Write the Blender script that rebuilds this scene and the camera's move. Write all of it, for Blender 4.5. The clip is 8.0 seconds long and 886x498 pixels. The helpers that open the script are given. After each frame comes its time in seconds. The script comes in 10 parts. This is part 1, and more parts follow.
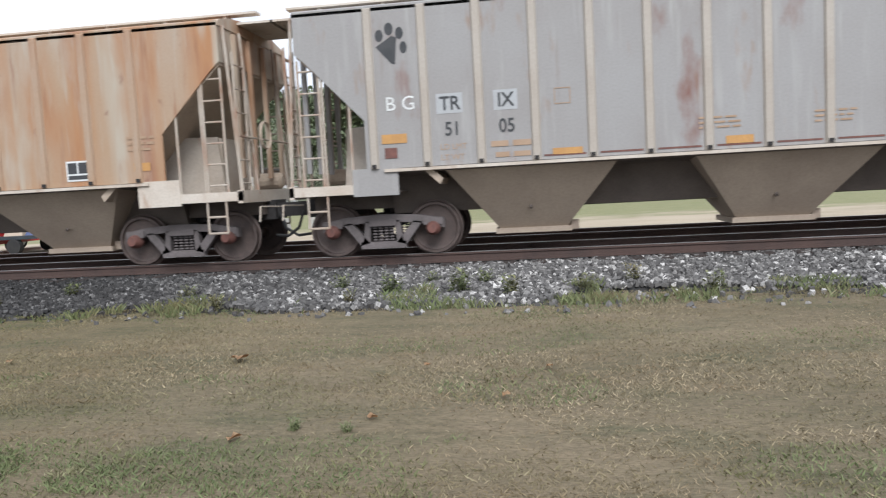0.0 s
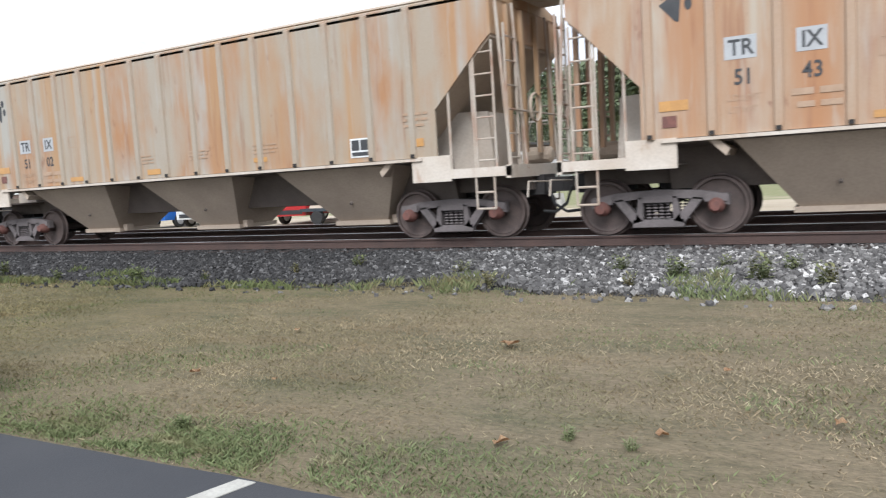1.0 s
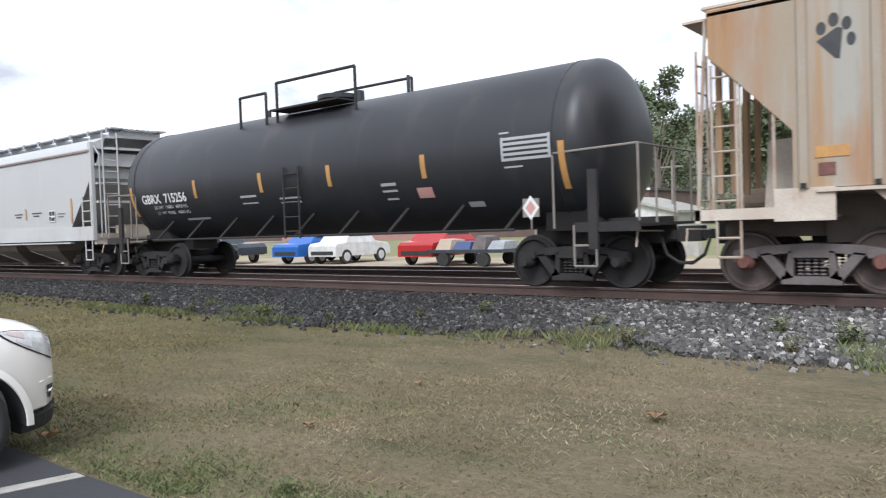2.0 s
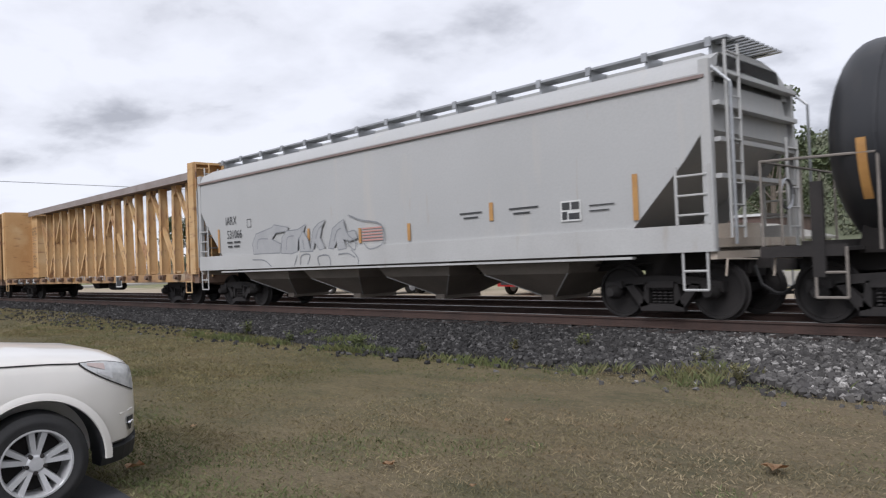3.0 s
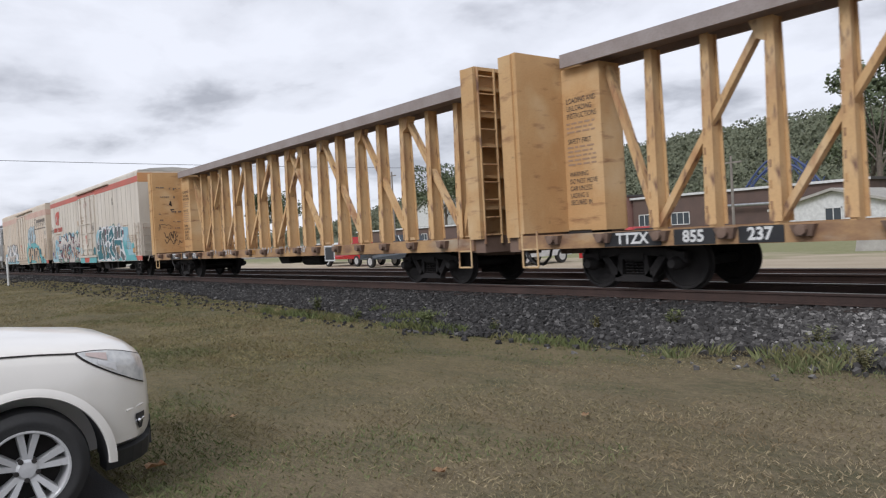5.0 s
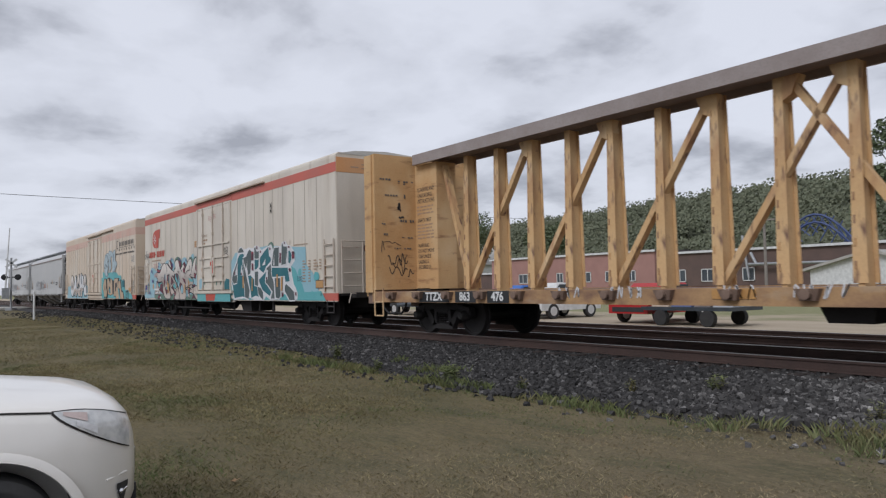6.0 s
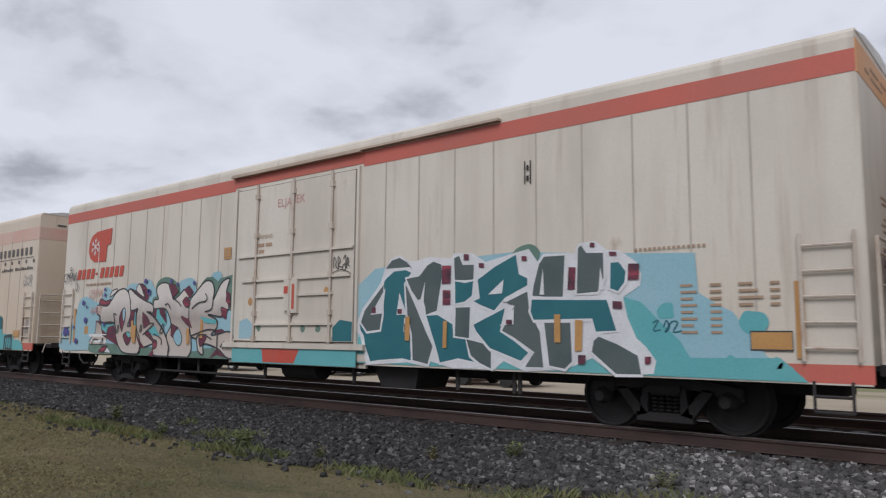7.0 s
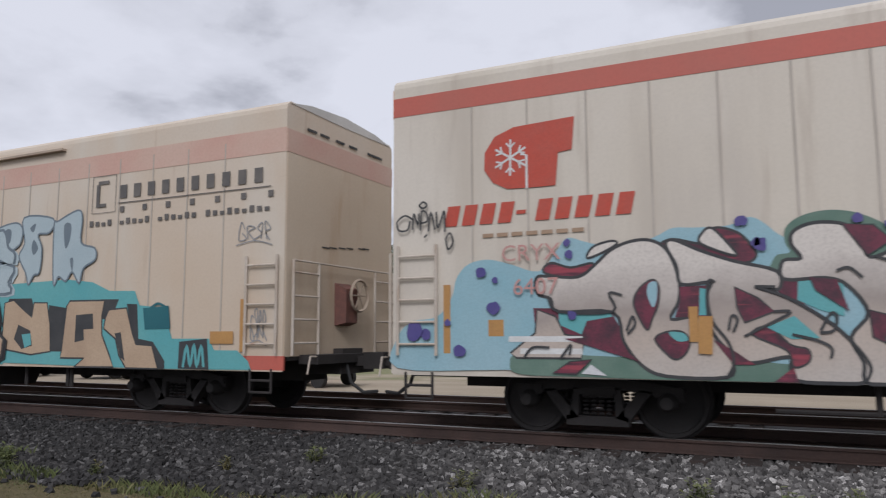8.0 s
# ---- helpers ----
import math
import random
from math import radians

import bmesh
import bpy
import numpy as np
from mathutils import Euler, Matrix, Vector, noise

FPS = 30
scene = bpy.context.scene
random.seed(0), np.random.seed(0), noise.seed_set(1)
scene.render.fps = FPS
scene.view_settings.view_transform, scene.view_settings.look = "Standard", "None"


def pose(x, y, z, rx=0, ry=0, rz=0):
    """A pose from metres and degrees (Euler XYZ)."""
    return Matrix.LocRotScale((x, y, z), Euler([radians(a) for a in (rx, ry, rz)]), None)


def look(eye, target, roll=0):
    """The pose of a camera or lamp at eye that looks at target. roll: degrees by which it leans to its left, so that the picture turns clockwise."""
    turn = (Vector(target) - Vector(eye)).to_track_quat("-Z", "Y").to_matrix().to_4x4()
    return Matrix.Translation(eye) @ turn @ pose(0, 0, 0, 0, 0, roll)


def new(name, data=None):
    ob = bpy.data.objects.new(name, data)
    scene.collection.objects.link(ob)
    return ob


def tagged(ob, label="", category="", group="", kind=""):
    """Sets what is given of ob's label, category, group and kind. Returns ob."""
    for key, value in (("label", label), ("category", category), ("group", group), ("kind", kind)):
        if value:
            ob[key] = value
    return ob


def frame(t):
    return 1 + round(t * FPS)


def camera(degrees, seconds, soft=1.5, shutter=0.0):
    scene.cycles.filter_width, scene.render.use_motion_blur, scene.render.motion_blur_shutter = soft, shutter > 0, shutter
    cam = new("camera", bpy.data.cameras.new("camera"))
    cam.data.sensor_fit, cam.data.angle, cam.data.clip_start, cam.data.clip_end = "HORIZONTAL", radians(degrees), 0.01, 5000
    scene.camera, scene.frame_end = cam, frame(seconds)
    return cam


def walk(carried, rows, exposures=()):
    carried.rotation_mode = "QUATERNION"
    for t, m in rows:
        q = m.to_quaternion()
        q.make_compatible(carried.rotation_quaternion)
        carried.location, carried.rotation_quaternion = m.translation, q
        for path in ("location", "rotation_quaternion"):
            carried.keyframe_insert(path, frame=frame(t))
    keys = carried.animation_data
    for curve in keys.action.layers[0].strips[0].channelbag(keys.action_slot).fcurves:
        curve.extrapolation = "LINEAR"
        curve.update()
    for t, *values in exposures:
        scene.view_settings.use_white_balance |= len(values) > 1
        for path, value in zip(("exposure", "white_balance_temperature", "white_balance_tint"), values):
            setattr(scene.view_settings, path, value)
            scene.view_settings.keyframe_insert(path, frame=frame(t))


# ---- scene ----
from mathutils.geometry import tessellate_polygon

cam = camera(61.2, 8.0, soft=1.2, shutter=0.06)
PATH = [
    (0, (1.135, -13.02, 1.488), (0.856, -11.046, 1.324), -3.1),
    (0.5, (1.015, -12.687, 1.472), (0.416, -10.785, 1.313), -3.9),
    (1, (0.864, -12.346, 1.473), (-0.096, -10.602, 1.284), -3.5),
    (1.5, (0.692, -12.137, 1.481), (-0.431, -10.493, 1.286), -3.7),
    (1.6, (0.658, -12.112, 1.481), (-0.49, -10.482, 1.319), -3.6),
    (1.7, (0.606, -12.051, 1.491), (-0.564, -10.434, 1.358), -3.2),
    (2.8, (0.405, -11.609, 1.497), (-0.992, -10.18, 1.559), -1.2),
    (3, (0.364, -11.536, 1.481), (-1.073, -10.146, 1.51), -2.3),
    (3.5, (0.199, -11.377, 1.479), (-1.315, -10.071, 1.495), -3.3),
    (4, (0.086, -11.116, 1.46), (-1.415, -9.794, 1.446), -4.0),
    (4.5, (-0.025, -10.908, 1.458), (-1.56, -9.625, 1.437), -2.9),
    (4.7, (-0.095, -10.86, 1.443), (-1.652, -9.605, 1.407), -3.0),
    (5.8, (-0.588, -10.517, 1.449), (-2.215, -9.354, 1.463), -2.8),
    (6, (-0.663, -10.473, 1.487), (-2.282, -9.303, 1.584), -1.2),
    (6.5, (-0.776, -10.429, 1.536), (-2.343, -9.200, 1.719), -0.2),
    (7, (-0.869, -10.232, 1.599), (-2.137, -8.703, 1.834), 0.5),
    (7.5, (-0.883, -10.063, 1.679), (-1.885, -8.345, 1.887), -0.3),
    (8, (-0.906, -9.835, 1.62), (-1.773, -8.048, 1.851), -0.2),
]
walk(cam, [(t, look(eye, target, roll)) for t, eye, target, roll in PATH],
     exposures=((0, 0.68, 5950, 10), (1.0, 0.9, 5900, 10), (1.7, 0.85, 5900, 10), (2.8, 0.05, 6100, 14), (4.7, 0.08, 6100, 13), (5.8, -0.27, 6000, 13), (8, -0.27, 6050, 15)))

# ---- light ----
world = bpy.data.worlds.new("overcast_sky")
scene.world = world
world.use_nodes = True
wn, wl = world.node_tree.nodes, world.node_tree.links
wn.clear()
w_out = wn.new("ShaderNodeOutputWorld")
w_bg = wn.new("ShaderNodeBackground")
w_sky = wn.new("ShaderNodeTexSky")
w_sky.sky_type, w_sky.sun_disc = "NISHITA", False
SUN_EL, SUN_ROT = radians(41), radians(161)
w_sky.sun_elevation, w_sky.sun_rotation = SUN_EL, SUN_ROT
w_co = wn.new("ShaderNodeTexCoord")
w_sep = wn.new("ShaderNodeSeparateXYZ")
w_div = wn.new("ShaderNodeVectorMath"); w_div.operation = "DIVIDE"
w_h = wn.new("ShaderNodeMath"); w_h.operation = "ADD"; w_h.inputs[1].default_value = 0.27
w_abs = wn.new("ShaderNodeMath"); w_abs.operation = "ABSOLUTE"
w_cmb = wn.new("ShaderNodeCombineXYZ")
w_n1 = wn.new("ShaderNodeTexNoise")
w_n1.inputs["Scale"].default_value, w_n1.inputs["Detail"].default_value, w_n1.inputs["Roughness"].default_value = 2.3, 6, 0.52
w_n1.inputs["Distortion"].default_value = 0.15
w_r1 = wn.new("ShaderNodeValToRGB")
for pos, col in ((0.42, (0.87, 0.875, 0.89, 1)), (0.53, (0.77, 0.775, 0.79, 1)), (0.66, (0.45, 0.455, 0.475, 1))):
    el = w_r1.color_ramp.elements.new(pos)
    el.color = col
w_r1.color_ramp.elements.remove(w_r1.color_ramp.elements[0])
w_r1.color_ramp.elements.remove(w_r1.color_ramp.elements[-1])
w_sc = wn.new("ShaderNodeMixRGB"); w_sc.blend_type = "MULTIPLY"; w_sc.inputs[0].default_value = 1.0
w_sc.inputs[2].default_value = (10.6, 10.6, 10.6, 1)
w_mix = wn.new("ShaderNodeMixRGB"); w_mix.inputs[0].default_value = 0.93
wl.new(w_co.outputs["Generated"], w_sep.inputs[0])
wl.new(w_sep.outputs["Z"], w_abs.inputs[0])
wl.new(w_abs.outputs[0], w_h.inputs[0])
for k in range(3):
    wl.new(w_h.outputs[0], w_cmb.inputs[k])
wl.new(w_co.outputs["Generated"], w_div.inputs[0])
wl.new(w_cmb.outputs[0], w_div.inputs[1])
wl.new(w_div.outputs[0], w_n1.inputs["Vector"])
wl.new(w_n1.outputs["Fac"], w_r1.inputs[0])
wl.new(w_r1.outputs[0], w_sc.inputs[1])
wl.new(w_sky.outputs[0], w_mix.inputs[1])
wl.new(w_sc.outputs[0], w_mix.inputs[2])
wl.new(w_mix.outputs[0], w_bg.inputs["Color"])
w_bg.inputs["Strength"].default_value = 0.1
wl.new(w_bg.outputs[0], w_out.inputs["Surface"])

sun = new("sun", bpy.data.lights.new("sun", "SUN"))
sun.data.energy, sun.data.angle, sun.data.color = 1.9, radians(25), (1.0, 0.98, 0.95)
sun.matrix_world = look((9, -26, 24), (0, 0, 0))


# ---- materials ----
def nodes_of(name):
    m = bpy.data.materials.new(name)
    m.use_nodes = True
    return m, m.node_tree.nodes, m.node_tree.links, m.node_tree.nodes["Principled BSDF"]


def noise_node(n, l, co, scale, detail=5, stretch=None, rough=0.55):
    t = n.new("ShaderNodeTexNoise")
    t.inputs["Scale"].default_value, t.inputs["Detail"].default_value, t.inputs["Roughness"].default_value = scale, detail, rough
    if stretch:
        mp = n.new("ShaderNodeMapping")
        mp.inputs["Scale"].default_value = stretch
        l.new(co, mp.inputs["Vector"])
        co = mp.outputs[0]
    l.new(co, t.inputs["Vector"])
    return t.outputs["Fac"]


def ramp_node(n, l, fac, lo, hi):
    r = n.new("ShaderNodeMapRange")
    r.inputs["From Min"].default_value, r.inputs["From Max"].default_value = lo, hi
    l.new(fac, r.inputs["Value"])
    return r.outputs["Result"]


def mix_node(n, l, fac, a, b):
    m = n.new("ShaderNodeMixRGB")
    if isinstance(fac, float):
        m.inputs[0].default_value = fac
    else:
        l.new(fac, m.inputs[0])
    for k, c in ((1, a), (2, b)):
        if isinstance(c, tuple):
            m.inputs[k].default_value = (*c, 1)
        else:
            l.new(c, m.inputs[k])
    return m.outputs[0]


def bump_node(n, l, bsdf, fac, strength, dist):
    b = n.new("ShaderNodeBump")
    b.inputs["Strength"].default_value, b.inputs["Distance"].default_value = strength, dist
    l.new(fac, b.inputs["Height"])
    l.new(b.outputs[0], bsdf.inputs["Normal"])


def mat(name, base, other=None, rough=0.6, metal=0.0, scale=3.0, fine=40.0, amount=0.6, bump=0.15, dist=0.01,
        layers=(), seedvar=False):
    """base and other mixed by a broad noise, fine grain, then layers: (colour, scale, lo, hi, stretch)."""
    m, n, l, b = nodes_of(name)
    co = n.new("ShaderNodeTexCoord").outputs["Object"]
    other = other or tuple(c * 0.72 for c in base)
    broad = ramp_node(n, l, noise_node(n, l, co, scale), 0.35, 0.7)
    grain = noise_node(n, l, co, fine, 4)
    col = mix_node(n, l, broad, base, other)
    dark = mix_node(n, l, ramp_node(n, l, grain, 0.4, 0.75), col, tuple(c * 0.6 for c in other))
    col = mix_node(n, l, amount * 0.6, col, dark)
    for c, s, lo, hi, st in layers:
        col = mix_node(n, l, ramp_node(n, l, noise_node(n, l, co, s, 6, st), lo, hi), col, c)
    if seedvar:
        info = n.new("ShaderNodeObjectInfo").outputs["Random"]
        col = mix_node(n, l, ramp_node(n, l, info, 0.0, 2.2), col, tuple(c * 0.5 for c in base))
    l.new(col, b.inputs["Base Color"])
    b.inputs["Roughness"].default_value, b.inputs["Metallic"].default_value = rough, metal
    bump_node(n, l, b, grain, bump, dist)
    return m


RUST, DRUST = (0.30, 0.125, 0.05), (0.13, 0.055, 0.03)
STREAK = (1.0, 1.0, 0.09)
PANEL = (1.15, 0.0, 0.05)
M_ORANGE = mat("rusty_orange_paint", (0.373, 0.286, 0.211), (0.360, 0.230, 0.131), 0.75, 0, 0.35, 30, 0.35, 0.1, layers=(
    ((0.356, 0.180, 0.083), 1.0, 0.44, 0.62, PANEL), ((0.396, 0.347, 0.275), 1.3, 0.52, 0.66, PANEL), ((0.342, 0.171, 0.081), 1.1, 0.48, 0.72, (1, 1, 0.3)), ((0.225, 0.090, 0.056), 1.3, 0.55, 0.76, (1, 1, 0.2)), ((0.405, 0.356, 0.288), 1.6, 0.58, 0.78, (1, 1, 0.25)),
    ((0.234, 0.104, 0.056), 6.5, 0.57, 0.80, STREAK), ((0.387, 0.338, 0.275), 9.0, 0.58, 0.82, STREAK), ((0.171, 0.072, 0.048), 3.0, 0.66, 0.78, (1, 1, 0.6))))
M_BEIGE = mat("faded_beige_paint", (0.335, 0.291, 0.231), (0.322, 0.248, 0.170), 0.75, 0, 0.3, 30, 0.3, 0.1, layers=(
    ((0.348, 0.213, 0.109), 1.05, 0.46, 0.60, PANEL), ((0.339, 0.318, 0.274), 1.4, 0.52, 0.64, PANEL), ((0.331, 0.174, 0.083), 0.9, 0.50, 0.68, (1, 1, 0.35)),
    ((0.235, 0.117, 0.061), 6.0, 0.58, 0.82, STREAK), ((0.348, 0.318, 0.274), 9.0, 0.58, 0.82, STREAK), ((0.183, 0.083, 0.045), 2.6, 0.64, 0.80, (1, 1, 0.5))))
M_TAN = mat("tan_spray_paint", (0.50, 0.37, 0.25), (0.42, 0.30, 0.20), 0.6, 0, 1.2)
M_POWDER = mat("powder_blue_spray_paint", (0.42, 0.50, 0.52), (0.36, 0.45, 0.48), 0.6, 0, 1.2)
M_TOPCHORD = mat("grey_brown_top_chord", (0.33, 0.285, 0.265), (0.26, 0.215, 0.195), 0.8, 0, 1.5, 30, 0.5, 0.1)
M_PEACH = mat("sunburnt_cream_paint", (0.60, 0.515, 0.415), (0.55, 0.43, 0.31), 0.6, 0, 0.3, 25, 0.25, 0.04, layers=(
    ((0.60, 0.56, 0.48), 0.7, 0.50, 0.75, (1, 1, 0.3)), ((0.42, 0.30, 0.20), 3.5, 0.64, 0.84, STREAK)))
M_PINKBAND = mat("bleached_pink_band", (0.58, 0.42, 0.335), (0.56, 0.34, 0.27), 0.6, 0, 0.8, 25, 0.3, 0.04)
M_LIGHTGREY = mat("weathered_grey_paint", (0.310, 0.298, 0.286), (0.271, 0.252, 0.236), 0.7, 0, 0.5, 30, 0.4, 0.1, layers=(
    ((0.256, 0.163, 0.108), 3.0, 0.62, 0.78, (1, 1, 0.3)), ((0.170, 0.062, 0.039), 1.1, 0.64, 0.76, (1, 1, 0.4)), ((0.356, 0.345, 0.325), 7.0, 0.54, 0.80, STREAK), ((0.202, 0.155, 0.128), 5.0, 0.62, 0.84, STREAK)))
M_RIB = mat("cream_rib_paint", (0.42, 0.375, 0.32), (0.37, 0.32, 0.265), 0.7, 0, 0.8, 30, 0.4, 0.1, layers=(((0.26, 0.12, 0.07), 5.0, 0.62, 0.78, (1, 1, 0.25)),))
M_CHUTEG = mat("grimy_grey_chute_steel", (0.28, 0.24, 0.20), (0.19, 0.165, 0.14), 0.85, 0, 0.8, 25, 0.5, 0.1)
M_CHUTE = mat("dusty_brown_chute_steel", (0.47, 0.38, 0.29), (0.36, 0.285, 0.22), 0.85, 0, 0.8, 25, 0.5, 0.1)
M_UNDER = mat("grimy_dark_underframe", (0.035, 0.03, 0.028), (0.022, 0.02, 0.019), 0.9, 0, 2, 30, 0.5, 0.2)
# underframe brown lightened: haze-lifted shadows put into the colour
M_UNDERHAZE = mat("hazed_brown_underframe", (0.17, 0.138, 0.116), (0.12, 0.098, 0.083), 0.9, 0, 2, 30, 0.5, 0.2)
# dark copy of the truck steel, underfloor shade put into its colour
M_TRUCKD = mat("shaded_cast_steel", (0.030, 0.026, 0.025), (0.02, 0.018, 0.017), 0.8, 0.1, 3, 35, 0.6, 0.3)
M_TRUCK = mat("dusty_cast_steel", (0.17, 0.145, 0.14), (0.11, 0.095, 0.09), 0.8, 0.1, 3, 35, 0.6, 0.3)
M_CAP = mat("rusty_red_bearing", (0.20, 0.085, 0.065), (0.12, 0.06, 0.05), 0.8, 0.1, 8, 40, 0.6, 0.2)
M_WHEEL = mat("brown_wheel_steel", (0.13, 0.095, 0.082), (0.08, 0.062, 0.055), 0.6, 0.4, 5, 40, 0.5, 0.1)
M_WHITE = mat("chalky_white_paint", (0.57, 0.51, 0.435), (0.45, 0.37, 0.29), 0.7, 0, 1.2, 30, 0.5, 0.1, layers=(((0.30, 0.17, 0.10), 4.0, 0.6, 0.8, (1, 1, 0.4)),))
M_CAGE = mat("rust_bitten_white_paint", (0.46, 0.41, 0.345), (0.36, 0.27, 0.20), 0.7, 0, 1.2, 30, 0.5, 0.1, layers=(((0.27, 0.13, 0.075), 2.5, 0.52, 0.72, (1, 1, 0.5)),))
M_TANK = mat("black_tank_paint", (0.018, 0.019, 0.022), (0.026, 0.027, 0.030), 0.45, 0, 0.5, 25, 0.4, 0.05, layers=(((0.05, 0.046, 0.042), 1.4, 0.55, 0.8, (1, 1, 0.2)),))
M_IARX = mat("pale_grey_hopper_paint", (0.45, 0.45, 0.44), (0.42, 0.42, 0.41), 0.6, 0, 0.4, 25, 0.3, 0.05, layers=(((0.50, 0.47, 0.42), 2.0, 0.58, 0.82, (1, 1, 0.12)), ((0.36, 0.27, 0.20), 6.0, 0.68, 0.80, STREAK),))
M_EAVE = mat("rust_stained_angle", (0.27, 0.205, 0.185), (0.20, 0.15, 0.135), 0.7, 0, 2.0)
M_IARXW = mat("white_sill_paint", (0.50, 0.50, 0.485), (0.43, 0.425, 0.41), 0.6, 0, 0.8, 30, 0.4, 0.05, layers=(((0.35, 0.3, 0.25), 3.0, 0.62, 0.8, (1, 1, 0.2)),))
M_YELLOW = mat("faded_yellow_paint", (0.60, 0.405, 0.205), (0.55, 0.335, 0.145), 0.7, 0, 0.8, 30, 0.4, 0.15, layers=(
    ((0.62, 0.47, 0.28), 1.3, 0.50, 0.72, (1, 1, 0.5)), ((0.34, 0.165, 0.08), 2.4, 0.48, 0.70, (1, 1, 0.3)), ((0.15, 0.08, 0.055), 6.0, 0.56, 0.68, (1, 1, 0.3))))
M_YSILL = mat("rusty_yellow_sill", (0.50, 0.31, 0.14), (0.34, 0.20, 0.10), 0.75, 0, 0.9, 30, 0.5, 0.15, layers=(((0.16, 0.085, 0.06), 2.5, 0.46, 0.70, (0.5, 1, 1)), ((0.40, 0.33, 0.24), 1.7, 0.56, 0.74, (0.4, 1, 1))))
M_YPLY = mat("scuffed_yellow_bulkhead", (0.56, 0.355, 0.165), (0.49, 0.285, 0.12), 0.75, 0, 1.0, 30, 0.4, 0.15, layers=(
    ((0.60, 0.43, 0.24), 0.9, 0.50, 0.72, None), ((0.24, 0.12, 0.06), 5.0, 0.58, 0.76, (0.3, 0.3, 1.3)), ((0.06, 0.05, 0.045), 3.0, 0.68, 0.78, (1, 1, 1.5))))
M_CHORD = mat("brown_top_chord", (0.22, 0.15, 0.11), (0.17, 0.11, 0.08), 0.8, 0, 1.5, 30, 0.5, 0.1)
M_REEFER = mat("cream_reefer_paint", (0.64, 0.585, 0.50), (0.58, 0.52, 0.425), 0.55, 0, 0.35, 25, 0.25, 0.04, layers=(
    ((0.50, 0.44, 0.36), 1.5, 0.50, 0.8, (1, 1, 0.10)), ((0.47, 0.42, 0.36), 0.7, 0.50, 0.78, (1, 1, 0.4)), ((0.40, 0.33, 0.26), 4.0, 0.60, 0.84, STREAK), ((0.35, 0.27, 0.20), 2.0, 0.70, 0.80, (1, 1, 0.5))))
M_REEFERB = mat("peach_reefer_end", (0.62, 0.52, 0.40), (0.55, 0.44, 0.32), 0.6, 0, 0.35, 25, 0.25, 0.04, layers=(((0.45, 0.30, 0.18), 2.0, 0.55, 0.8, (1, 1, 0.2)),))
M_REDBAND = mat("faded_red_band", (0.52, 0.12, 0.085), (0.45, 0.13, 0.095), 0.6, 0, 0.8, 25, 0.3, 0.04)
M_SEAM = mat("grimy_panel_seam", (0.40, 0.355, 0.30), (0.48, 0.43, 0.37), 0.6, 0, 1.5, 25, 0.3, 0.04)
M_ORBAND = mat("orange_end_band", (0.60, 0.28, 0.10), (0.55, 0.30, 0.14), 0.6, 0, 0.8, 25, 0.3, 0.04)
M_ROOF = mat("pale_reefer_roof", (0.62, 0.60, 0.55), None, 0.5, 0, 0.6, 25, 0.3, 0.04)
M_BLACK = mat("black_paint", (0.02, 0.02, 0.022), (0.03, 0.03, 0.03), 0.6)
M_INK = mat("dark_lettering", (0.035, 0.037, 0.04), (0.06, 0.06, 0.06), 0.7)
M_PALE = mat("white_lettering", (0.72, 0.72, 0.70), (0.6, 0.6, 0.57), 0.7)
M_FADEDARK = mat("weathered_dark_lettering", (0.10, 0.095, 0.09), (0.16, 0.145, 0.13), 0.7)
M_FADE = mat("faint_brown_lettering", (0.33, 0.22, 0.14), (0.40, 0.28, 0.19), 0.8)
M_PATCH = mat("grey_patch_paint", (0.40, 0.405, 0.405), (0.36, 0.36, 0.355), 0.7)
M_CONSP = mat("amber_reflector_tape", (0.50, 0.27, 0.085), (0.42, 0.22, 0.075), 0.4)
M_REDTXT = mat("red_lettering", (0.50, 0.07, 0.04), (0.45, 0.09, 0.06), 0.6)
M_PINKTXT = mat("pink_red_lettering", (0.52, 0.25, 0.23), (0.5, 0.29, 0.25), 0.6)
M_TEAL = mat("teal_spray_paint", (0.015, 0.115, 0.14), (0.025, 0.15, 0.17), 0.6, 0, 1.2)
M_SLATE = mat("slate_spray_paint", (0.065, 0.092, 0.092), (0.10, 0.12, 0.115), 0.6, 0, 1.2)
M_SKY = mat("light_blue_spray_paint", (0.25, 0.44, 0.50), (0.32, 0.48, 0.53), 0.6, 0, 1.0)
M_AQUA = mat("aqua_spray_paint", (0.10, 0.36, 0.38), (0.14, 0.40, 0.40), 0.6, 0, 1.0)
M_TAGBLUE = mat("grey_blue_tag_paint", (0.13, 0.17, 0.20), (0.17, 0.21, 0.24), 0.6, 0, 2.0)
M_GWHITE = mat("white_spray_paint", (0.68, 0.68, 0.68), (0.58, 0.58, 0.58), 0.6)
M_MAROON = mat("maroon_spray_paint", (0.17, 0.03, 0.055), (0.045, 0.025, 0.035), 0.6, 0, 5, layers=(((0.30, 0.05, 0.07), 4.0, 0.56, 0.68, (0.25, 1, 2.5)),))
M_GREEN = mat("bottle_green_spray_paint", (0.08, 0.16, 0.12), (0.16, 0.24, 0.19), 0.6, 0, 1.5)
M_PURPLE = mat("violet_spray_paint", (0.07, 0.06, 0.22), (0.10, 0.08, 0.25), 0.6)
M_GREYTAG = mat("faded_grey_graffiti", (0.20, 0.21, 0.225), (0.29, 0.295, 0.30), 0.7, 0, 2.0)
M_GREYFILL = mat("thin_grey_spray_fill", (0.35, 0.355, 0.36), (0.41, 0.41, 0.41), 0.7, 0, 2.5)
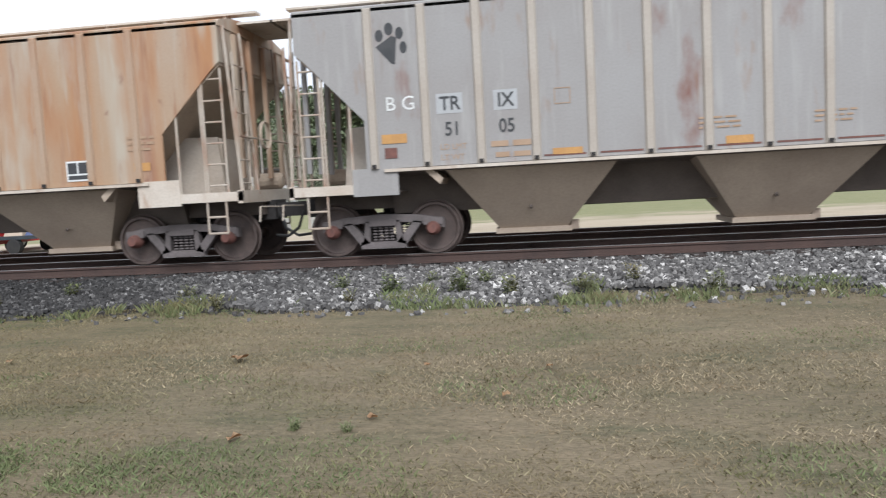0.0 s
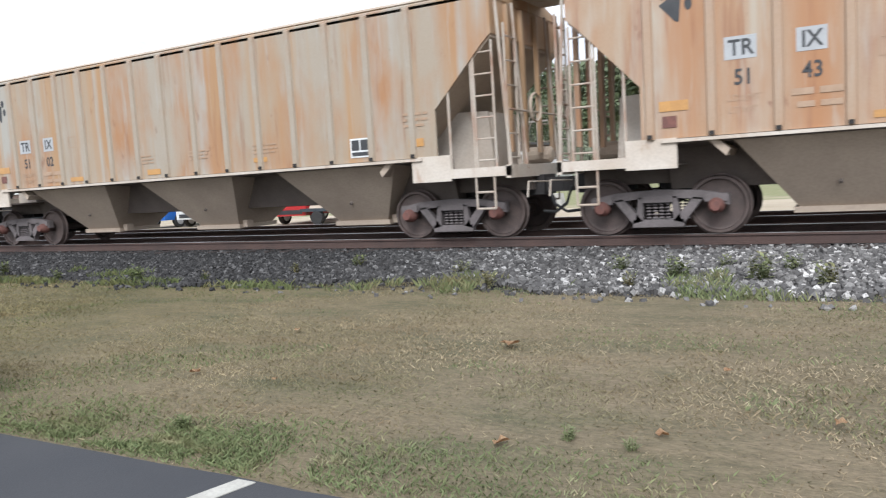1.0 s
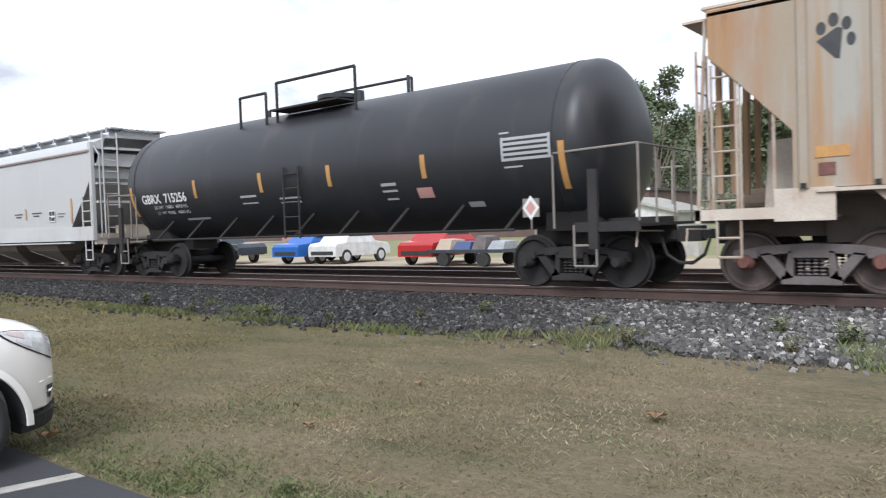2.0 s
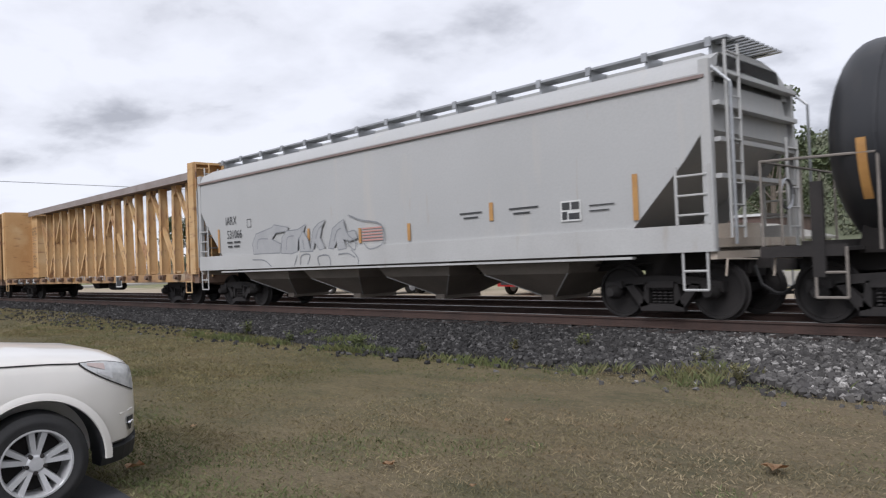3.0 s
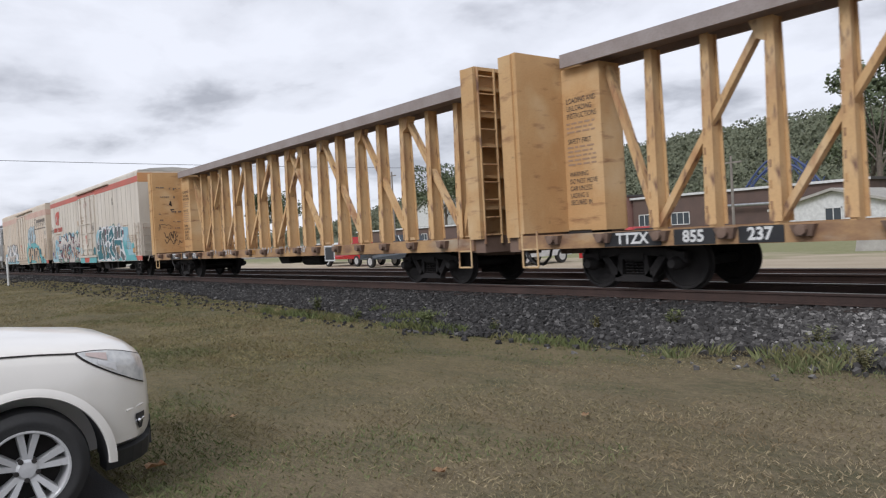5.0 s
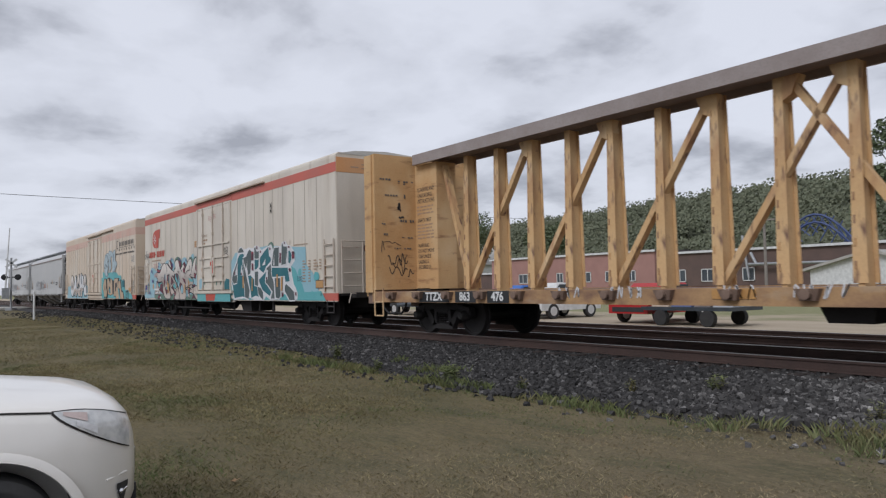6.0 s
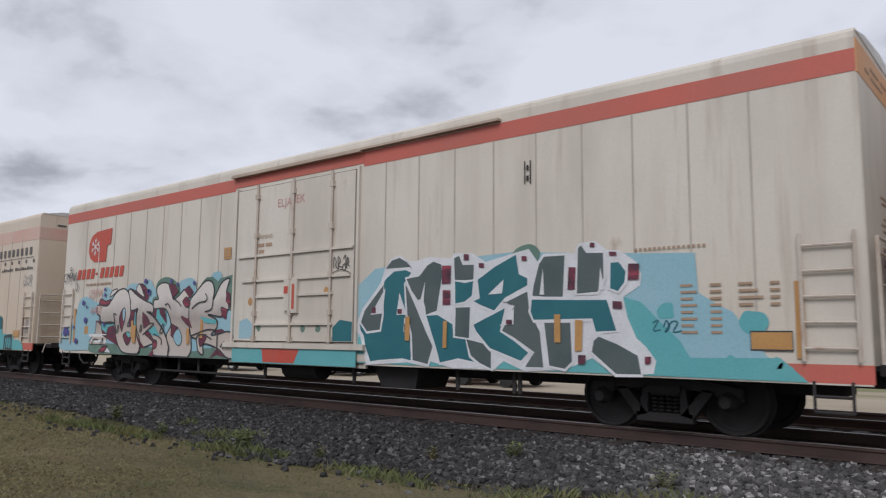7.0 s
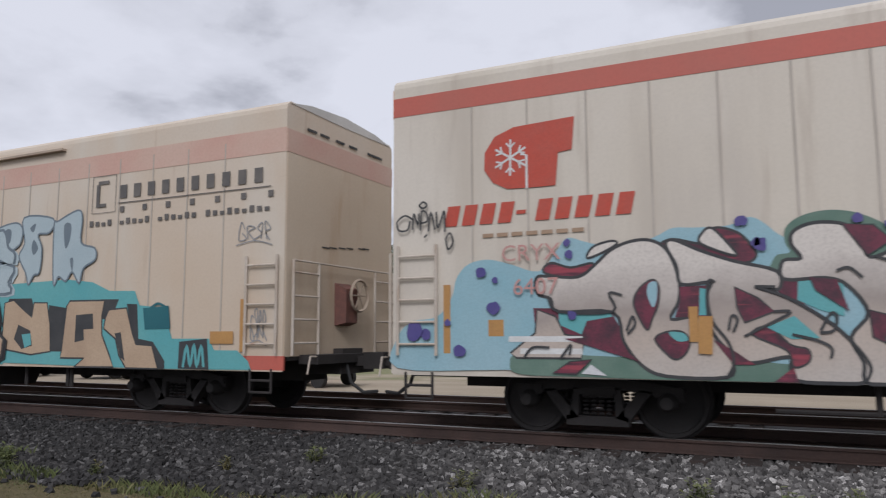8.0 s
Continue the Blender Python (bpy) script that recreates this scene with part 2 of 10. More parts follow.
M_RAIL = mat("rusty_rail_side", (0.085, 0.052, 0.042), (0.06, 0.04, 0.034), 0.85, 0.1, 2, 30, 0.5, 0.2)
M_RAILTOP = mat("worn_rail_head", (0.42, 0.39, 0.37), (0.33, 0.30, 0.28), 0.32, 0.85, 3, 40, 0.3, 0.02)
M_TIE = mat("creosoted_tie_wood", (0.06, 0.042, 0.035), (0.035, 0.028, 0.025), 0.9, 0, 3, 30, 0.6, 0.4, seedvar=True)
M_CONC = mat("pale_concrete", (0.42, 0.40, 0.36), None, 0.85, 0, 2, 30, 0.5, 0.2)
M_BRICKP = mat("pink_brick_wall", (0.36, 0.20, 0.17), (0.31, 0.17, 0.145), 0.85, 0, 0.8, 12, 0.4, 0.1)
M_BRICKD = mat("dark_brick_wall", (0.13, 0.085, 0.07), (0.10, 0.07, 0.06), 0.85, 0, 0.8, 12, 0.4, 0.1)
M_TRIM = mat("white_trim", (0.70, 0.70, 0.68), None, 0.6)
M_GLASSD = mat("dark_window_glass", (0.05, 0.06, 0.07), (0.08, 0.09, 0.10), 0.12, 0, 0.5, 5, 0.2, 0.0)
M_ROOFD = mat("dark_roof_felt", (0.10, 0.09, 0.085), None, 0.9, 0, 1, 10, 0.5, 0.1)
M_POLE = mat("grey_weathered_pole", (0.26, 0.23, 0.20), (0.18, 0.16, 0.14), 0.85, 0, 2, 20, 0.5, 0.2)
M_GALV = mat("galvanised_metal", (0.45, 0.46, 0.47), None, 0.4, 0.7, 3, 30, 0.4, 0.05)
M_BLUESTEEL = mat("blue_steel_truss", (0.05, 0.08, 0.20), (0.07, 0.09, 0.18), 0.6)
M_CARRED = mat("red_car_paint", (0.42, 0.03, 0.03), (0.38, 0.03, 0.03), 0.25)
M_CARBLUE = mat("blue_car_paint", (0.03, 0.13, 0.45), (0.03, 0.12, 0.40), 0.25)
M_CARDARK = mat("dark_car_paint", (0.06, 0.07, 0.08), None, 0.25)
M_TYRE = mat("black_rubber", (0.022, 0.022, 0.023), (0.032, 0.031, 0.03), 0.75, 0, 6, 60, 0.5, 0.2)
M_PLASTIC = mat("black_plastic_cladding", (0.025, 0.026, 0.03), (0.035, 0.036, 0.038), 0.55, 0, 4, 80, 0.4, 0.1)
M_ALLOY = mat("silver_alloy", (0.66, 0.66, 0.66), (0.58, 0.58, 0.58), 0.38, 0.35, 5, 50, 0.3, 0.02)
M_CHROME = mat("bright_chrome", (0.75, 0.75, 0.76), (0.7, 0.7, 0.7), 0.12, 1.0, 5, 50, 0.1, 0.0)
M_MARKER = mat("pale_red_marker_lens", (0.56, 0.46, 0.43), (0.50, 0.40, 0.37), 0.2, 0, 20, 80, 0.3, 0.0)
M_LEAFDRY = mat("dry_brown_leaf", (0.36, 0.20, 0.10), (0.48, 0.34, 0.20), 0.8, 0, 20, 90, 0.5, 0.2)
M_BARK = mat("grey_bark", (0.16, 0.13, 0.10), (0.10, 0.085, 0.07), 0.9, 0, 4, 30, 0.6, 0.5)


def faded_silver():
    """Silver letters sprayed pale at the head, smoky across the middle and tan at the foot."""
    m, n, l, b = nodes_of("silver_spray_paint")
    co = n.new("ShaderNodeTexCoord").outputs["Object"]
    sep = n.new("ShaderNodeSeparateXYZ")
    l.new(co, sep.inputs[0])
    wob = n.new("ShaderNodeMath"); wob.operation = "MULTIPLY_ADD"
    l.new(noise_node(n, l, co, 1.6, 4), wob.inputs[0]); wob.inputs[1].default_value = 0.7; l.new(sep.outputs["Z"], wob.inputs[2])
    r = n.new("ShaderNodeValToRGB")
    l.new(ramp_node(n, l, wob.outputs[0], 1.15, 2.95), r.inputs[0])
    r.color_ramp.elements[0].color, r.color_ramp.elements[1].color = (0.50, 0.45, 0.40, 1), (0.64, 0.59, 0.53, 1)
    for pos, col in ((0.24, (0.49, 0.41, 0.345, 1)), (0.45, (0.345, 0.295, 0.26, 1)), (0.60, (0.50, 0.45, 0.405, 1)), (0.72, (0.63, 0.58, 0.52, 1))):
        r.color_ramp.elements.new(pos).color = col
    grain = noise_node(n, l, co, 30, 4)
    l.new(mix_node(n, l, ramp_node(n, l, grain, 0.45, 1.2), r.outputs[0], (0.30, 0.26, 0.23)), b.inputs["Base Color"])
    b.inputs["Roughness"].default_value = 0.5
    return m


M_SILVER = faded_silver()


def pearl_paint():
    m, n, l, b = nodes_of("pearl_white_car_paint")
    co = n.new("ShaderNodeTexCoord").outputs["Object"]
    col = mix_node(n, l, ramp_node(n, l, noise_node(n, l, co, 3.0), 0.3, 0.75), (0.76, 0.73, 0.675), (0.70, 0.675, 0.625))
    l.new(col, b.inputs["Base Color"])
    b.inputs["Roughness"].default_value = 0.32
    b.inputs["Coat Weight"].default_value, b.inputs["Coat Roughness"].default_value = 0.6, 0.06
    return m


def lamp_glass():
    m, n, l, b = nodes_of("headlamp_lens")
    co = n.new("ShaderNodeTexCoord").outputs["Object"]
    col = mix_node(n, l, ramp_node(n, l, noise_node(n, l, co, 14.0), 0.4, 0.65), (0.66, 0.66, 0.64), (0.46, 0.47, 0.47))
    l.new(col, b.inputs["Base Color"])
    b.inputs["Roughness"].default_value = 0.12
    b.inputs["Coat Weight"].default_value = 1.0
    return m


M_PEARL, M_LENS = pearl_paint(), lamp_glass()


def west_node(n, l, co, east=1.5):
    """0 on the eastern stretch, 1 on the western one, with an uneven border."""
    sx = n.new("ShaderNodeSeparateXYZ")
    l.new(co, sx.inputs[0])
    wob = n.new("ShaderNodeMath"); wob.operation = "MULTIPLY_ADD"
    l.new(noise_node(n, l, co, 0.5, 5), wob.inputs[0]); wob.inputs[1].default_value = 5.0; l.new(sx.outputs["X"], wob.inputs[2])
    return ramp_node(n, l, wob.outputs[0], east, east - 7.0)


def west_dim(n, l, co, col, tint, east=1.5):
    """The same surface tinted darker westward, the dimmer exposure there put into its colour."""
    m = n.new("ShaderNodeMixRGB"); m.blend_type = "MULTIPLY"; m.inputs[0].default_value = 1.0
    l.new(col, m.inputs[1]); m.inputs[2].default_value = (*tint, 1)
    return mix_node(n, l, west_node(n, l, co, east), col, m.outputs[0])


def ground_material():
    m, n, l, b = nodes_of("dry_mown_grass")
    co = n.new("ShaderNodeTexCoord").outputs["Object"]
    big = ramp_node(n, l, noise_node(n, l, co, 0.55, 6, (0.5, 1.0, 1)), 0.36, 0.66)
    mid = ramp_node(n, l, noise_node(n, l, co, 2.2, 6, (0.55, 1.5, 1), 0.65), 0.36, 0.66)
    tuft = ramp_node(n, l, noise_node(n, l, co, 9.0, 6, (0.6, 1.5, 1), 0.7), 0.40, 0.66)
    fine = noise_node(n, l, co, 34, 6, (0.6, 1.5, 1), 0.75)
    col = mix_node(n, l, big, (0.285, 0.222, 0.135), (0.145, 0.118, 0.060))
    col = mix_node(n, l, ramp_node(n, l, noise_node(n, l, co, 1.0, 6, (0.6, 1.3, 1)), 0.47, 0.68), col, (0.088, 0.094, 0.040))
    col = mix_node(n, l, mid, col, mix_node(n, l, 0.6, col, (0.235, 0.178, 0.112)))
    col = mix_node(n, l, tuft, mix_node(n, l, 0.30, col, (0.05, 0.045, 0.022)), mix_node(n, l, 0.30, col, (0.26, 0.20, 0.13)))
    col = mix_node(n, l, ramp_node(n, l, fine, 0.42, 0.66), col, mix_node(n, l, 0.6, col, (0.035, 0.029, 0.014)))
    # dry straw to the east; greener westward, with dimmer exposure painted in
    col = west_dim(n, l, co, col, (0.72, 0.73, 0.53))
    # bare earth lot beyond the tracks and greener land further off
    sep = n.new("ShaderNodeSeparateXYZ")
    l.new(co, sep.inputs[0])
    lot = ramp_node(n, l, sep.outputs["Y"], 5.8, 7.4)
    col = mix_node(n, l, lot, col, mix_node(n, l, big, (0.40, 0.33, 0.24), (0.33, 0.27, 0.19)))
    wob = n.new("ShaderNodeMath"); wob.operation = "MULTIPLY_ADD"
    l.new(big, wob.inputs[0]); wob.inputs[1].default_value = 5.0; l.new(sep.outputs["Y"], wob.inputs[2])
    far = ramp_node(n, l, wob.outputs[0], 17.0, 21.0)
    col = mix_node(n, l, far, col, mix_node(n, l, mid, (0.16, 0.17, 0.07), (0.24, 0.22, 0.11)))
    l.new(col, b.inputs["Base Color"])
    b.inputs["Roughness"].default_value = 0.95
    bump_node(n, l, b, fine, 0.7, 0.03)
    return m


def stone_material():
    m, n, l, b = nodes_of("crushed_grey_ballast")
    co = n.new("ShaderNodeTexCoord").outputs["Object"]
    isl = n.new("ShaderNodeNewGeometry").outputs["Random Per Island"]
    r = n.new("ShaderNodeValToRGB")
    l.new(isl, r.inputs[0])
    r.color_ramp.elements[0].color = (0.055, 0.052, 0.050, 1)
    r.color_ramp.elements[1].color = (0.70, 0.67, 0.63, 1)
    for pos, col in ((0.70, (0.17, 0.162, 0.152, 1)), (0.86, (0.30, 0.285, 0.265, 1))):
        r.color_ramp.elements.new(pos).color = col
    grain = noise_node(n, l, co, 60, 4)
    col = mix_node(n, l, ramp_node(n, l, grain, 0.4, 0.8), r.outputs[0], (0.09, 0.08, 0.075))
    # stones darkened westward: the lower exposure is put into their colour
    col = west_dim(n, l, co, col, (0.22, 0.22, 0.225), 2.2)
    l.new(col, b.inputs["Base Color"])
    b.inputs["Roughness"].default_value = 0.9
    bump_node(n, l, b, grain, 0.3, 0.01)
    return m


def blade_material(name, a, bcol, c, grass=False):
    m, n, l, b = nodes_of(name)
    isl = n.new("ShaderNodeNewGeometry").outputs["Random Per Island"]
    co = n.new("ShaderNodeTexCoord").outputs["Object"]
    r = n.new("ShaderNodeValToRGB")
    l.new(isl, r.inputs[0])
    r.color_ramp.elements[0].color, r.color_ramp.elements[1].color = (*a, 1), (*bcol, 1)
    col = mix_node(n, l, ramp_node(n, l, noise_node(n, l, co, 0.8, 5), 0.4, 0.7), r.outputs[0], c)
    if grass:
        col = mix_node(n, l, ramp_node(n, l, noise_node(n, l, co, 0.6, 6, (0.5, 1.2, 1)), 0.50, 0.66), col, mix_node(n, l, 0.62, col, (0.095, 0.115, 0.045)))
        col = mix_node(n, l, ramp_node(n, l, noise_node(n, l, co, 1.7, 6, (0.5, 1.4, 1)), 0.50, 0.68), col, mix_node(n, l, 0.55, col, (0.20, 0.125, 0.07)))
        col = mix_node(n, l, ramp_node(n, l, noise_node(n, l, co, 3.1, 5, (0.5, 1.4, 1)), 0.56, 0.72), col, mix_node(n, l, 0.5, col, (0.40, 0.33, 0.21)))
        # blades greener westward, the dimmer exposure tinted in as well
        col = west_dim(n, l, co, col, (0.70, 0.73, 0.54))
    l.new(col, b.inputs["Base Color"])
    b.inputs["Roughness"].default_value = 0.8
    return m


M_GROUND, M_STONE = ground_material(), stone_material()
M_BLADE = blade_material("straw_grass_blades", (0.12, 0.097, 0.05), (0.44, 0.355, 0.225), (0.16, 0.13, 0.068), True)
M_WEED = blade_material("green_weed_leaves", (0.10, 0.13, 0.05), (0.18, 0.20, 0.085), (0.14, 0.155, 0.065), True)
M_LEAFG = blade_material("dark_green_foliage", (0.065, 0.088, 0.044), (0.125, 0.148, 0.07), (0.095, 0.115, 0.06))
# paler, greyer greens: distance haze put into the leaf colour
M_LEAFF = blade_material("hazed_foliage", (0.092, 0.108, 0.066), (0.132, 0.140, 0.084), (0.11, 0.116, 0.07))
M_GRAVELBED = mat("grey_gravel_bed", (0.050, 0.047, 0.044), (0.028, 0.027, 0.026), 0.95, 0, 2.0, 28, 0.9, 0.8, 0.03)
M_ASPHALT = mat("dark_asphalt", (0.034, 0.035, 0.039), (0.044, 0.044, 0.047), 0.9, 0, 1.2, 90, 0.5, 0.4, 0.01)
M_LINE = mat("worn_parking_paint", (0.45, 0.43, 0.38), (0.30, 0.285, 0.25), 0.8, 0, 6, 60, 0.6, 0.2)


# ---- mesh helpers ----
def box(bm, x0, x1, y0, y1, z0, z1):
    v = [bm.verts.new((x, y, z)) for z in (z0, z1) for x, y in ((x0, y0), (x1, y0), (x1, y1), (x0, y1))]
    for f in ((3, 2, 1, 0), (4, 5, 6, 7), (0, 1, 5, 4), (1, 2, 6, 5), (2, 3, 7, 6), (3, 0, 4, 7)):
        bm.faces.new([v[k] for k in f])
    return v


def hull(bm, low, high):
    """A solid between two quads (or any two rings of the same length)."""
    a = [bm.verts.new(p) for p in low]
    b = [bm.verts.new(p) for p in high]
    n = len(a)
    bm.faces.new(a[::-1])
    bm.faces.new(b)
    for k in range(n):
        bm.faces.new((a[k], a[(k + 1) % n], b[(k + 1) % n], b[k]))


def rings(bm, rows, cap=True):
    """A skin over rings of points."""
    vs = [[bm.verts.new(p) for p in r] for r in rows]
    n = len(vs[0])
    for a, b in zip(vs, vs[1:]):
        for k in range(n):
            bm.faces.new((a[k], a[(k + 1) % n], b[(k + 1) % n], b[k]))
    if cap:
        bm.faces.new(vs[0][::-1])
        bm.faces.new(vs[-1])


def prism_y(bm, pts, y0, y1):
    """A polygon of (x, z) points, thick from y0 to y1."""
    hull(bm, [(x, y0, z) for x, z in pts], [(x, y1, z) for x, z in pts])


def rod(bm, p, q, r, seg=6, r2=None):
    p, q = Vector(p), Vector(q)
    d = (q - p).normalized()
    u = d.orthogonal().normalized()
    w = d.cross(u)
    r2 = r if r2 is None else r2
    rows = []
    for c, rr in ((p, r), (q, r2)):
        rows.append([c + rr * (math.cos(a) * u + math.sin(a) * w) for a in (2 * math.pi * k / seg for k in range(seg))])
    rings(bm, rows)


def turned(bm, prof, axis="y", seg=24, at=(0, 0, 0), cap=True):
    """A body turned about an axis from (place along the axis, radius) pairs."""
    rows = []
    for s, r in prof:
        row = []
        for k in range(seg):
            a = 2 * math.pi * k / seg
            c, d = r * math.cos(a), r * math.sin(a)
            p = (s, c, d) if axis == "x" else (c, s, d) if axis == "y" else (c, d, s)
            row.append((p[0] + at[0], p[1] + at[1], p[2] + at[2]))
        rows.append(row)
    rings(bm, rows, cap)


def mesh_of(name, bm, material, smooth=False):
    bmesh.ops.recalc_face_normals(bm, faces=bm.faces)
    me = bpy.data.meshes.new(name)
    bm.to_mesh(me)
    bm.free()
    me.materials.append(material)
    if smooth:
        for p in me.polygons:
            p.use_smooth = True
        me.set_sharp_from_angle(angle=radians(38))
    return me


def part(name, bm, material, parent, label="", smooth=False):
    ob = new(name, mesh_of(name, bm, material, smooth))
    ob.parent = parent
    if label:
        tagged(ob, label)
    return ob


def shared(name, me, parent, m=None):
    ob = new(name, me)
    ob.parent = parent
    if m is not None:
        ob.matrix_basis = m
    return ob


def thing(name, label, category, group="", kind=""):
    return tagged(new(name), label, category, group, kind)


def raw(name, verts, faces, material, smooth=False):
    me = bpy.data.meshes.new(name)
    me.from_pydata(verts, [], faces)
    me.materials.append(material)
    if smooth:
        me.polygons.foreach_set("use_smooth", [True] * len(me.polygons))
    return me


def lettering(name, text, size, x, y, z, material, parent, label="", centre=True, shear=0.0, bold=0.0, squeeze=1.0):
    """Flat lettering on a side that faces -y, its middle at x, z."""
    cu = bpy.data.curves.new("letters", "FONT")
    cu.body, cu.size, cu.shear, cu.offset, cu.resolution_u = text, size, shear, bold, 3
    cu.align_x = "CENTER" if centre else "LEFT"
    cu.align_y = "CENTER"
    tmp = bpy.data.objects.new("letters", cu)
    me = bpy.data.meshes.new_from_object(tmp)
    bpy.data.objects.remove(tmp)
    bpy.data.curves.remove(cu)
    me.name = name
    me.transform(Matrix.Translation((x, y, z)) @ Matrix.Rotation(radians(90), 4, "X") @ Matrix.Diagonal((squeeze, 1, 1, 1)))
    me.materials.clear()
    me.materials.append(material)
    ob = new(name, me)
    ob.parent = parent
    if label:
        tagged(ob, label)
    return ob


def bars(name, rows, y, material, parent, label="", thick=0.004):
    """Unreadable writing or flat marks: (x0, x1, z0, z1) bars on a side that faces -y; a few large marks are parts of their own."""
    sets = [[r] for r in rows] if len(rows) <= 6 else [rows]
    for group in sets:
        bm = bmesh.new()
        for x0, x1, z0, z1 in group:
            box(bm, x0, x1, y - thick, y, z0, z1)
        ob = part(name, bm, material, parent, label)
        if len(group) > 1:
            tagged(ob, kind="stuff")
    return ob


def text_rows(x0, x1, z, h, n, gap, rng):
    """Word-like runs of bars."""
    out = []
    for k in range(n):
        zz, x = z - k * gap, x0
        while x < x1 - 0.05:
            w = rng.uniform(0.06, 0.2)
            out.append((x, min(x + w, x1), zz, zz + h))
            x += w + 0.04
    return out


def smooth_loop(pts, per=5):
    """A rounded closed outline through a few points."""
    out, n = [], len(pts)
    for k in range(n):
        p0, p1, p2, p3 = (Vector(pts[(k + j) % n]) for j in (-1, 0, 1, 2))
        for s in range(per):
            t = s / per
            out.append(tuple(0.5 * ((2 * p1) + (p2 - p0) * t + (2 * p0 - 5 * p1 + 4 * p2 - p3) * t * t + (3 * p1 - p0 - 3 * p2 + p3) * t ** 3)))
    return out


def spray(name, pts, y, material, parent, label="", rounded=False, thick=0.002):
    """A flat patch of spray paint on a side that faces -y."""
    loop = smooth_loop(pts) if rounded else pts
    faces = []
    for a, b, c in tessellate_polygon([[Vector((x, z, 0)) for x, z in loop]]):
        (xa, za), (xb, zb), (xc, zc) = loop[a], loop[b], loop[c]
        faces.append((a, b, c) if (xb - xa) * (zc - za) - (xc - xa) * (zb - za) > 0 else (a, c, b))
    me = bpy.data.meshes.new(name)
    me.from_pydata([(x, y, z) for x, z in loop], [], faces)
    me.materials.append(material)
    ob = new(name, me)
    ob.parent = parent
    if label:
        tagged(ob, label)
    return ob


def stroke(name, pts, w, y, material, parent, label="", closed=False):
    """A painted line of width w through (x, z) points."""
    bm = bmesh.new()
    n = len(pts)
    pairs = []
    for k in range(n):
        a = Vector(pts[k - 1] if (k or closed) else pts[0])
        c = Vector(pts[(k + 1) % n] if (k < n - 1 or closed) else pts[-1])
        d = (c - a).normalized() if (c - a).length > 1e-5 else Vector((1, 0))
        x, z = pts[k]
        e = w * 0.5
        pairs.append((bm.verts.new((x - d.y * e, y, z + d.x * e)), bm.verts.new((x + d.y * e, y, z - d.x * e))))
    for k in range(n if closed else n - 1):
        p, q = pairs[k], pairs[(k + 1) % n]
        bm.faces.new((p[0], p[1], q[1], q[0]))
    return part(name, bm, material, parent, label)


# ---- the ground and the tracks ----
RAIL_Z, SPEED = 0.345, 16.4
rng = random.Random(7)


def build_ground():
    xs = [-1500, -500, -200, -110] + [-70 + 1.0 * k for k in range(0, 86)] + [30, 80, 200, 500, 1500]
    ys = [-1500, -400, -100, -40, -20] + [-14 + 0.5 * k for k in range(0, 60)] + [20, 30, 50, 90, 160, 400, 1000, 2500]
    verts, faces = [], []
    for y in ys:
        for x in xs:
            near = -40 < x < 16 and -9.0 < y < -4
            z = 0.03 * noise.noise((x * 0.5, y * 0.5, 0)) if near else 0.0
            if -3.6 < y < 9:
                z = -0.06
            verts.append((x, y, z))
    n = len(xs)
    for j in range(len(ys) - 1):
        for i in range(n - 1):
            faces.append((j * n + i, j * n + i + 1, (j + 1) * n + i + 1, (j + 1) * n + i))
    tagged(new("ground", raw("ground", verts, faces, M_GROUND, True)), "dry mown lawn turning to bare earth beyond the tracks", "ground", kind="structure")


def toe_line(x):
    """Foot of the gravel shoulder, which the lawn overgrows westward."""
    return float(np.interp(x, (-60, -30, -24, -15, -9, -6, -4, -2.5, 1, 1.7, 4, 6), (-1.5, -1.6, -2.6, -3.1, -4.0, -3.4, -3.0, -3.8, -3.9, -2.6, -3.0, -4.1)))


def ballast_height(x, y):
    """Top of the gravel: a low shoulder up to the ties, uneven along its foot."""
    toe = toe_line(x) + 0.25 * noise.noise((x * 0.9, 7.7, 0)) + 0.12 * noise.noise((x * 2.7, 1.7, 0))
    if y < toe:
        return -0.08
    k = min(1.0, (y - toe) / (-0.65 - toe))
    h = 0.02 + 0.10 * k
    far = 6.1
    if y > far - 0.8:
        h -= 0.15 * (y - far + 0.8)
    return h + 0.012 * noise.noise((x * 3, y * 3, 1))


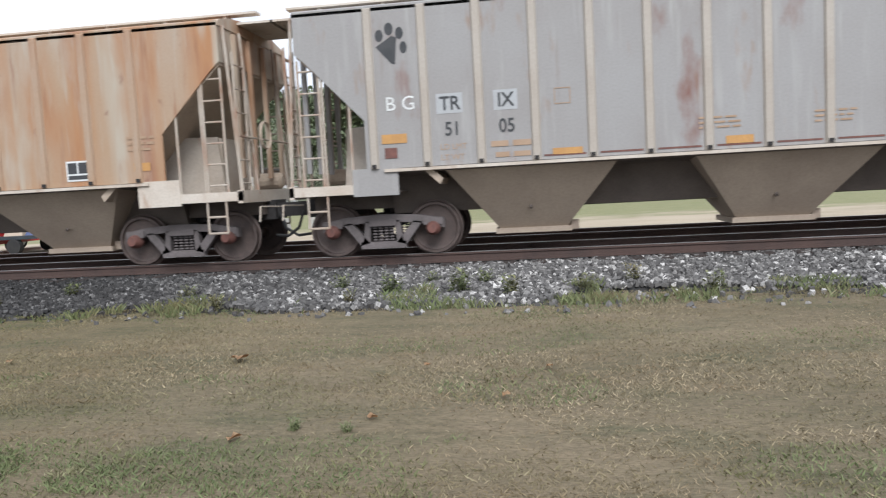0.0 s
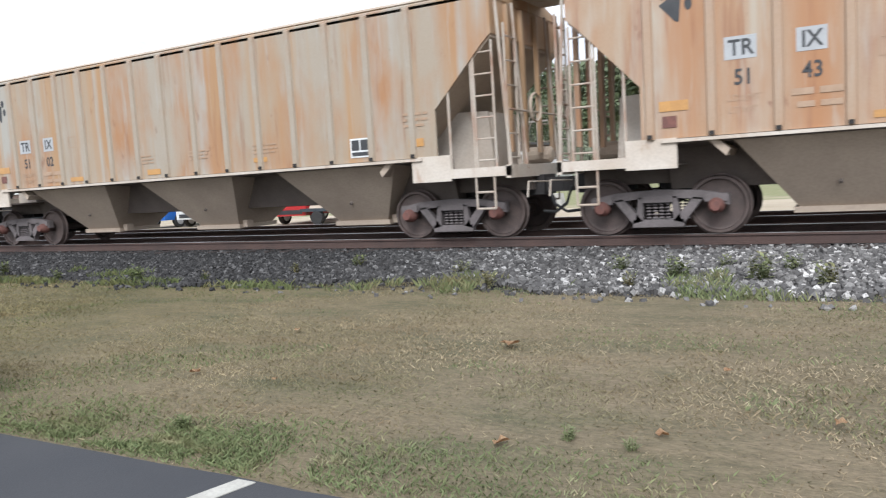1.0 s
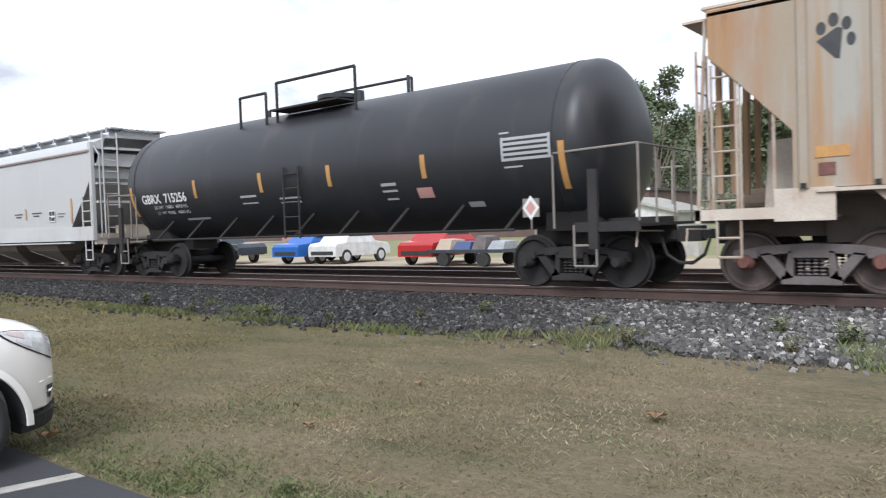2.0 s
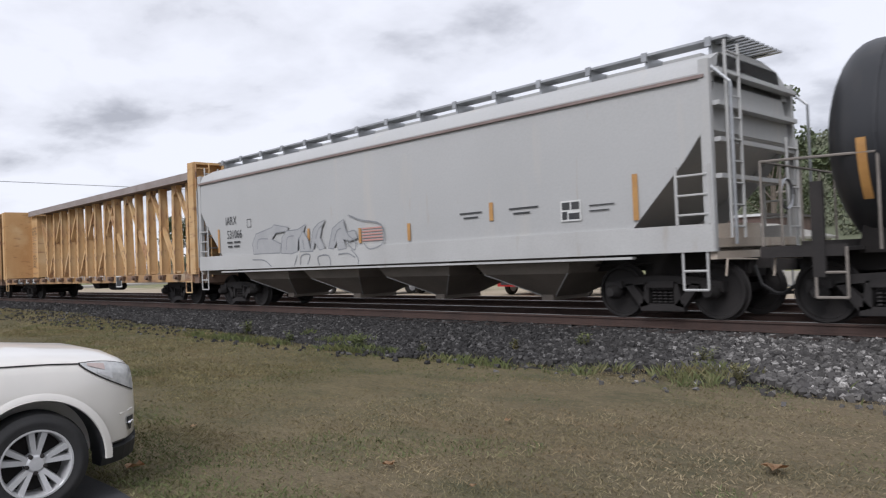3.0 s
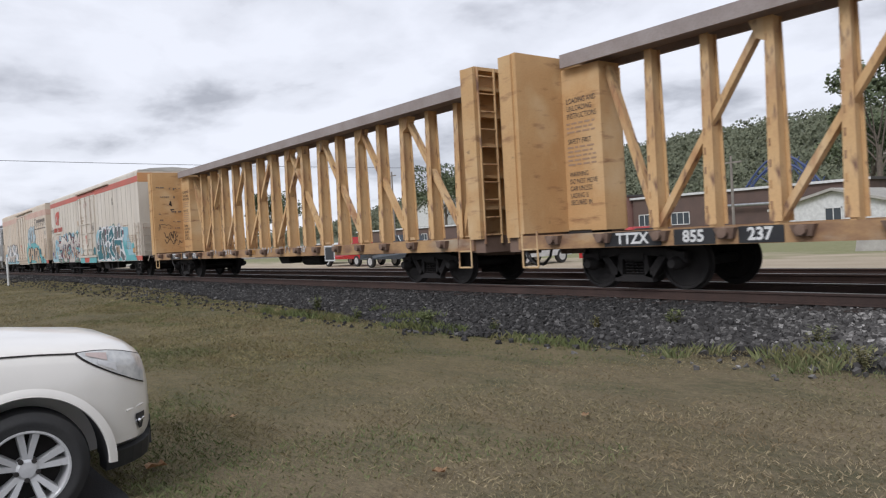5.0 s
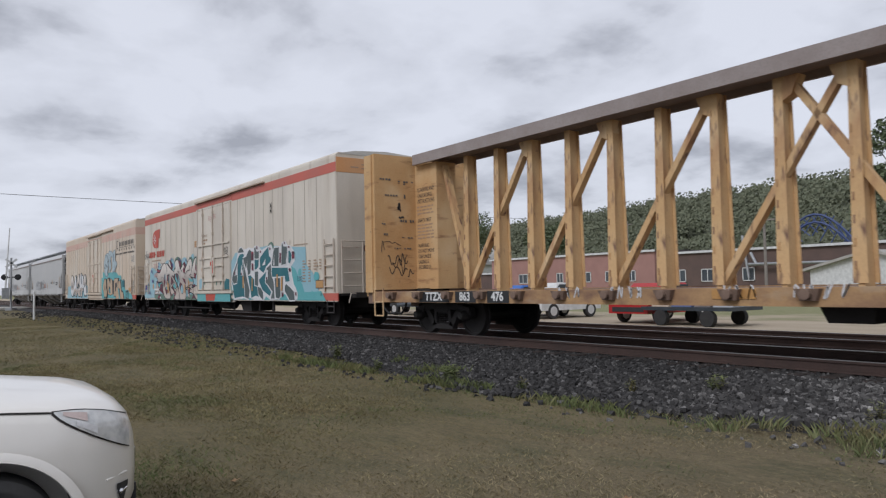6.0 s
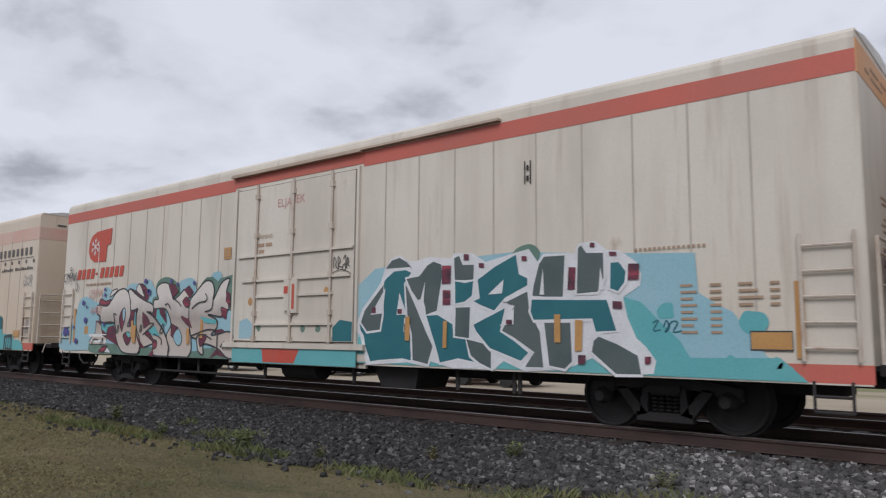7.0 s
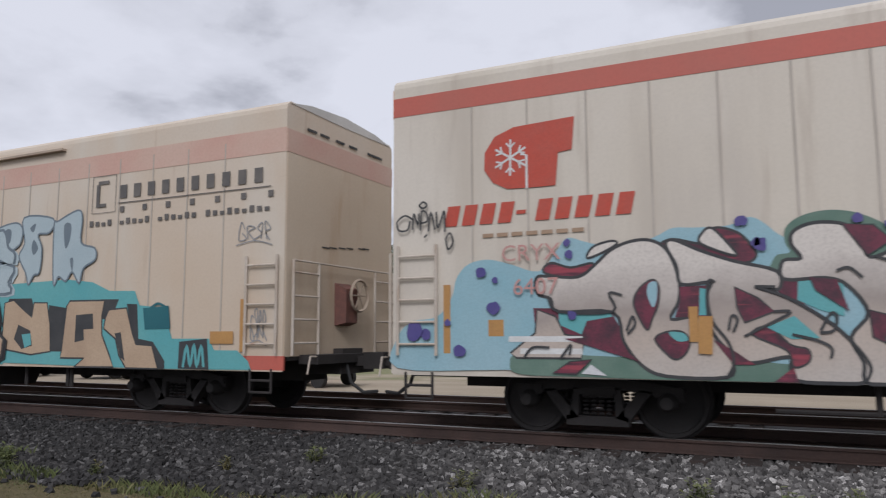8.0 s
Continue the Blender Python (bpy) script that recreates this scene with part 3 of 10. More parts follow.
def build_ballast():
    xs = [-140 + 2.0 * k for k in range(50)] + [-40 + 0.25 * k for k in range(236)] + [20, 30, 60]
    ys = [-4.6 + 0.2 * k for k in range(56)]
    n = len(xs)
    verts = [(x, y, ballast_height(x, y)) for y in ys for x in xs]
    faces = [(j * n + i, j * n + i + 1, (j + 1) * n + i + 1, (j + 1) * n + i) for j in range(len(ys) - 1) for i in range(n - 1)]
    bed = new("track_bed", raw("track_bed", verts, faces, M_GRAVELBED, True))
    tagged(bed, "grey crushed-stone bed under the two tracks", "track bed", kind="structure")
    # loose stones, one joined mesh
    corner = np.array([(-1, -1, -1), (1, -1, -1), (1, 1, -1), (-1, 1, -1), (-0.7, -0.6, 1), (0.6, -0.7, 1), (0.7, 0.6, 1), (-0.6, 0.7, 1)], float)
    quad = np.array([(3, 2, 1, 0), (4, 5, 6, 7), (0, 1, 5, 4), (1, 2, 6, 5), (2, 3, 7, 6), (3, 0, 4, 7)])
    g = np.random.default_rng(3)
    allv, allf, count = [], [], 0
    for k in range(70000):
        x = -30 + 40 * g.random() if k % 5 else -70 + 40 * g.random()
        y = -4.5 + 4.55 * g.random() ** 0.9
        z = ballast_height(x, y)
        if z < -0.02:
            if g.random() > 0.05:
                continue
            z = 0.0
        s = (0.015 + 0.022 * g.random()) * (1.4 if k % 5 == 0 else 1.0)
        rot = np.array(Euler(g.random(3) * 6.28).to_matrix())
        pts = (corner * (1 + 0.35 * (g.random((8, 3)) - 0.5)) * s * np.array((1.25, 1.0, 0.75))) @ rot.T + (x, y, z + s * 0.25)
        allv.append(pts)
        allf.append(quad + 8 * count)
        count += 1
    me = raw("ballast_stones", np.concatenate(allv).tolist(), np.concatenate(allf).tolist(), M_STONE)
    tagged(new("ballast_stones", me), "loose angular grey and white ballast stones", "ballast", kind="stuff")


def build_rail(name, y, label):
    """Rail with base, web and a worn bright head."""
    rail = thing(name, label, "rail", "rails of the two tracks")
    prof = [(-0.07, -0.172), (0.07, -0.172), (0.07, -0.155), (0.012, -0.135), (0.012, -0.045), (0.036, -0.038), (0.036, -0.006), (-0.036, -0.006), (-0.036, -0.038), (-0.012, -0.045), (-0.012, -0.135), (-0.07, -0.155)]
    bm = bmesh.new()
    rings(bm, [[(x, y + a, RAIL_Z + z) for a, z in prof] for x in (-300, -20, 60)])
    part("rail_body", bm, M_RAIL, rail)
    bm = bmesh.new()
    box(bm, -300, 60, y - 0.03, y + 0.03, RAIL_Z - 0.006, RAIL_Z)
    part("rail_head", bm, M_RAILTOP, rail, "bright worn running surface")


def build_ties():
    for yc, nm in ((0.75, "near_track_ties"), (4.3, "far_track_ties")):
        row = thing(nm, "weathered creosoted timber ties half sunk in ballast", "railway ties", kind="structure")
        bm = bmesh.new()
        v = box(bm, -0.11, 0.11, -1.28, 1.28, -0.16, 0.0)
        me = mesh_of("tie", bm, M_TIE)
        near = nm[0] == "n"
        for k in range(110 if near else 40):
            x = (-38 + 0.52 * k) if near else (-22 + 0.52 * k)
            shared("tie", me, row, pose(x + rng.uniform(-0.03, 0.03), yc + rng.uniform(-0.04, 0.04), 0.172 - rng.uniform(0.0, 0.015), 0, 0, rng.uniform(-1, 1)))
        bm = bmesh.new()
        for k in range(120):
            x = -38.5 - 0.52 * k
            box(bm, x - 0.11, x + 0.11, yc - 1.28, yc + 1.28, 0.01, 0.168)
        tagged(part("far_ties", bm, M_TIE, row), kind="stuff")


def build_asphalt():
    bm = bmesh.new()
    xs = [-60 + 0.5 * k for k in range(160)]
    top = [(x, -9.62 + 0.03 * noise.noise((x * 1.7, 0, 0)) + 0.015 * noise.noise((x * 6, 2, 0))) for x in xs]
    for z0, z1 in ((-0.05, 0.004),):
        lo = [bm.verts.new((x, y, z1)) for x, y in top]
        far = [bm.verts.new((x, -40, z1)) for x, y in top]
        und = [bm.verts.new((x, y, z0)) for x, y in top]
        for k in range(len(xs) - 1):
            bm.faces.new((far[k], far[k + 1], lo[k + 1], lo[k]))
            bm.faces.new((lo[k], lo[k + 1], und[k + 1], und[k]))
    lot = new("parking_lot", mesh_of("parking_lot", bm, M_ASPHALT))
    tagged(lot, "dark asphalt parking lot along the lawn edge", "parking lot", kind="structure")
    for k, x in enumerate((-1.84, -4.25, -6.95, -9.5, 0.7, 3.2)):
        bm = bmesh.new()
        dx = -0.28
        hull(bm, [(x - 0.06, -9.64, 0.0045), (x + 0.06, -9.64, 0.0045), (x + 0.06 + dx * 5.0, -14.6, 0.0045), (x - 0.06 + dx * 5.0, -14.6, 0.0045)],
             [(x - 0.06, -9.64, 0.009), (x + 0.06, -9.64, 0.009), (x + 0.06 + dx * 5.0, -14.6, 0.009), (x - 0.06 + dx * 5.0, -14.6, 0.009)])
        st = new("parking_stripe", mesh_of("parking_stripe", bm, M_LINE))
        tagged(st, "worn white parking stripe on dark asphalt", "road marking", "parking stripes")


build_ground()
build_ballast()
for y, nm, lb in ((0.0, "rail", "rusty rail of the near track with a dull head"), (1.5, "rail", "rail of the near track with a bright worn head"),
                  (3.55, "rail", "rail of the far track with a bright head"), (5.05, "rail", "outer rail of the far track, dull")):
    build_rail(nm, y, lb)


# ---- running gear shared by all cars ----
WHEEL_R = 0.457


def wheel_mesh():
    """One wheelset: two dished wheels with flanges on an axle, about its own middle."""
    bm = bmesh.new()
    for s in (-1, 1):
        prof = [(0.02, 0.10), (0.02, 0.20), (0.055, 0.34), (0.04, 0.39), (-0.0, 0.40), (-0.0, 0.445), (0.09, 0.462), (0.10, 0.488), (0.13, 0.488), (0.14, 0.40), (0.10, 0.37), (0.11, 0.20), (0.15, 0.16), (0.15, 0.08)]
        turned(bm, [(s * (-(0.82 - p)) if True else 0, r) for p, r in prof], "y", 28)
    turned(bm, [(-0.95, 0.075), (-0.75, 0.09), (0.75, 0.09), (0.95, 0.075)], "y", 12)
    return mesh_of("wheelset", bm, M_WHEEL, True)


WHEEL_ME = wheel_mesh()


def sideframe_mesh(name, springs=False):
    """A cast three-piece truck side frame: arched top bar, sloping legs, tension bar; facing -y."""
    bm = bmesh.new()
    a, b = -0.13, 0.0
    top = [(-1.08, 0.50), (-1.08, 0.60), (-0.72, 0.68), (-0.35, 0.72), (0.35, 0.72), (0.72, 0.68), (1.08, 0.60), (1.08, 0.50), (0.70, 0.55), (0.34, 0.60), (-0.34, 0.60), (-0.70, 0.55)]
    for (x0, z0), (x1, z1), (x2, z2), (x3, z3) in (
            ((-1.08, 0.46), (-1.08, 0.62), (-0.66, 0.70), (-0.66, 0.56)), ((-0.66, 0.56), (-0.66, 0.70), (0, 0.735), (0, 0.62)), ((0, 0.62), (0, 0.735), (0.66, 0.70), (0.66, 0.56)), ((0.66, 0.56), (0.66, 0.70), (1.08, 0.62), (1.08, 0.46)),
            ((-0.70, 0.58), (-0.55, 0.60), (-0.24, 0.24), (-0.40, 0.20)), ((0.55, 0.60), (0.70, 0.58), (0.40, 0.20), (0.24, 0.24)), ((-0.40, 0.14), (-0.40, 0.26), (0.40, 0.26), (0.40, 0.14)),
            ((-0.36, 0.24), (-0.30, 0.62), (-0.22, 0.62), (-0.24, 0.24)), ((0.24, 0.24), (0.22, 0.62), (0.30, 0.62), (0.36, 0.24))):
        prism_y(bm, [(x0, z0), (x1, z1), (x2, z2), (x3, z3)], a, b)
    for s in (-1, 1):
        box(bm, s * 0.89 - 0.17, s * 0.89 + 0.17, a - 0.03, b, 0.52, 0.64)
    return mesh_of(name, bm, M_TRUCKD if springs else M_TRUCK)


def spring_mesh():
    bm = bmesh.new()
    for x in (-0.15, -0.05, 0.05, 0.15):
        for k in range(5):
            turned(bm, [(0.27 + 0.052 * k, 0.030), (0.283 + 0.052 * k, 0.047), (0.305 + 0.052 * k, 0.030)], "z", 8, (x, -0.07, 0))
    box(bm, -0.24, 0.24, -0.16, 0.12, 0.53, 0.63)
    return mesh_of("spring_nest", bm, M_TRUCK)


def bolster_mesh():
    bm = bmesh.new()
    hull(bm, [(-0.2, -1.0, 0.5), (0.2, -1.0, 0.5), (0.2, 1.0, 0.5), (-0.2, 1.0, 0.5)], [(-0.17, -1.0, 0.72), (0.17, -1.0, 0.72), (0.17, 1.0, 0.72), (-0.17, 1.0, 0.72)])
    turned(bm, [(0.7, 0.2), (0.95, 0.2)], "z", 14)
    for s in (-1, 1):
        box(bm, s * 0.42 - 0.05, s * 0.42 + 0.05, -0.9, 0.9, 0.28, 0.44)
    return mesh_of("bolster", bm, M_UNDER)


def cap_mesh():
    bm = bmesh.new()
    turned(bm, [(-0.24, 0.03), (-0.235, 0.075), (-0.20, 0.085), (-0.15, 0.12), (-0.02, 0.125), (0.0, 0.10)], "y", 14)
    return mesh_of("bearing_cap", bm, M_CAP, True)


FRAME_ME, SPRING_ME, BOLSTER_ME, CAP_ME = sideframe_mesh("truck_side_frame"), spring_mesh(), bolster_mesh(), cap_mesh()
FRAME_DARK = sideframe_mesh("truck_side_frame", True)
WHEEL_DARK, SPRING_DARK, CAP_DARK = WHEEL_ME.copy(), SPRING_ME.copy(), CAP_ME.copy()
for dark in (WHEEL_DARK, SPRING_DARK, CAP_DARK):
    dark.materials[0] = M_TRUCKD
WHEELS = []


def trucks(car, half, shaded=False):
    frame_me, spring_me, cap_me, wheel_me = (FRAME_DARK, SPRING_DARK, CAP_DARK, WHEEL_DARK) if shaded else (FRAME_ME, SPRING_ME, CAP_ME, WHEEL_ME)
    for s in (-1, 1):
        xc = s * half
        for side in (-1, 1):
            turn = pose(xc, side * 0.90, 0.0, 0, 0, 0 if side < 0 else 180)
            fr = shared("truck_side_frame", frame_me, car, turn)
            shared("spring_nest", spring_me, fr)
            for e in (-0.89, 0.89):
                shared("bearing_cap", cap_me, fr, pose(e, -0.06, WHEEL_R))
        shared("bolster", BOLSTER_ME, car, pose(xc, 0, 0))
        for e in (-0.89, 0.89):
            ob = shared("wheelset", wheel_me, car, pose(xc + e, 0, WHEEL_R))
            WHEELS.append((ob, xc + e, rng.uniform(0, 360)))


def coupler(car, x_end, s):
    """Draft gear, shank, knuckle, air hose and cut lever at one end."""
    bm = bmesh.new()
    box(bm, min(x_end - s * 0.9, x_end), max(x_end - s * 0.9, x_end), -0.3, 0.3, 0.72, 1.08)
    a, b = sorted((x_end, x_end + s * 0.42))
    box(bm, a, b, -0.09, 0.09, 0.80, 0.96)
    c = x_end + s * 0.50
    hull(bm, [(c - 0.17, -0.20, 0.76), (c + 0.17, -0.14, 0.76), (c + 0.15, 0.20, 0.76), (c - 0.17, 0.16, 0.76)],
         [(c - 0.17, -0.20, 1.02), (c + 0.17, -0.14, 1.02), (c + 0.15, 0.20, 1.02), (c - 0.17, 0.16, 1.02)])
    part("coupler", bm, M_UNDER, car)
    bm = bmesh.new()
    pts = [(x_end + s * 0.1, -0.35, 0.85), (x_end + s * 0.2, -0.36, 0.55), (x_end + s * 0.42, -0.34, 0.40), (x_end + s * 0.66, -0.3, 0.42)]
    for p, q in zip(pts, pts[1:]):
        rod(bm, p, q, 0.028)
    part("air_hose", bm, M_TYRE, car)
    bm = bmesh.new()
    rod(bm, (x_end + s * 0.12, -1.35, 0.98), (x_end + s * 0.12, -0.3, 0.95), 0.014)
    rod(bm, (x_end + s * 0.12, -1.35, 0.98), (x_end + s * 0.12, -1.42, 0.72), 0.014)
    part("cut_lever", bm, M_WHITE, car)


def ladder(car, x0, x1, y, z0, z1, n, material, r=0.017, label=""):
    """Upright ladder in a plane of constant y."""
    bm = bmesh.new()
    for x in (x0, x1):
        rod(bm, (x, y, z0), (x, y, z1), r * 1.4)
    for k in range(n):
        z = z0 + (z1 - z0) * (k + 0.5) / n
        rod(bm, (x0, y, z), (x1, y, z), r)
    return part("ladder", bm, material, car, label)


def end_ladder(car, x, y0, y1, z0, z1, n, material, r=0.017):
    bm = bmesh.new()
    for y in (y0, y1):
        rod(bm, (x, y, z0), (x, y, z1), r * 1.4)
    for k in range(n):
        z = z0 + (z1 - z0) * (k + 0.5) / n
        rod(bm, (x, y0, z), (x, y1, z), r)
    return part("ladder", bm, material, car)


def stirrup(car, x, y, material, z0=0.42, z1=1.1, w=0.4):
    bm = bmesh.new()
    for p, q in (((x, y, z1), (x, y, z0)), ((x + w, y, z1), (x + w, y, z0)), ((x, y, z0), (x + w, y, z0)), ((x, y, (z0 + z1) / 2), (x + w, y, (z0 + z1) / 2))):
        rod(bm, p, q, 0.02)
    part("stirrup_step", bm, material, car)


def hose_runs(car, half):
    """Brake pipe, rods and cylinder under the floor."""
    bm = bmesh.new()
    rod(bm, (-half, -0.5, 0.92), (half, -0.5, 0.92), 0.025)
    rod(bm, (-half * 0.6, 0.45, 0.7), (half * 0.6, 0.45, 0.7), 0.02)
    part("brake_pipe", bm, M_UNDER, car)


# ---- ribbed covered hopper ----
PAW = ((0.0, -0.06, 0.20, 0.17), (-0.19, 0.13, 0.062, 0.09), (-0.04, 0.22, 0.065, 0.095), (0.115, 0.15, 0.06, 0.09), (0.165, -0.06, 0.055, 0.09))


def paw_mark(car, x, z, k, y):
    for n, (a, b, w, h) in enumerate(PAW):
        if n == 0:
            pts = [(x - 0.25 * k, z - 0.03 * k), (x + 0.0 * k, z + 0.12 * k), (x + 0.07 * k, z + 0.09 * k), (x + 0.03 * k, z - 0.30 * k), (x - 0.03 * k, z - 0.28 * k)]
            spray("paw_pad", pts, y, M_INK, car)
        else:
            pts = [(x + k * (a + w * math.cos(t)), z + k * (b + h * math.sin(t))) for t in (2 * math.pi * j / 12 for j in range(12))]
            spray("paw_toe", pts, y, M_INK, car)


def ribbed_hopper(label, paint, marks, serial, big_paw=False, drop=0.0):
    car = thing("hopper_car", label, "freight car", "freight cars of the train")
    Y = 1.6
    out = [(-6.5, 1.5), (6.5, 1.5), (6.5, 2.3), (7.45, 3.3), (7.62, 3.45), (7.62, 4.13), (-7.62, 4.13), (-7.62, 3.45), (-7.45, 3.3), (-6.5, 2.3)]
    for s, nm in ((-1, "near"), (1, "far")):
        bm = bmesh.new()
        prism_y(bm, out, s * (Y - 0.04), s * Y)
        part("side_sheet", bm, paint, car)
    # roof, rounded, with hatches and a running board
    bm = bmesh.new()
    arc = [(-Y, 4.10), (-1.5, 4.17), (-1.0, 4.27), (-0.4, 4.33), (0.4, 4.33), (1.0, 4.27), (1.5, 4.17), (Y, 4.10)]
    rings(bm, [[(x, y, z) for y, z in arc] + [(x, Y, 4.05), (x, -Y, 4.05)] for x in (-7.64, 7.64)])
    part("roof", bm, paint, car)
    bm = bmesh.new()
    for y in (-0.62, 0.62):
        box(bm, -8.0, 8.0, y - 0.12, y + 0.12, 4.40, 4.44)
    for k in range(14):
        x = -7.4 + k * 14.8 / 13
        box(bm, x - 0.03, x + 0.03, -0.7, 0.7, 4.30, 4.41)
    for s in (-1, 1):
        box(bm, min(s * 7.64, s * 8.3), max(s * 7.64, s * 8.3), -0.75, 0.75, 4.22, 4.26)
    part("running_board", bm, M_WHITE, car, "galvanised roof walkway")
    bm = bmesh.new()
    for k in range(10):
        x = -6.6 + k * 13.2 / 9
        box(bm, x - 0.55, x + 0.55, -0.38, 0.38, 4.32, 4.40)
    part("hatch_row", bm, paint, car)
    # ribs
    bm = bmesh.new()
    hull(bm, [(-0.075, -Y, 1.5), (0.075, -Y, 1.5), (0.075, -Y, 4.1), (-0.075, -Y, 4.1)], [(-0.052, -Y - 0.045, 1.5), (0.052, -Y - 0.045, 1.5), (0.052, -Y - 0.045, 4.08), (-0.052, -Y - 0.045, 4.08)])
    rib = mesh_of("side_rib", bm, M_RIB if big_paw else paint)
    bm = bmesh.new()
    box(bm, -0.035, 0.035, -Y - 0.075, -Y - 0.02, 1.51, 1.57)
    foot = mesh_of("rib_bolt", bm, M_UNDER)
    bm = bmesh.new()
    box(bm, -0.33, 0.33, -Y - 0.006, -Y, 1.55, 1.58)
    rust_line = mesh_of("rust_run", bm, M_CAP)
    for k in range(15):
        x = -6.36 + 0.885 * k
        if big_paw and k > 3:
            shared("rust_run", rust_line, car, pose(x - 0.44, 0, 0))
        r = shared("side_rib", rib, car, pose(x, 0, 0))
        shared("rib_bolt", foot, r)
        shared("side_rib", rib, car, pose(x, 0, 0, 0, 0, 180))
    # bottom angle
    bm = bmesh.new()
    box(bm, -6.2, 6.2, -Y - 0.05, -Y + 0.04, 1.44, 1.49)
    box(bm, -6.2, 6.2, Y - 0.04, Y + 0.05, 1.44, 1.49)
    part("side_angle", bm, M_WHITE, car, "pale bottom angle")
    # sloped end sheets
    for s in (-1, 1):
        bm = bmesh.new()
        hull(bm, [(s * 7.6, -Y + 0.05, 3.4), (s * 7.6, Y - 0.05, 3.4), (s * 5.3, Y - 0.05, 1.2), (s * 5.3, -Y + 0.05, 1.2)],
             [(s * 7.6, -Y + 0.05, 3.48), (s * 7.6, Y - 0.05, 3.48), (s * 5.25, Y - 0.05, 1.3), (s * 5.25, -Y + 0.05, 1.3)])
        part("slope_sheet", bm, M_CHUTE, car)
        bm = bmesh.new()
        box(bm, min(s * 7.56, s * 7.62), max(s * 7.56, s * 7.62), -Y + 0.04, Y - 0.04, 3.45, 4.08)
        for y in (-1.0, -0.35, 0.35, 1.0):
            box(bm, min(s * 7.62, s * 7.70), max(s * 7.62, s * 7.70), y - 0.04, y + 0.04, 1.5, 4.0)
        part("end_sheet", bm, paint, car)
        # gusset and end platform
        bm = bmesh.new()
        a, b = sorted((s * 5.98, s * 6.75))
        box(bm, a, b, Y - 0.03, Y + 0.01, 1.06, 1.51)
        part("corner_gusset", bm, M_WHITE if not big_paw else paint, car)
        bm = bmesh.new()
        box(bm, a, b, -Y - 0.01, -Y + 0.03, 1.06, 1.51)
        part("corner_gusset", bm, M_WHITE if not big_paw else paint, car, "stencilled pale corner plate")
        bm = bmesh.new()
        a, b = sorted((s * 6.75, s * 7.86))
        box(bm, a, b, -Y, -Y + 0.06, 1.10, 1.26)
        box(bm, a, b, Y - 0.06, Y, 1.10, 1.26)
        c, d = sorted((s * 7.78, s * 7.86))
        box(bm, c, d, -Y, Y, 1.06, 1.28)
        part("end_sill", bm, M_WHITE, car)
        bm = bmesh.new()
        c, d = sorted((s * 6.0, s * 7.78))
        box(bm, c, d, -0.45, 0.45, 0.82, 1.15)
        box(bm, c, d, -Y + 0.05, Y - 0.05, 1.10, 1.13)
        part("draft_sill", bm, M_UNDERHAZE, car)
        bm = bmesh.new()
        prism_y(bm, [(s * 5.9, 1.14), (s * 7.15, 1.14), (s * 7.05, 2.28), (s * 6.45, 2.30), (s * 5.9, 1.8)], -0.62, -0.55)
        prism_y(bm, [(s * 5.9, 1.14), (s * 7.15, 1.14), (s * 7.05, 2.28), (s * 6.45, 2.30), (s * 5.9, 1.8)], 0.55, 0.62)
        a, b = sorted((s * 7.03, s * 7.10))
        box(bm, a, b, -0.55, 0.55, 1.14, 2.26)
        part("bolster_web", bm, M_WHITE, car, "pale bolster web plates")
        bm = bmesh.new()
        turned(bm, [(s * 7.2, 0.10), (s * 7.25, 0.16), (s * 7.75, 0.16), (s * 7.8, 0.10)], "x", 12, (0, 0.65, 1.45))
        part("air_tank", bm, M_CHUTE, car)
        bm = bmesh.new()
        rod(bm, (s * 7.74, -0.7, 1.2), (s * 7.74, -0.7, 2.2), 0.03)
        turned(bm, [(s * 7.97, 0.24), (s * 8.0, 0.26), (s * 8.03, 0.24), (s * 8.0, 0.215), (s * 7.97, 0.24)], "x", 16, (0, -0.7, 2.25), cap=False)
        part("hand_brake", bm, M_CHUTE, car)
        # ladders and posts of the end cage
        for yy in (-1.55, 1.55):
            a, b = sorted((s * 7.2, s * 7.6))
            ladder(car, a, b, yy, 1.2, 3.35, 6, M_CAGE, 0.016)
        end_ladder(car, s * 7.82, -1.52, -1.08, 1.2, 3.6, 6, M_CAGE, 0.016)
        end_ladder(car, s * 7.82, 1.08, 1.52, 1.2, 4.1, 8, M_CAGE, 0.016)
        for y in (-1.5, -0.8, 0.8, 1.5):
            bm = bmesh.new()
            rod(bm, (s * 7.84, y, 1.2), (s * 7.68, y, 4.05), 0.03)
            part("end_post", bm, M_CAGE, car)
        for x in (6.75, 7.25):
            bm = bmesh.new()
            rod(bm, (s * x, -1.56, 1.2), (s * x, -1.56, 2.4 + (x - 6.5) * 1.0), 0.025)
            part("side_post", bm, M_CAGE, car)
        bm = bmesh.new()
        rod(bm, (s * 7.84, -1.5, 2.2), (s * 7.84, 1.5, 2.2), 0.02)
        part("cross_rail", bm, M_CAGE, car)
        x0 = s * 7.38 - 0.17
        stirrup(car, x0, -1.57, M_CAGE, 0.56, 1.12, 0.34)
        stirrup(car, x0, 1.57, M_CAGE, 0.56, 1.12, 0.34)
        coupler(car, s * 7.95, s)
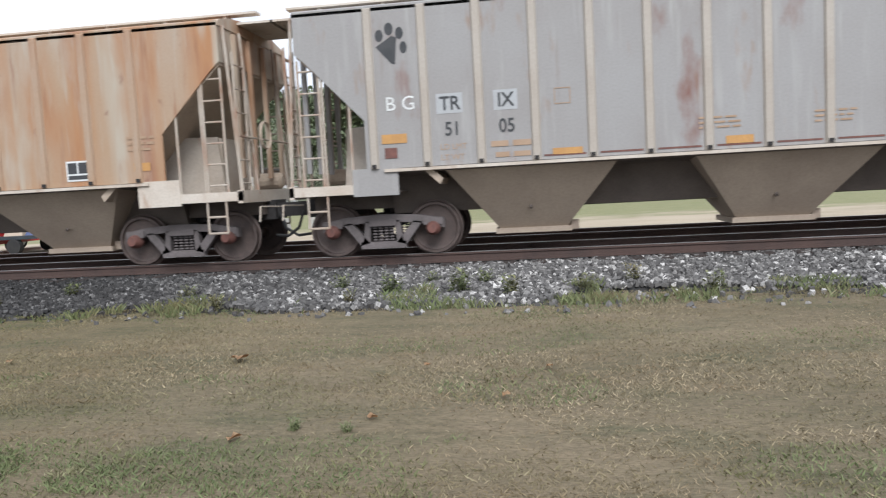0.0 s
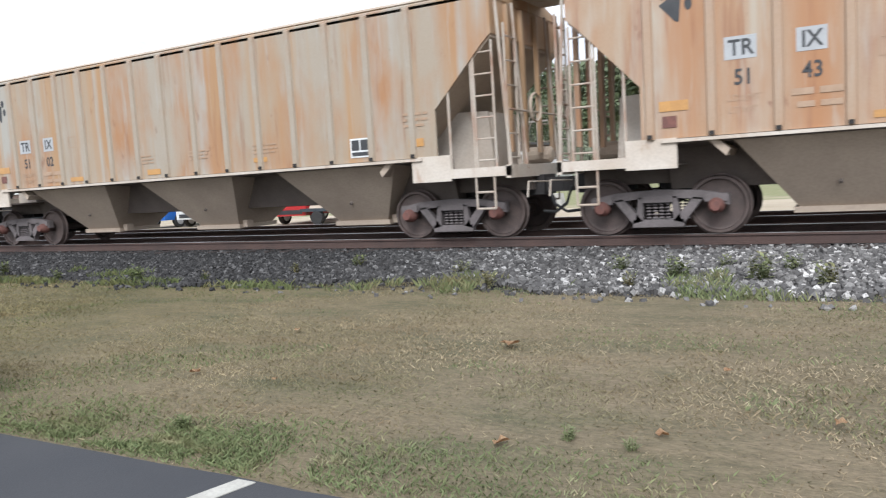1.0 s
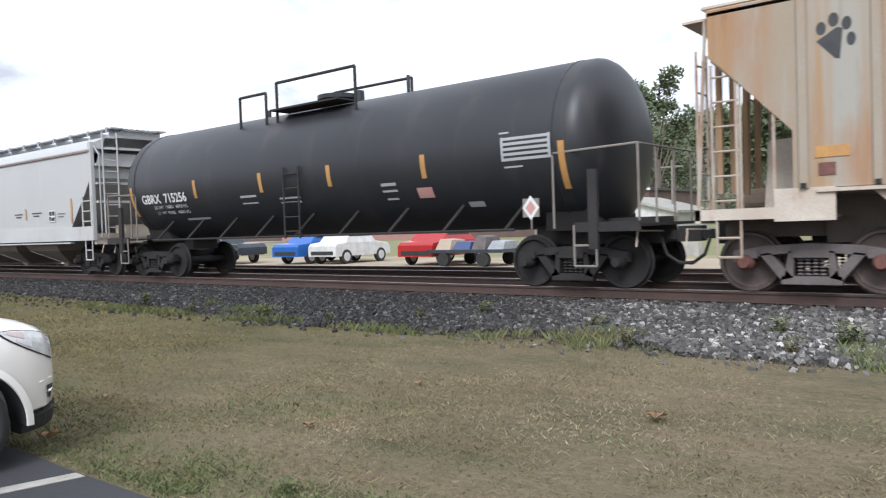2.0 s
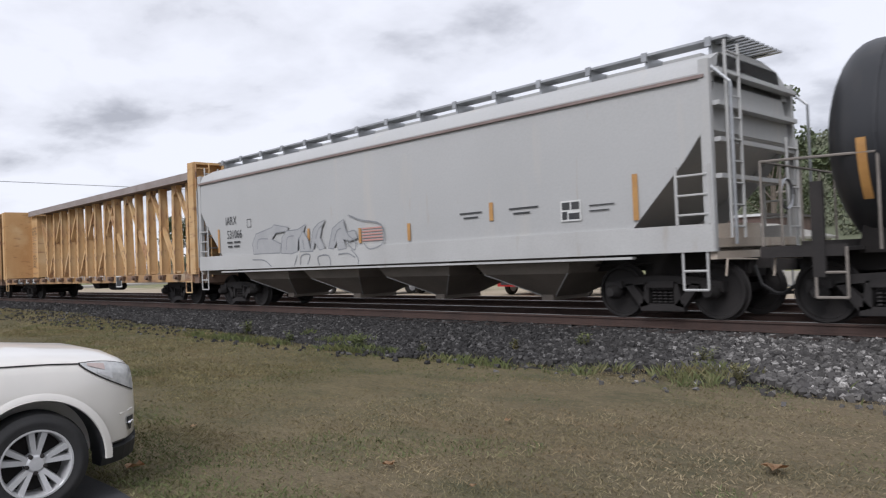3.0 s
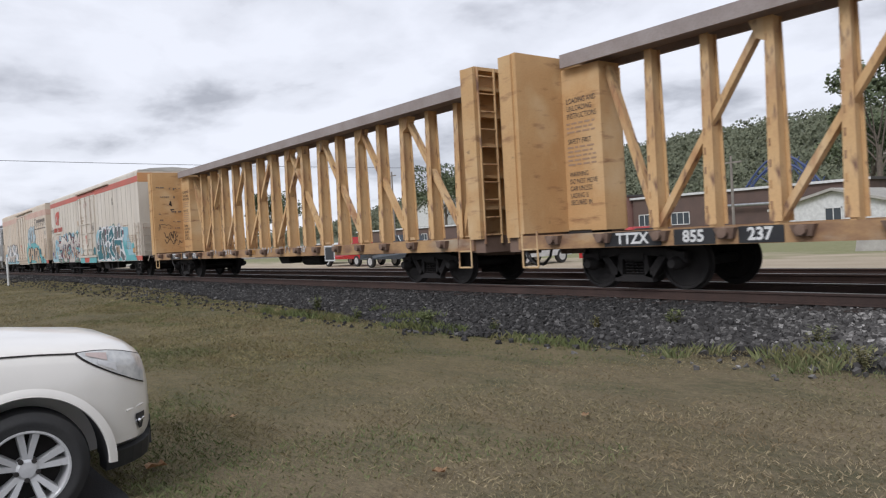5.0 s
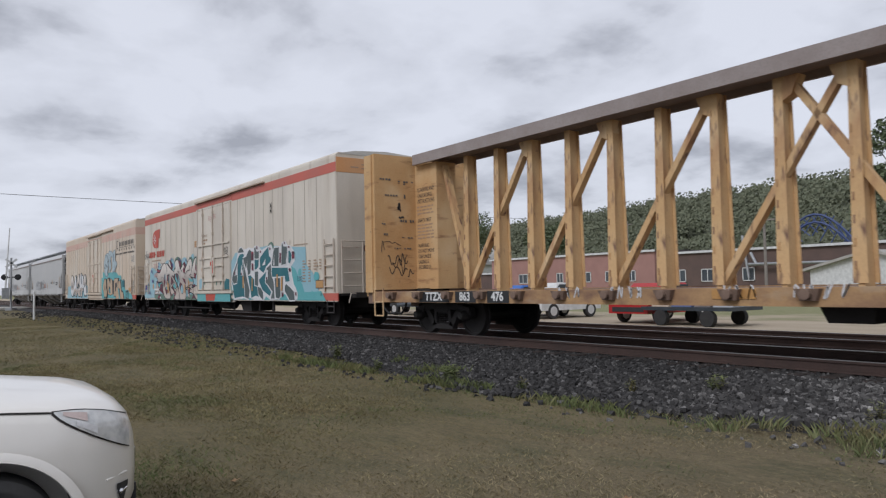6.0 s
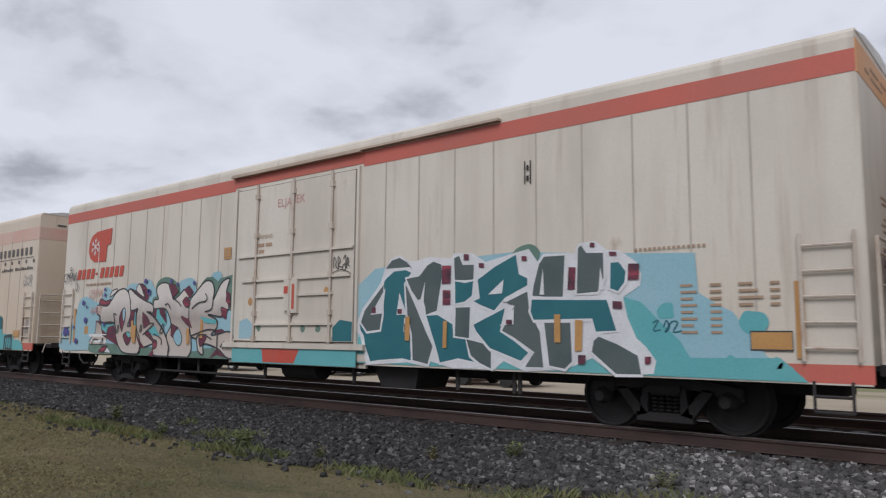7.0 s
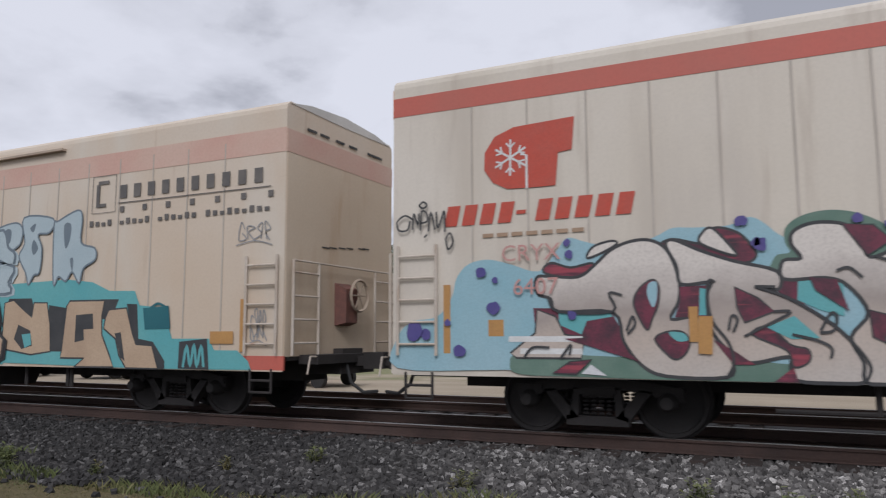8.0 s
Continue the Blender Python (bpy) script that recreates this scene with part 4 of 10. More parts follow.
    # three discharge bays
    for xc in (-3.82, 0.16, 4.14):
        bm = bmesh.new()
        t = 1.42
        top = [(xc - t, -1.52, 1.47), (xc + t, -1.52, 1.47), (xc + t, 1.52, 1.47), (xc - t, 1.52, 1.47)]
        low = [(xc - 0.58, -0.55, 0.36), (xc + 0.58, -0.55, 0.36), (xc + 0.58, 0.55, 0.36), (xc - 0.58, 0.55, 0.36)]
        hull(bm, low, top)
        bay = part("discharge_bay", bm, M_CHUTE, car, "dusty brown sloped discharge bay")
        bm = bmesh.new()
        box(bm, xc - 0.66, xc + 0.66, -0.62, 0.62, 0.28, 0.37)
        box(bm, xc + 0.64, xc + 0.78, -0.5, -0.3, 0.30, 0.46)
        part("outlet_gate", bm, M_CHUTE, bay)
        bm = bmesh.new()
        box(bm, xc - 0.16, xc + 0.10, -0.88, -0.76, 0.74, 0.88)
        rod(bm, (xc - 0.03, -0.93, 0.72), (xc - 0.03, -0.80, 0.84), 0.03)
        part("vibrator_bracket", bm, M_UNDERHAZE, bay)
    bm = bmesh.new()
    sec = [(-0.5, 0.72), (0.5, 0.72), (0.75, 1.38), (1.5, 1.42), (1.5, 1.47), (-1.5, 1.47), (-1.5, 1.42), (-0.75, 1.38)]
    rings(bm, [[(x, y, z) for y, z in sec] for x in (-6.3, -5.4, 5.4, 6.3)])
    part("centre_sill", bm, M_UNDERHAZE, car)
    hose_runs(car, 6.2)
    trucks(car, 6.42)
    # lettering
    y = -Y - 0.003
    for x0, x1, z0, z1 in ((-5.29, -4.86, 2.54 - drop, 2.86 - drop), (-4.36, -3.98, 2.54 - drop, 2.86 - drop)):
        bars("lettering_patch", [(x0, x1, z0, z1)], y, M_PATCH, car, thick=0.002)
    k = y - 0.004
    lettering("lettering", marks[0], 0.31, -5.07, k, 2.69 - drop, M_INK, car, bold=0.006, squeeze=0.9)
    lettering("lettering", marks[1], 0.31, -4.17, k, 2.69 - drop, M_INK, car, bold=0.006, squeeze=0.9)
    lettering("lettering", serial[0], 0.31, -5.04, k, 2.28 - drop, M_INK, car, bold=0.005, squeeze=0.85)
    lettering("lettering", serial[1], 0.31, -4.16, k, 2.28 - drop, M_INK, car, bold=0.005, squeeze=0.85)
    lettering("small_lettering", "LD LMT", 0.13, -5.04, k, 2.0 - drop, M_FADE, car)
    lettering("small_lettering", "LT WT", 0.13, -5.06, k, 1.83 - drop, M_FADE, car)
    bars("small_lettering", [(-4.43, -4.15, 1.96 - drop, 2.05 - drop), (-4.08, -3.79, 1.96 - drop, 2.05 - drop), (-4.36, -4.14, 1.79 - drop, 1.87 - drop), (-4.07, -3.80, 1.79 - drop, 1.87 - drop)], k, M_FADE, car)
    r2 = random.Random(5)
    for x0 in (-1.2, 0.5, 2.3):
        bars("faded_stencil", text_rows(x0, x0 + 0.62, 1.98, 0.03, 3, 0.075, r2), k, M_FADE, car)
    bars("faded_stencil", text_rows(5.0 + 0.85, 6.35, 2.25, 0.045, 3, 0.10, r2), k, M_FADE, car)
    stroke("stencil_frame", [(-3.39, 2.37), (-3.15, 2.37), (-3.15, 2.61), (-3.39, 2.61)], 0.018, k, M_FADE, car, closed=True)
    bars("reflector_strip", [(-3.45, -2.98, 1.57, 1.67)], k, M_CONSP, car, "amber reflector tape")
    bars("reflector_strip", [(-0.80, -0.39, 1.58, 1.70)], k, M_CONSP, car, "amber reflector tape")
    bars("reflector_strip", [(2.3, 2.65, 1.66, 1.75)], k, M_CONSP, car, "amber reflector tape")
    bars("reflector_strip", [(5.95, 6.25, 1.70, 1.84)], k, M_CONSP, car, "amber reflector tape")
    bars("reflector_strip", [(-6.22, -5.80, 1.90, 2.05)], k, M_CONSP, car, "amber reflector tape")
    bars("dark_label", [(-6.18, -5.97, 1.66, 1.83)], k, M_CAP, car)
    bars("data_plate", [(4.68, 5.11, 1.59, 1.94)], k, M_PALE, car, "white-framed data plate")
    bars("data_panel", [(4.71, 4.88, 1.72, 1.91), (4.91, 5.08, 1.72, 1.91), (4.71, 5.08, 1.62, 1.69)], k - 0.004, M_INK, car)
    if big_paw:
        paw_mark(car, -5.96, 3.50, 1.1, -Y - 0.003)
        lettering("lettering", "B G", 0.32, -5.88, k, 2.53, M_PALE, car)
    else:
        paw_mark(car, -5.93, 3.47, 1.0, -Y - 0.003)
    return car


# ---- tank car ----
def tank_car():
    car = thing("tank_car", "glossy black tank car with white markings and a top dome platform", "freight car", "freight cars of the train")
    R, ZC, L = 1.53, 2.56, 6.85
    bm = bmesh.new()
    prof = [(-L - 0.66, 0.05)] + [(-L - 0.66 * math.cos(a), R * math.sin(a)) for a in (math.pi / 2 * k / 9 for k in range(1, 9))]
    prof += [(x, R) for x in (-L, -L * 0.5, 0, L * 0.5, L)] + [(L + 0.66 * math.cos(a), R * math.sin(a)) for a in (math.pi / 2 * k / 9 for k in range(8, 0, -1))] + [(L + 0.66, 0.05)]
    turned(bm, prof, "x", 48, (0, 0, ZC))
    part("tank_shell", bm, M_TANK, car, "black steel tank with domed heads", True)
    for x in (-6.6, 6.6):
        bm = bmesh.new()
        turned(bm, [(x - 0.02, R), (x - 0.015, R + 0.012), (x + 0.015, R + 0.012), (x + 0.02, R)], "x", 40, (0, 0, ZC))
        part("weld_band", bm, M_TANK, car)
    # saddle, stub sills, walkways
    for s in (-1, 1):
        bm = bmesh.new()
        hull(bm, [(s * 6.0, -0.75, 1.0), (s * 7.1, -0.75, 1.0), (s * 7.1, 0.75, 1.0), (s * 6.0, 0.75, 1.0)], [(s * 6.2, -1.05, 1.6), (s * 6.9, -1.05, 1.6), (s * 6.9, 1.05, 1.6), (s * 6.2, 1.05, 1.6)])
        part("saddle", bm, M_UNDER, car)
        bm = bmesh.new()
        a, b = sorted((s * 5.6, s * 8.0))
        box(bm, a, b, -0.4, 0.4, 0.75, 1.2)
        part("stub_sill", bm, M_UNDER, car)
        bm = bmesh.new()
        a, b = sorted((s * 7.0, s * 8.15))
        box(bm, a, b, -1.5, 1.5, 1.05, 1.10)
        box(bm, a, b, -1.55, -1.5, 0.98, 1.14)
        part("end_platform", bm, M_UNDER, car)
        bm = bmesh.new()
        y = -1.5
        p = [(s * 6.6, y, 1.05), (s * 6.6, y, 2.32), (s * 8.12, y, 2.36), (s * 8.12, y, 1.05)]
        for q, r in zip(p, p[1:]):
            rod(bm, q, r, 0.02)
        rod(bm, (s * 8.12, -1.5, 2.36), (s * 8.12, 1.5, 2.36), 0.02)
        rail = part("end_handrail", bm, M_POLE, car)
        for yy in (-0.8, 0.0, 0.8, 1.5):
            bm = bmesh.new()
            rod(bm, (s * 8.12, yy, 1.05), (s * 8.12, yy, 2.36), 0.02)
            part("handrail_post", bm, M_POLE, rail)
        bm = bmesh.new()
        box(bm, s * 7.35 - 0.08, s * 7.35 + 0.08, -1.58, -1.50, 0.7, 2.0)
        part("side_post", bm, M_UNDER, car)
        stirrup(car, s * 7.2 - 0.2, -1.56, M_POLE)
        coupler(car, s * 7.9, s)
        for x, z in ((s * 6.2, 1.42),) if s > 0 else ():
            r = 0.17
            spray("hazard_placard", [(x - r, z), (x, z - r * 1.25), (x + r, z), (x, z + r * 1.25)], -1.59, M_PALE, car, "white and red hazard placard")
            spray("placard_symbol", [(x - r * 0.6, z), (x, z - r * 0.75), (x + r * 0.6, z), (x, z + r * 0.75)], -1.594, M_PINKTXT, car)
            bm = bmesh.new()
            rod(bm, (x, -1.57, 1.05), (x, -1.57, 1.4), 0.015)
            box(bm, x - 0.16, x + 0.16, -1.588, -1.57, z - 0.16, z + 0.16)
            part("placard_holder", bm, M_POLE, car)
    bm = bmesh.new()
    rod(bm, (-5.8, -1.5, 1.05), (5.8, -1.5, 1.05), 0.025)
    for k in range(9):
        x = -5.6 + k * 1.4
        rod(bm, (x, -1.5, 1.05), (x + 0.25, -1.12, 1.55), 0.03)
    part("side_rail", bm, M_UNDER, car)
    # dome platform
    bm = bmesh.new()
    turned(bm, [(4.0, 0.42), (4.22, 0.42), (4.24, 0.5), (4.34, 0.5), (4.36, 0.2)], "z", 20)
    for x in (-0.5, 0.55):
        turned(bm, [(4.05, 0.12), (4.4, 0.12), (4.42, 0.05)], "z", 10, (x, 0.15, 0))
    part("dome", bm, M_TANK, car)
    bm = bmesh.new()
    box(bm, -1.15, 1.15, -1.15, -0.55, 4.00, 4.04)
    box(bm, -1.15, 1.15, 0.55, 1.15, 4.00, 4.04)
    part("dome_walkway", bm, M_UNDER, car)
    for xa, xb, top in ((-2.5, -1.5, 4.50), (-1.1, 1.5, 4.68)):
        for y in (-0.95, 0.95):
            bm = bmesh.new()
            p = [(xa, y, 3.7), (xa, y, top), (xb, y, top), (xb, y, 3.7)]
            for q, r in zip(p, p[1:]):
                rod(bm, q, r, 0.035)
            part("dome_rail", bm, M_UNDER, car)
    bm = bmesh.new()
    rod(bm, (2.2, 0, 4.05), (2.2, 0, 4.5), 0.04)
    rod(bm, (-2.6, 0, 4.05), (-2.6, 0, 4.3), 0.08)
    part("vent_pipe", bm, M_TANK, car)
    ladder(car, -0.25, 0.25, -1.57, 1.0, 2.6, 5, M_UNDER)

    def on_shell(x, z, rows, material, nm, label=""):
        """Marks that follow the shell's curve."""
        bm = bmesh.new()
        for x0, x1, z0, z1 in rows:
            a0, a1 = math.asin((z0 - ZC) / (R + 0.004)), math.asin((z1 - ZC) / (R + 0.004))
            pts = []
            for a in (a0 + (a1 - a0) * k / 8 for k in range(9)):
                pts.append((-(R + 0.006) * math.cos(a), ZC + (R + 0.006) * math.sin(a)))
            for (ya, za), (yb, zb) in zip(pts, pts[1:]):
                bm.faces.new([bm.verts.new(p) for p in ((x0, ya, za), (x1, ya, za), (x1, yb, zb), (x0, yb, zb))])
        part(nm, bm, material, car, label)

    for x in (-6.78, -3.77, -1.15, 1.15, 3.77, 6.78):
        on_shell(x, 0, [(x - 0.06, x + 0.06, 2.09, 2.54) if abs(x) < 5 else (x - 0.06, x + 0.06, 1.72, 2.52)], M_CONSP, "reflector_strip", "amber reflector tape")
    y = -R - 0.012
    for text, size, x, z, bold in (("GBRX  715256", 0.34, -5.24, 2.14, 0.008), ("LD LMT  196000   88900 KG", 0.13, -5.04, 1.92, 0.0), ("LT  WT  90000    40800 KG", 0.13, -5.02, 1.77, 0.0)):
        a = math.asin((z - ZC) / R)
        ob = lettering("lettering", text, size, 0, 0, 0, M_PALE, car, bold=bold)
        ob.data.transform(Matrix.Translation((x, -(R + 0.016) * math.cos(a), z)) @ Matrix.Rotation(-a, 4, "X"))
    on_shell(0, 0, [(5.55, 5.75, 2.74, 2.77)] + [(5.58, 6.58, 2.26 + 0.09 * k, 2.31 + 0.09 * k) for k in range(5)] + [(5.58, 5.63, 2.26, 2.68), (6.53, 6.58, 2.26, 2.68), (5.62, 6.0, 2.14, 2.17)], M_PATCH, "data_panel", "grey consolidated data stencil")
    on_shell(0, 0, [(2.6, 3.0, 2.0, 2.06), (2.6, 3.0, 1.88, 1.92), (2.65, 2.95, 1.72, 1.76), (-2.0, -1.4, 2.0, 2.05), (-2.0, -1.4, 1.85, 1.88), (-0.6, 0.1, 1.9, 1.94), (-0.6, 0.1, 1.8, 1.84), (4.6, 4.95, 1.5, 1.6), (-4.6, -3.6, 1.55, 1.6)], M_PATCH, "small_stencil")
    on_shell(0, 0, [(3.50, 3.88, 1.72, 1.92)], M_PINKTXT, "faded_placard", "faded pink placard")
    trucks(car, 6.65, True)
    return car


# ---- smooth grey covered hopper ----
def smooth_hopper(label, lettered=True):
    car = thing("grain_hopper", label, "freight car", "freight cars of the train")
    H = 8.25

    def prof(z):
        return 1.60 - 0.02 * ((z - 2.6) / 1.3) ** 2

    zs = [1.50, 2.0, 2.5, 3.0, 3.4, 3.76]
    for s in (-1, 1):
        bm = bmesh.new()
        cols = []
        for k in range(25):
            u = -1 + 2 * k / 24
            halves = [H if z >= 2.9 else 6.9 + (z - 1.5) / 1.4 * 1.35 for z in zs]
            skin = [(u * h, s * prof(z), z) for h, z in zip(halves, zs)]
            cols.append(skin + [(x, y - s * 0.03, z) for x, y, z in skin[::-1]])
        rings(bm, cols)
        part("side_sheet", bm, M_IARX, car)
    bm = bmesh.new()
    arc = [(-1.58, 3.70), (-1.60, 3.80), (-1.50, 3.98), (-1.1, 4.18), (-0.5, 4.28), (0.5, 4.28), (1.1, 4.18), (1.5, 3.98), (1.60, 3.80), (1.58, 3.70)]
    rings(bm, [[(x, y, z) for y, z in arc] for x in (-H, H)])
    part("roof", bm, M_IARX, car, smooth=True)
    bm = bmesh.new()
    for s in (-1, 1):
        box(bm, -H, H, s * 1.615 - 0.02, s * 1.615 + 0.02, 3.72, 3.77)
    part("eave_angle", bm, M_EAVE, car, "rust-stained eave angle")
    bm = bmesh.new()
    for y in (-0.72, 0.72):
        box(bm, -8.3, 8.3, y - 0.18, y + 0.18, 4.45, 4.49)
    for k in range(15):
        x = -8.0 + 16.0 * k / 14
        box(bm, x - 0.025, x + 0.025, -0.85, 0.85, 4.22, 4.455)
        box(bm, x - 0.05, x + 0.05, -0.93, -0.89, 4.36, 4.51)
    for s in (-1, 1):
        for q in range(9):
            yy = -0.72 + 0.18 * q
            a, b = sorted((s * 8.0, s * 8.5))
            box(bm, a, b, yy - 0.05, yy + 0.05, 4.42, 4.45)
    part("running_board", bm, M_GALV, car, "grated roof walkway")
    bm = bmesh.new()
    box(bm, -7.6, 7.6, -0.35, 0.35, 4.26, 4.44)
    part("hatch_trough", bm, M_IARX, car)
    for s in (-1, 1):
        bm = bmesh.new()
        a, b = sorted((s * 1.54, s * 1.63))
        box(bm, -8.3, 8.3, a, b, 1.10, 1.52)
        part("side_sill", bm, M_IARXW, car, "broad white side sill")
    bm = bmesh.new()
    for s in (-1, 1):
        a, b = sorted((s * 1.50, s * 1.645))
        box(bm, -6.9, 6.9, a, b, 1.02, 1.06)
    part("sill_flange", bm, M_IARXW, car)
    for s in (-1, 1):
        bm = bmesh.new()
        hull(bm, [(s * 8.2, -1.55, 2.95), (s * 8.2, 1.55, 2.95), (s * 6.0, 1.55, 1.3), (s * 6.0, -1.55, 1.3)], [(s * 8.2, -1.55, 3.02), (s * 8.2, 1.55, 3.02), (s * 5.95, 1.55, 1.38), (s * 5.95, -1.55, 1.38)])
        part("slope_sheet", bm, M_IARX, car)
        bm = bmesh.new()
        a, b = sorted((s * 8.18, s * 8.25))
        hull(bm, [(a, -1.58, 2.95), (b, -1.58, 2.95), (b, 1.58, 2.95), (a, 1.58, 2.95)], [(a, -1.1, 4.18), (b, -1.1, 4.18), (b, 1.1, 4.18), (a, 1.1, 4.18)])
        part("end_sheet", bm, M_IARX, car)
        bm = bmesh.new()
        for z in (2.2, 2.75, 3.3, 3.8):
            box(bm, min(s * 8.25, s * 8.42), max(s * 8.25, s * 8.42), -1.5, 1.5, z, z + 0.07)
        for y in (-1.56, 1.56):
            box(bm, min(s * 8.16, s * 8.32), max(s * 8.16, s * 8.32), y - 0.05, y + 0.05, 1.1, 4.0)
        part("end_frame", bm, M_IARX, car)
        bm = bmesh.new()
        a, b = sorted((s * 6.9, s * 8.3))
        box(bm, a, b, -1.55, 1.55, 1.10, 1.16)
        box(bm, min(s * 8.2, s * 8.3), max(s * 8.2, s * 8.3), -1.55, 1.55, 0.98, 1.3)
        box(bm, min(s * 7.5, s * 8.1), max(s * 7.5, s * 8.1), -0.5, 0.5, 1.16, 1.55)
        part("end_platform", bm, M_WHITE, car)
        bm = bmesh.new()
        box(bm, min(s * 6.4, s * 8.2), max(s * 6.4, s * 8.2), -0.4, 0.4, 0.66, 1.1)
        part("draft_sill", bm, M_UNDER, car)
        a, b = sorted((s * 7.72, s * 8.25))
        ladder(car, a, b, -1.62, 1.52, 2.42, 3, M_IARXW, 0.018)
        ladder(car, a, b, 1.62, 1.52, 2.42, 3, M_IARXW, 0.018)
        end_ladder(car, s * 8.44, -1.3, -0.85, 1.3, 4.3, 9, M_IARXW, 0.018)
        end_ladder(car, s * 8.44, 0.9, 1.35, 1.3, 3.0, 5, M_IARXW, 0.018)
        for y in (-1.5, 1.5):
            bm = bmesh.new()
            rod(bm, (s * 8.6, y, 1.2), (s * 8.6, y, 3.6), 0.025)
            rod(bm, (s * 8.6, y, 3.6), (s * 8.3, y, 3.9), 0.025)
            part("grab_post", bm, M_GALV, car)
        bm = bmesh.new()
        turned(bm, [(s * 8.55, 0.25), (s * 8.58, 0.27), (s * 8.61, 0.25), (s * 8.58, 0.225), (s * 8.55, 0.25)], "x", 16, (0, 0.45, 2.0), cap=False)
        part("brake_wheel", bm, M_GALV, car)
        stirrup(car, s * 8.0 - 0.22, -1.6, M_IARXW, 0.52)
        stirrup(car, s * 8.0 - 0.22, 1.6, M_IARXW)
        coupler(car, s * 8.25, s)
    for xc in (-4.85, -1.79, 1.27, 4.33):
        bm = bmesh.new()
        rings(bm, [[(xc + p * a, q * b, z) for p, q in ((-1, -1), (1, -1), (1, 1), (-1, 1))] for a, b, z in ((0.13, 0.50, 0.33), (1.02, 1.28, 0.80), (1.26, 1.50, 1.15))])
        bay = part("discharge_bay", bm, M_CHUTEG, car, "dusty grey-brown discharge bay")
        for q in (-1, 1):
            bm = bmesh.new()
            rod(bm, (xc + q * 1.02, -1.29, 0.80), (xc + q * 0.13, -0.51, 0.33), 0.014, 4)
            part("bay_flange", bm, M_IARXW, bay)
        bm = bmesh.new()
        box(bm, xc - 0.14, xc + 0.14, -0.6, 0.6, 0.26, 0.37)
        part("outlet_gate", bm, M_CHUTEG, bay)
    bm = bmesh.new()
    box(bm, -6.4, 6.4, -0.35, 0.35, 0.8, 1.1)
    part("centre_sill", bm, M_UNDER, car)
    hose_runs(car, 6.6)
    trucks(car, 7.05, True)
    y = -1.606
    if lettered:
        lettering("lettering", "IARX", 0.34, -6.3, y - 0.008, 2.50, M_INK, car, squeeze=0.85)
        lettering("lettering", "531066", 0.34, -6.12, y - 0.008, 2.10, M_INK, car, squeeze=0.85)
        bars("small_lettering", [(-6.55, -6.25, 1.86, 1.91), (-6.15, -5.8, 1.86, 1.91), (-6.5, -6.25, 1.74, 1.79), (-6.15, -5.85, 1.74, 1.79)], y - 0.008, M_INK, car)
        stroke("stencil_frame", [(-5.38, 2.27), (-5.18, 2.27), (-5.18, 2.49), (-5.38, 2.49)], 0.02, y - 0.006, M_INK, car, closed=True)
    for x, z0, z1 in ((-7.05, 1.6, 2.3), (-2.36, 1.76, 2.06), (-0.26, 1.60, 1.95), (1.45, 1.58, 1.95), (3.85, 1.85, 2.2), (7.0, 1.65, 2.4)):
        bars("reflector_strip", [(x - 0.05, x + 0.05, z0, z1)], y - 0.008, M_CONSP, car, "amber reflector tape")
    bars("data_plate", [(5.5, 5.93, 1.72, 2.08)], y - 0.006, M_PALE, car, "white-framed data plate")
    bars("data_panel", [(5.53, 5.70, 1.92, 2.05), (5.73, 5.90, 1.92, 2.05), (5.53, 5.64, 1.75, 1.89), (5.67, 5.90, 1.75, 1.86)], y - 0.011, M_INK, car)
    bars("small_lettering", [(3.0, 3.6, 2.02, 2.05), (3.1, 3.5, 1.93, 1.96), (4.3, 5.0, 2.02, 2.05), (4.4, 4.8, 1.93, 1.96), (6.1, 6.6, 1.95, 1.97), (6.1, 6.5, 1.86, 1.88)], y - 0.006, M_INK, car)
    # washed-out grey letters over side and sill, and a patch of pink stripes
    art = Artwork(car, -1.632)
    art.fill(M_GREYFILL, [(-5.04, 1.50), (-5.09, 1.80), (-4.89, 2.05), (-4.04, 2.19), (-3.95, 2.25), (-3.24, 2.14), (-3.33, 2.05), (-3.87, 2.03), (-4.07, 1.87), (-3.62, 1.73), (-3.68, 1.49), (-4.49, 1.50)], rounded=False, edge=0.03, ink=M_GREYTAG)
    art.fill(M_GREYFILL, [(-3.64, 1.48), (-3.56, 1.90), (-3.33, 2.05), (-2.82, 2.06), (-2.45, 2.17), (-2.59, 1.94), (-2.80, 1.83), (-2.86, 1.50), (-3.12, 1.45)], rounded=False, edge=0.03, ink=M_GREYTAG)
    art.fill(M_GREYFILL, [(-2.74, 1.49), (-2.76, 1.83), (-2.58, 2.01), (-2.36, 1.79), (-2.27, 1.52), (-2.22, 1.71), (-2.12, 2.02), (-1.89, 2.16), (-1.59, 2.23), (-1.75, 2.05), (-1.84, 1.81), (-1.64, 1.54), (-1.86, 1.50), (-2.07, 1.70), (-2.16, 1.48)], rounded=False, edge=0.03, ink=M_GREYTAG)
    art.fill(M_GREYFILL, [(-1.50, 1.53), (-1.42, 1.71), (-1.30, 2.00), (-1.05, 2.12), (-0.85, 2.19), (-0.75, 1.88), (-0.43, 1.91), (-0.33, 1.73), (-0.64, 1.67), (-0.89, 1.72), (-0.77, 1.50), (-1.10, 1.47), (-1.15, 1.68), (-1.29, 1.51)], rounded=False, edge=0.03, ink=M_GREYTAG)
    art.line([(-0.66, 2.28), (-0.18, 2.13), (0.53, 1.99), (0.59, 1.58), (0.12, 1.45), (-0.10, 1.59)], 0.03, M_GREYTAG)
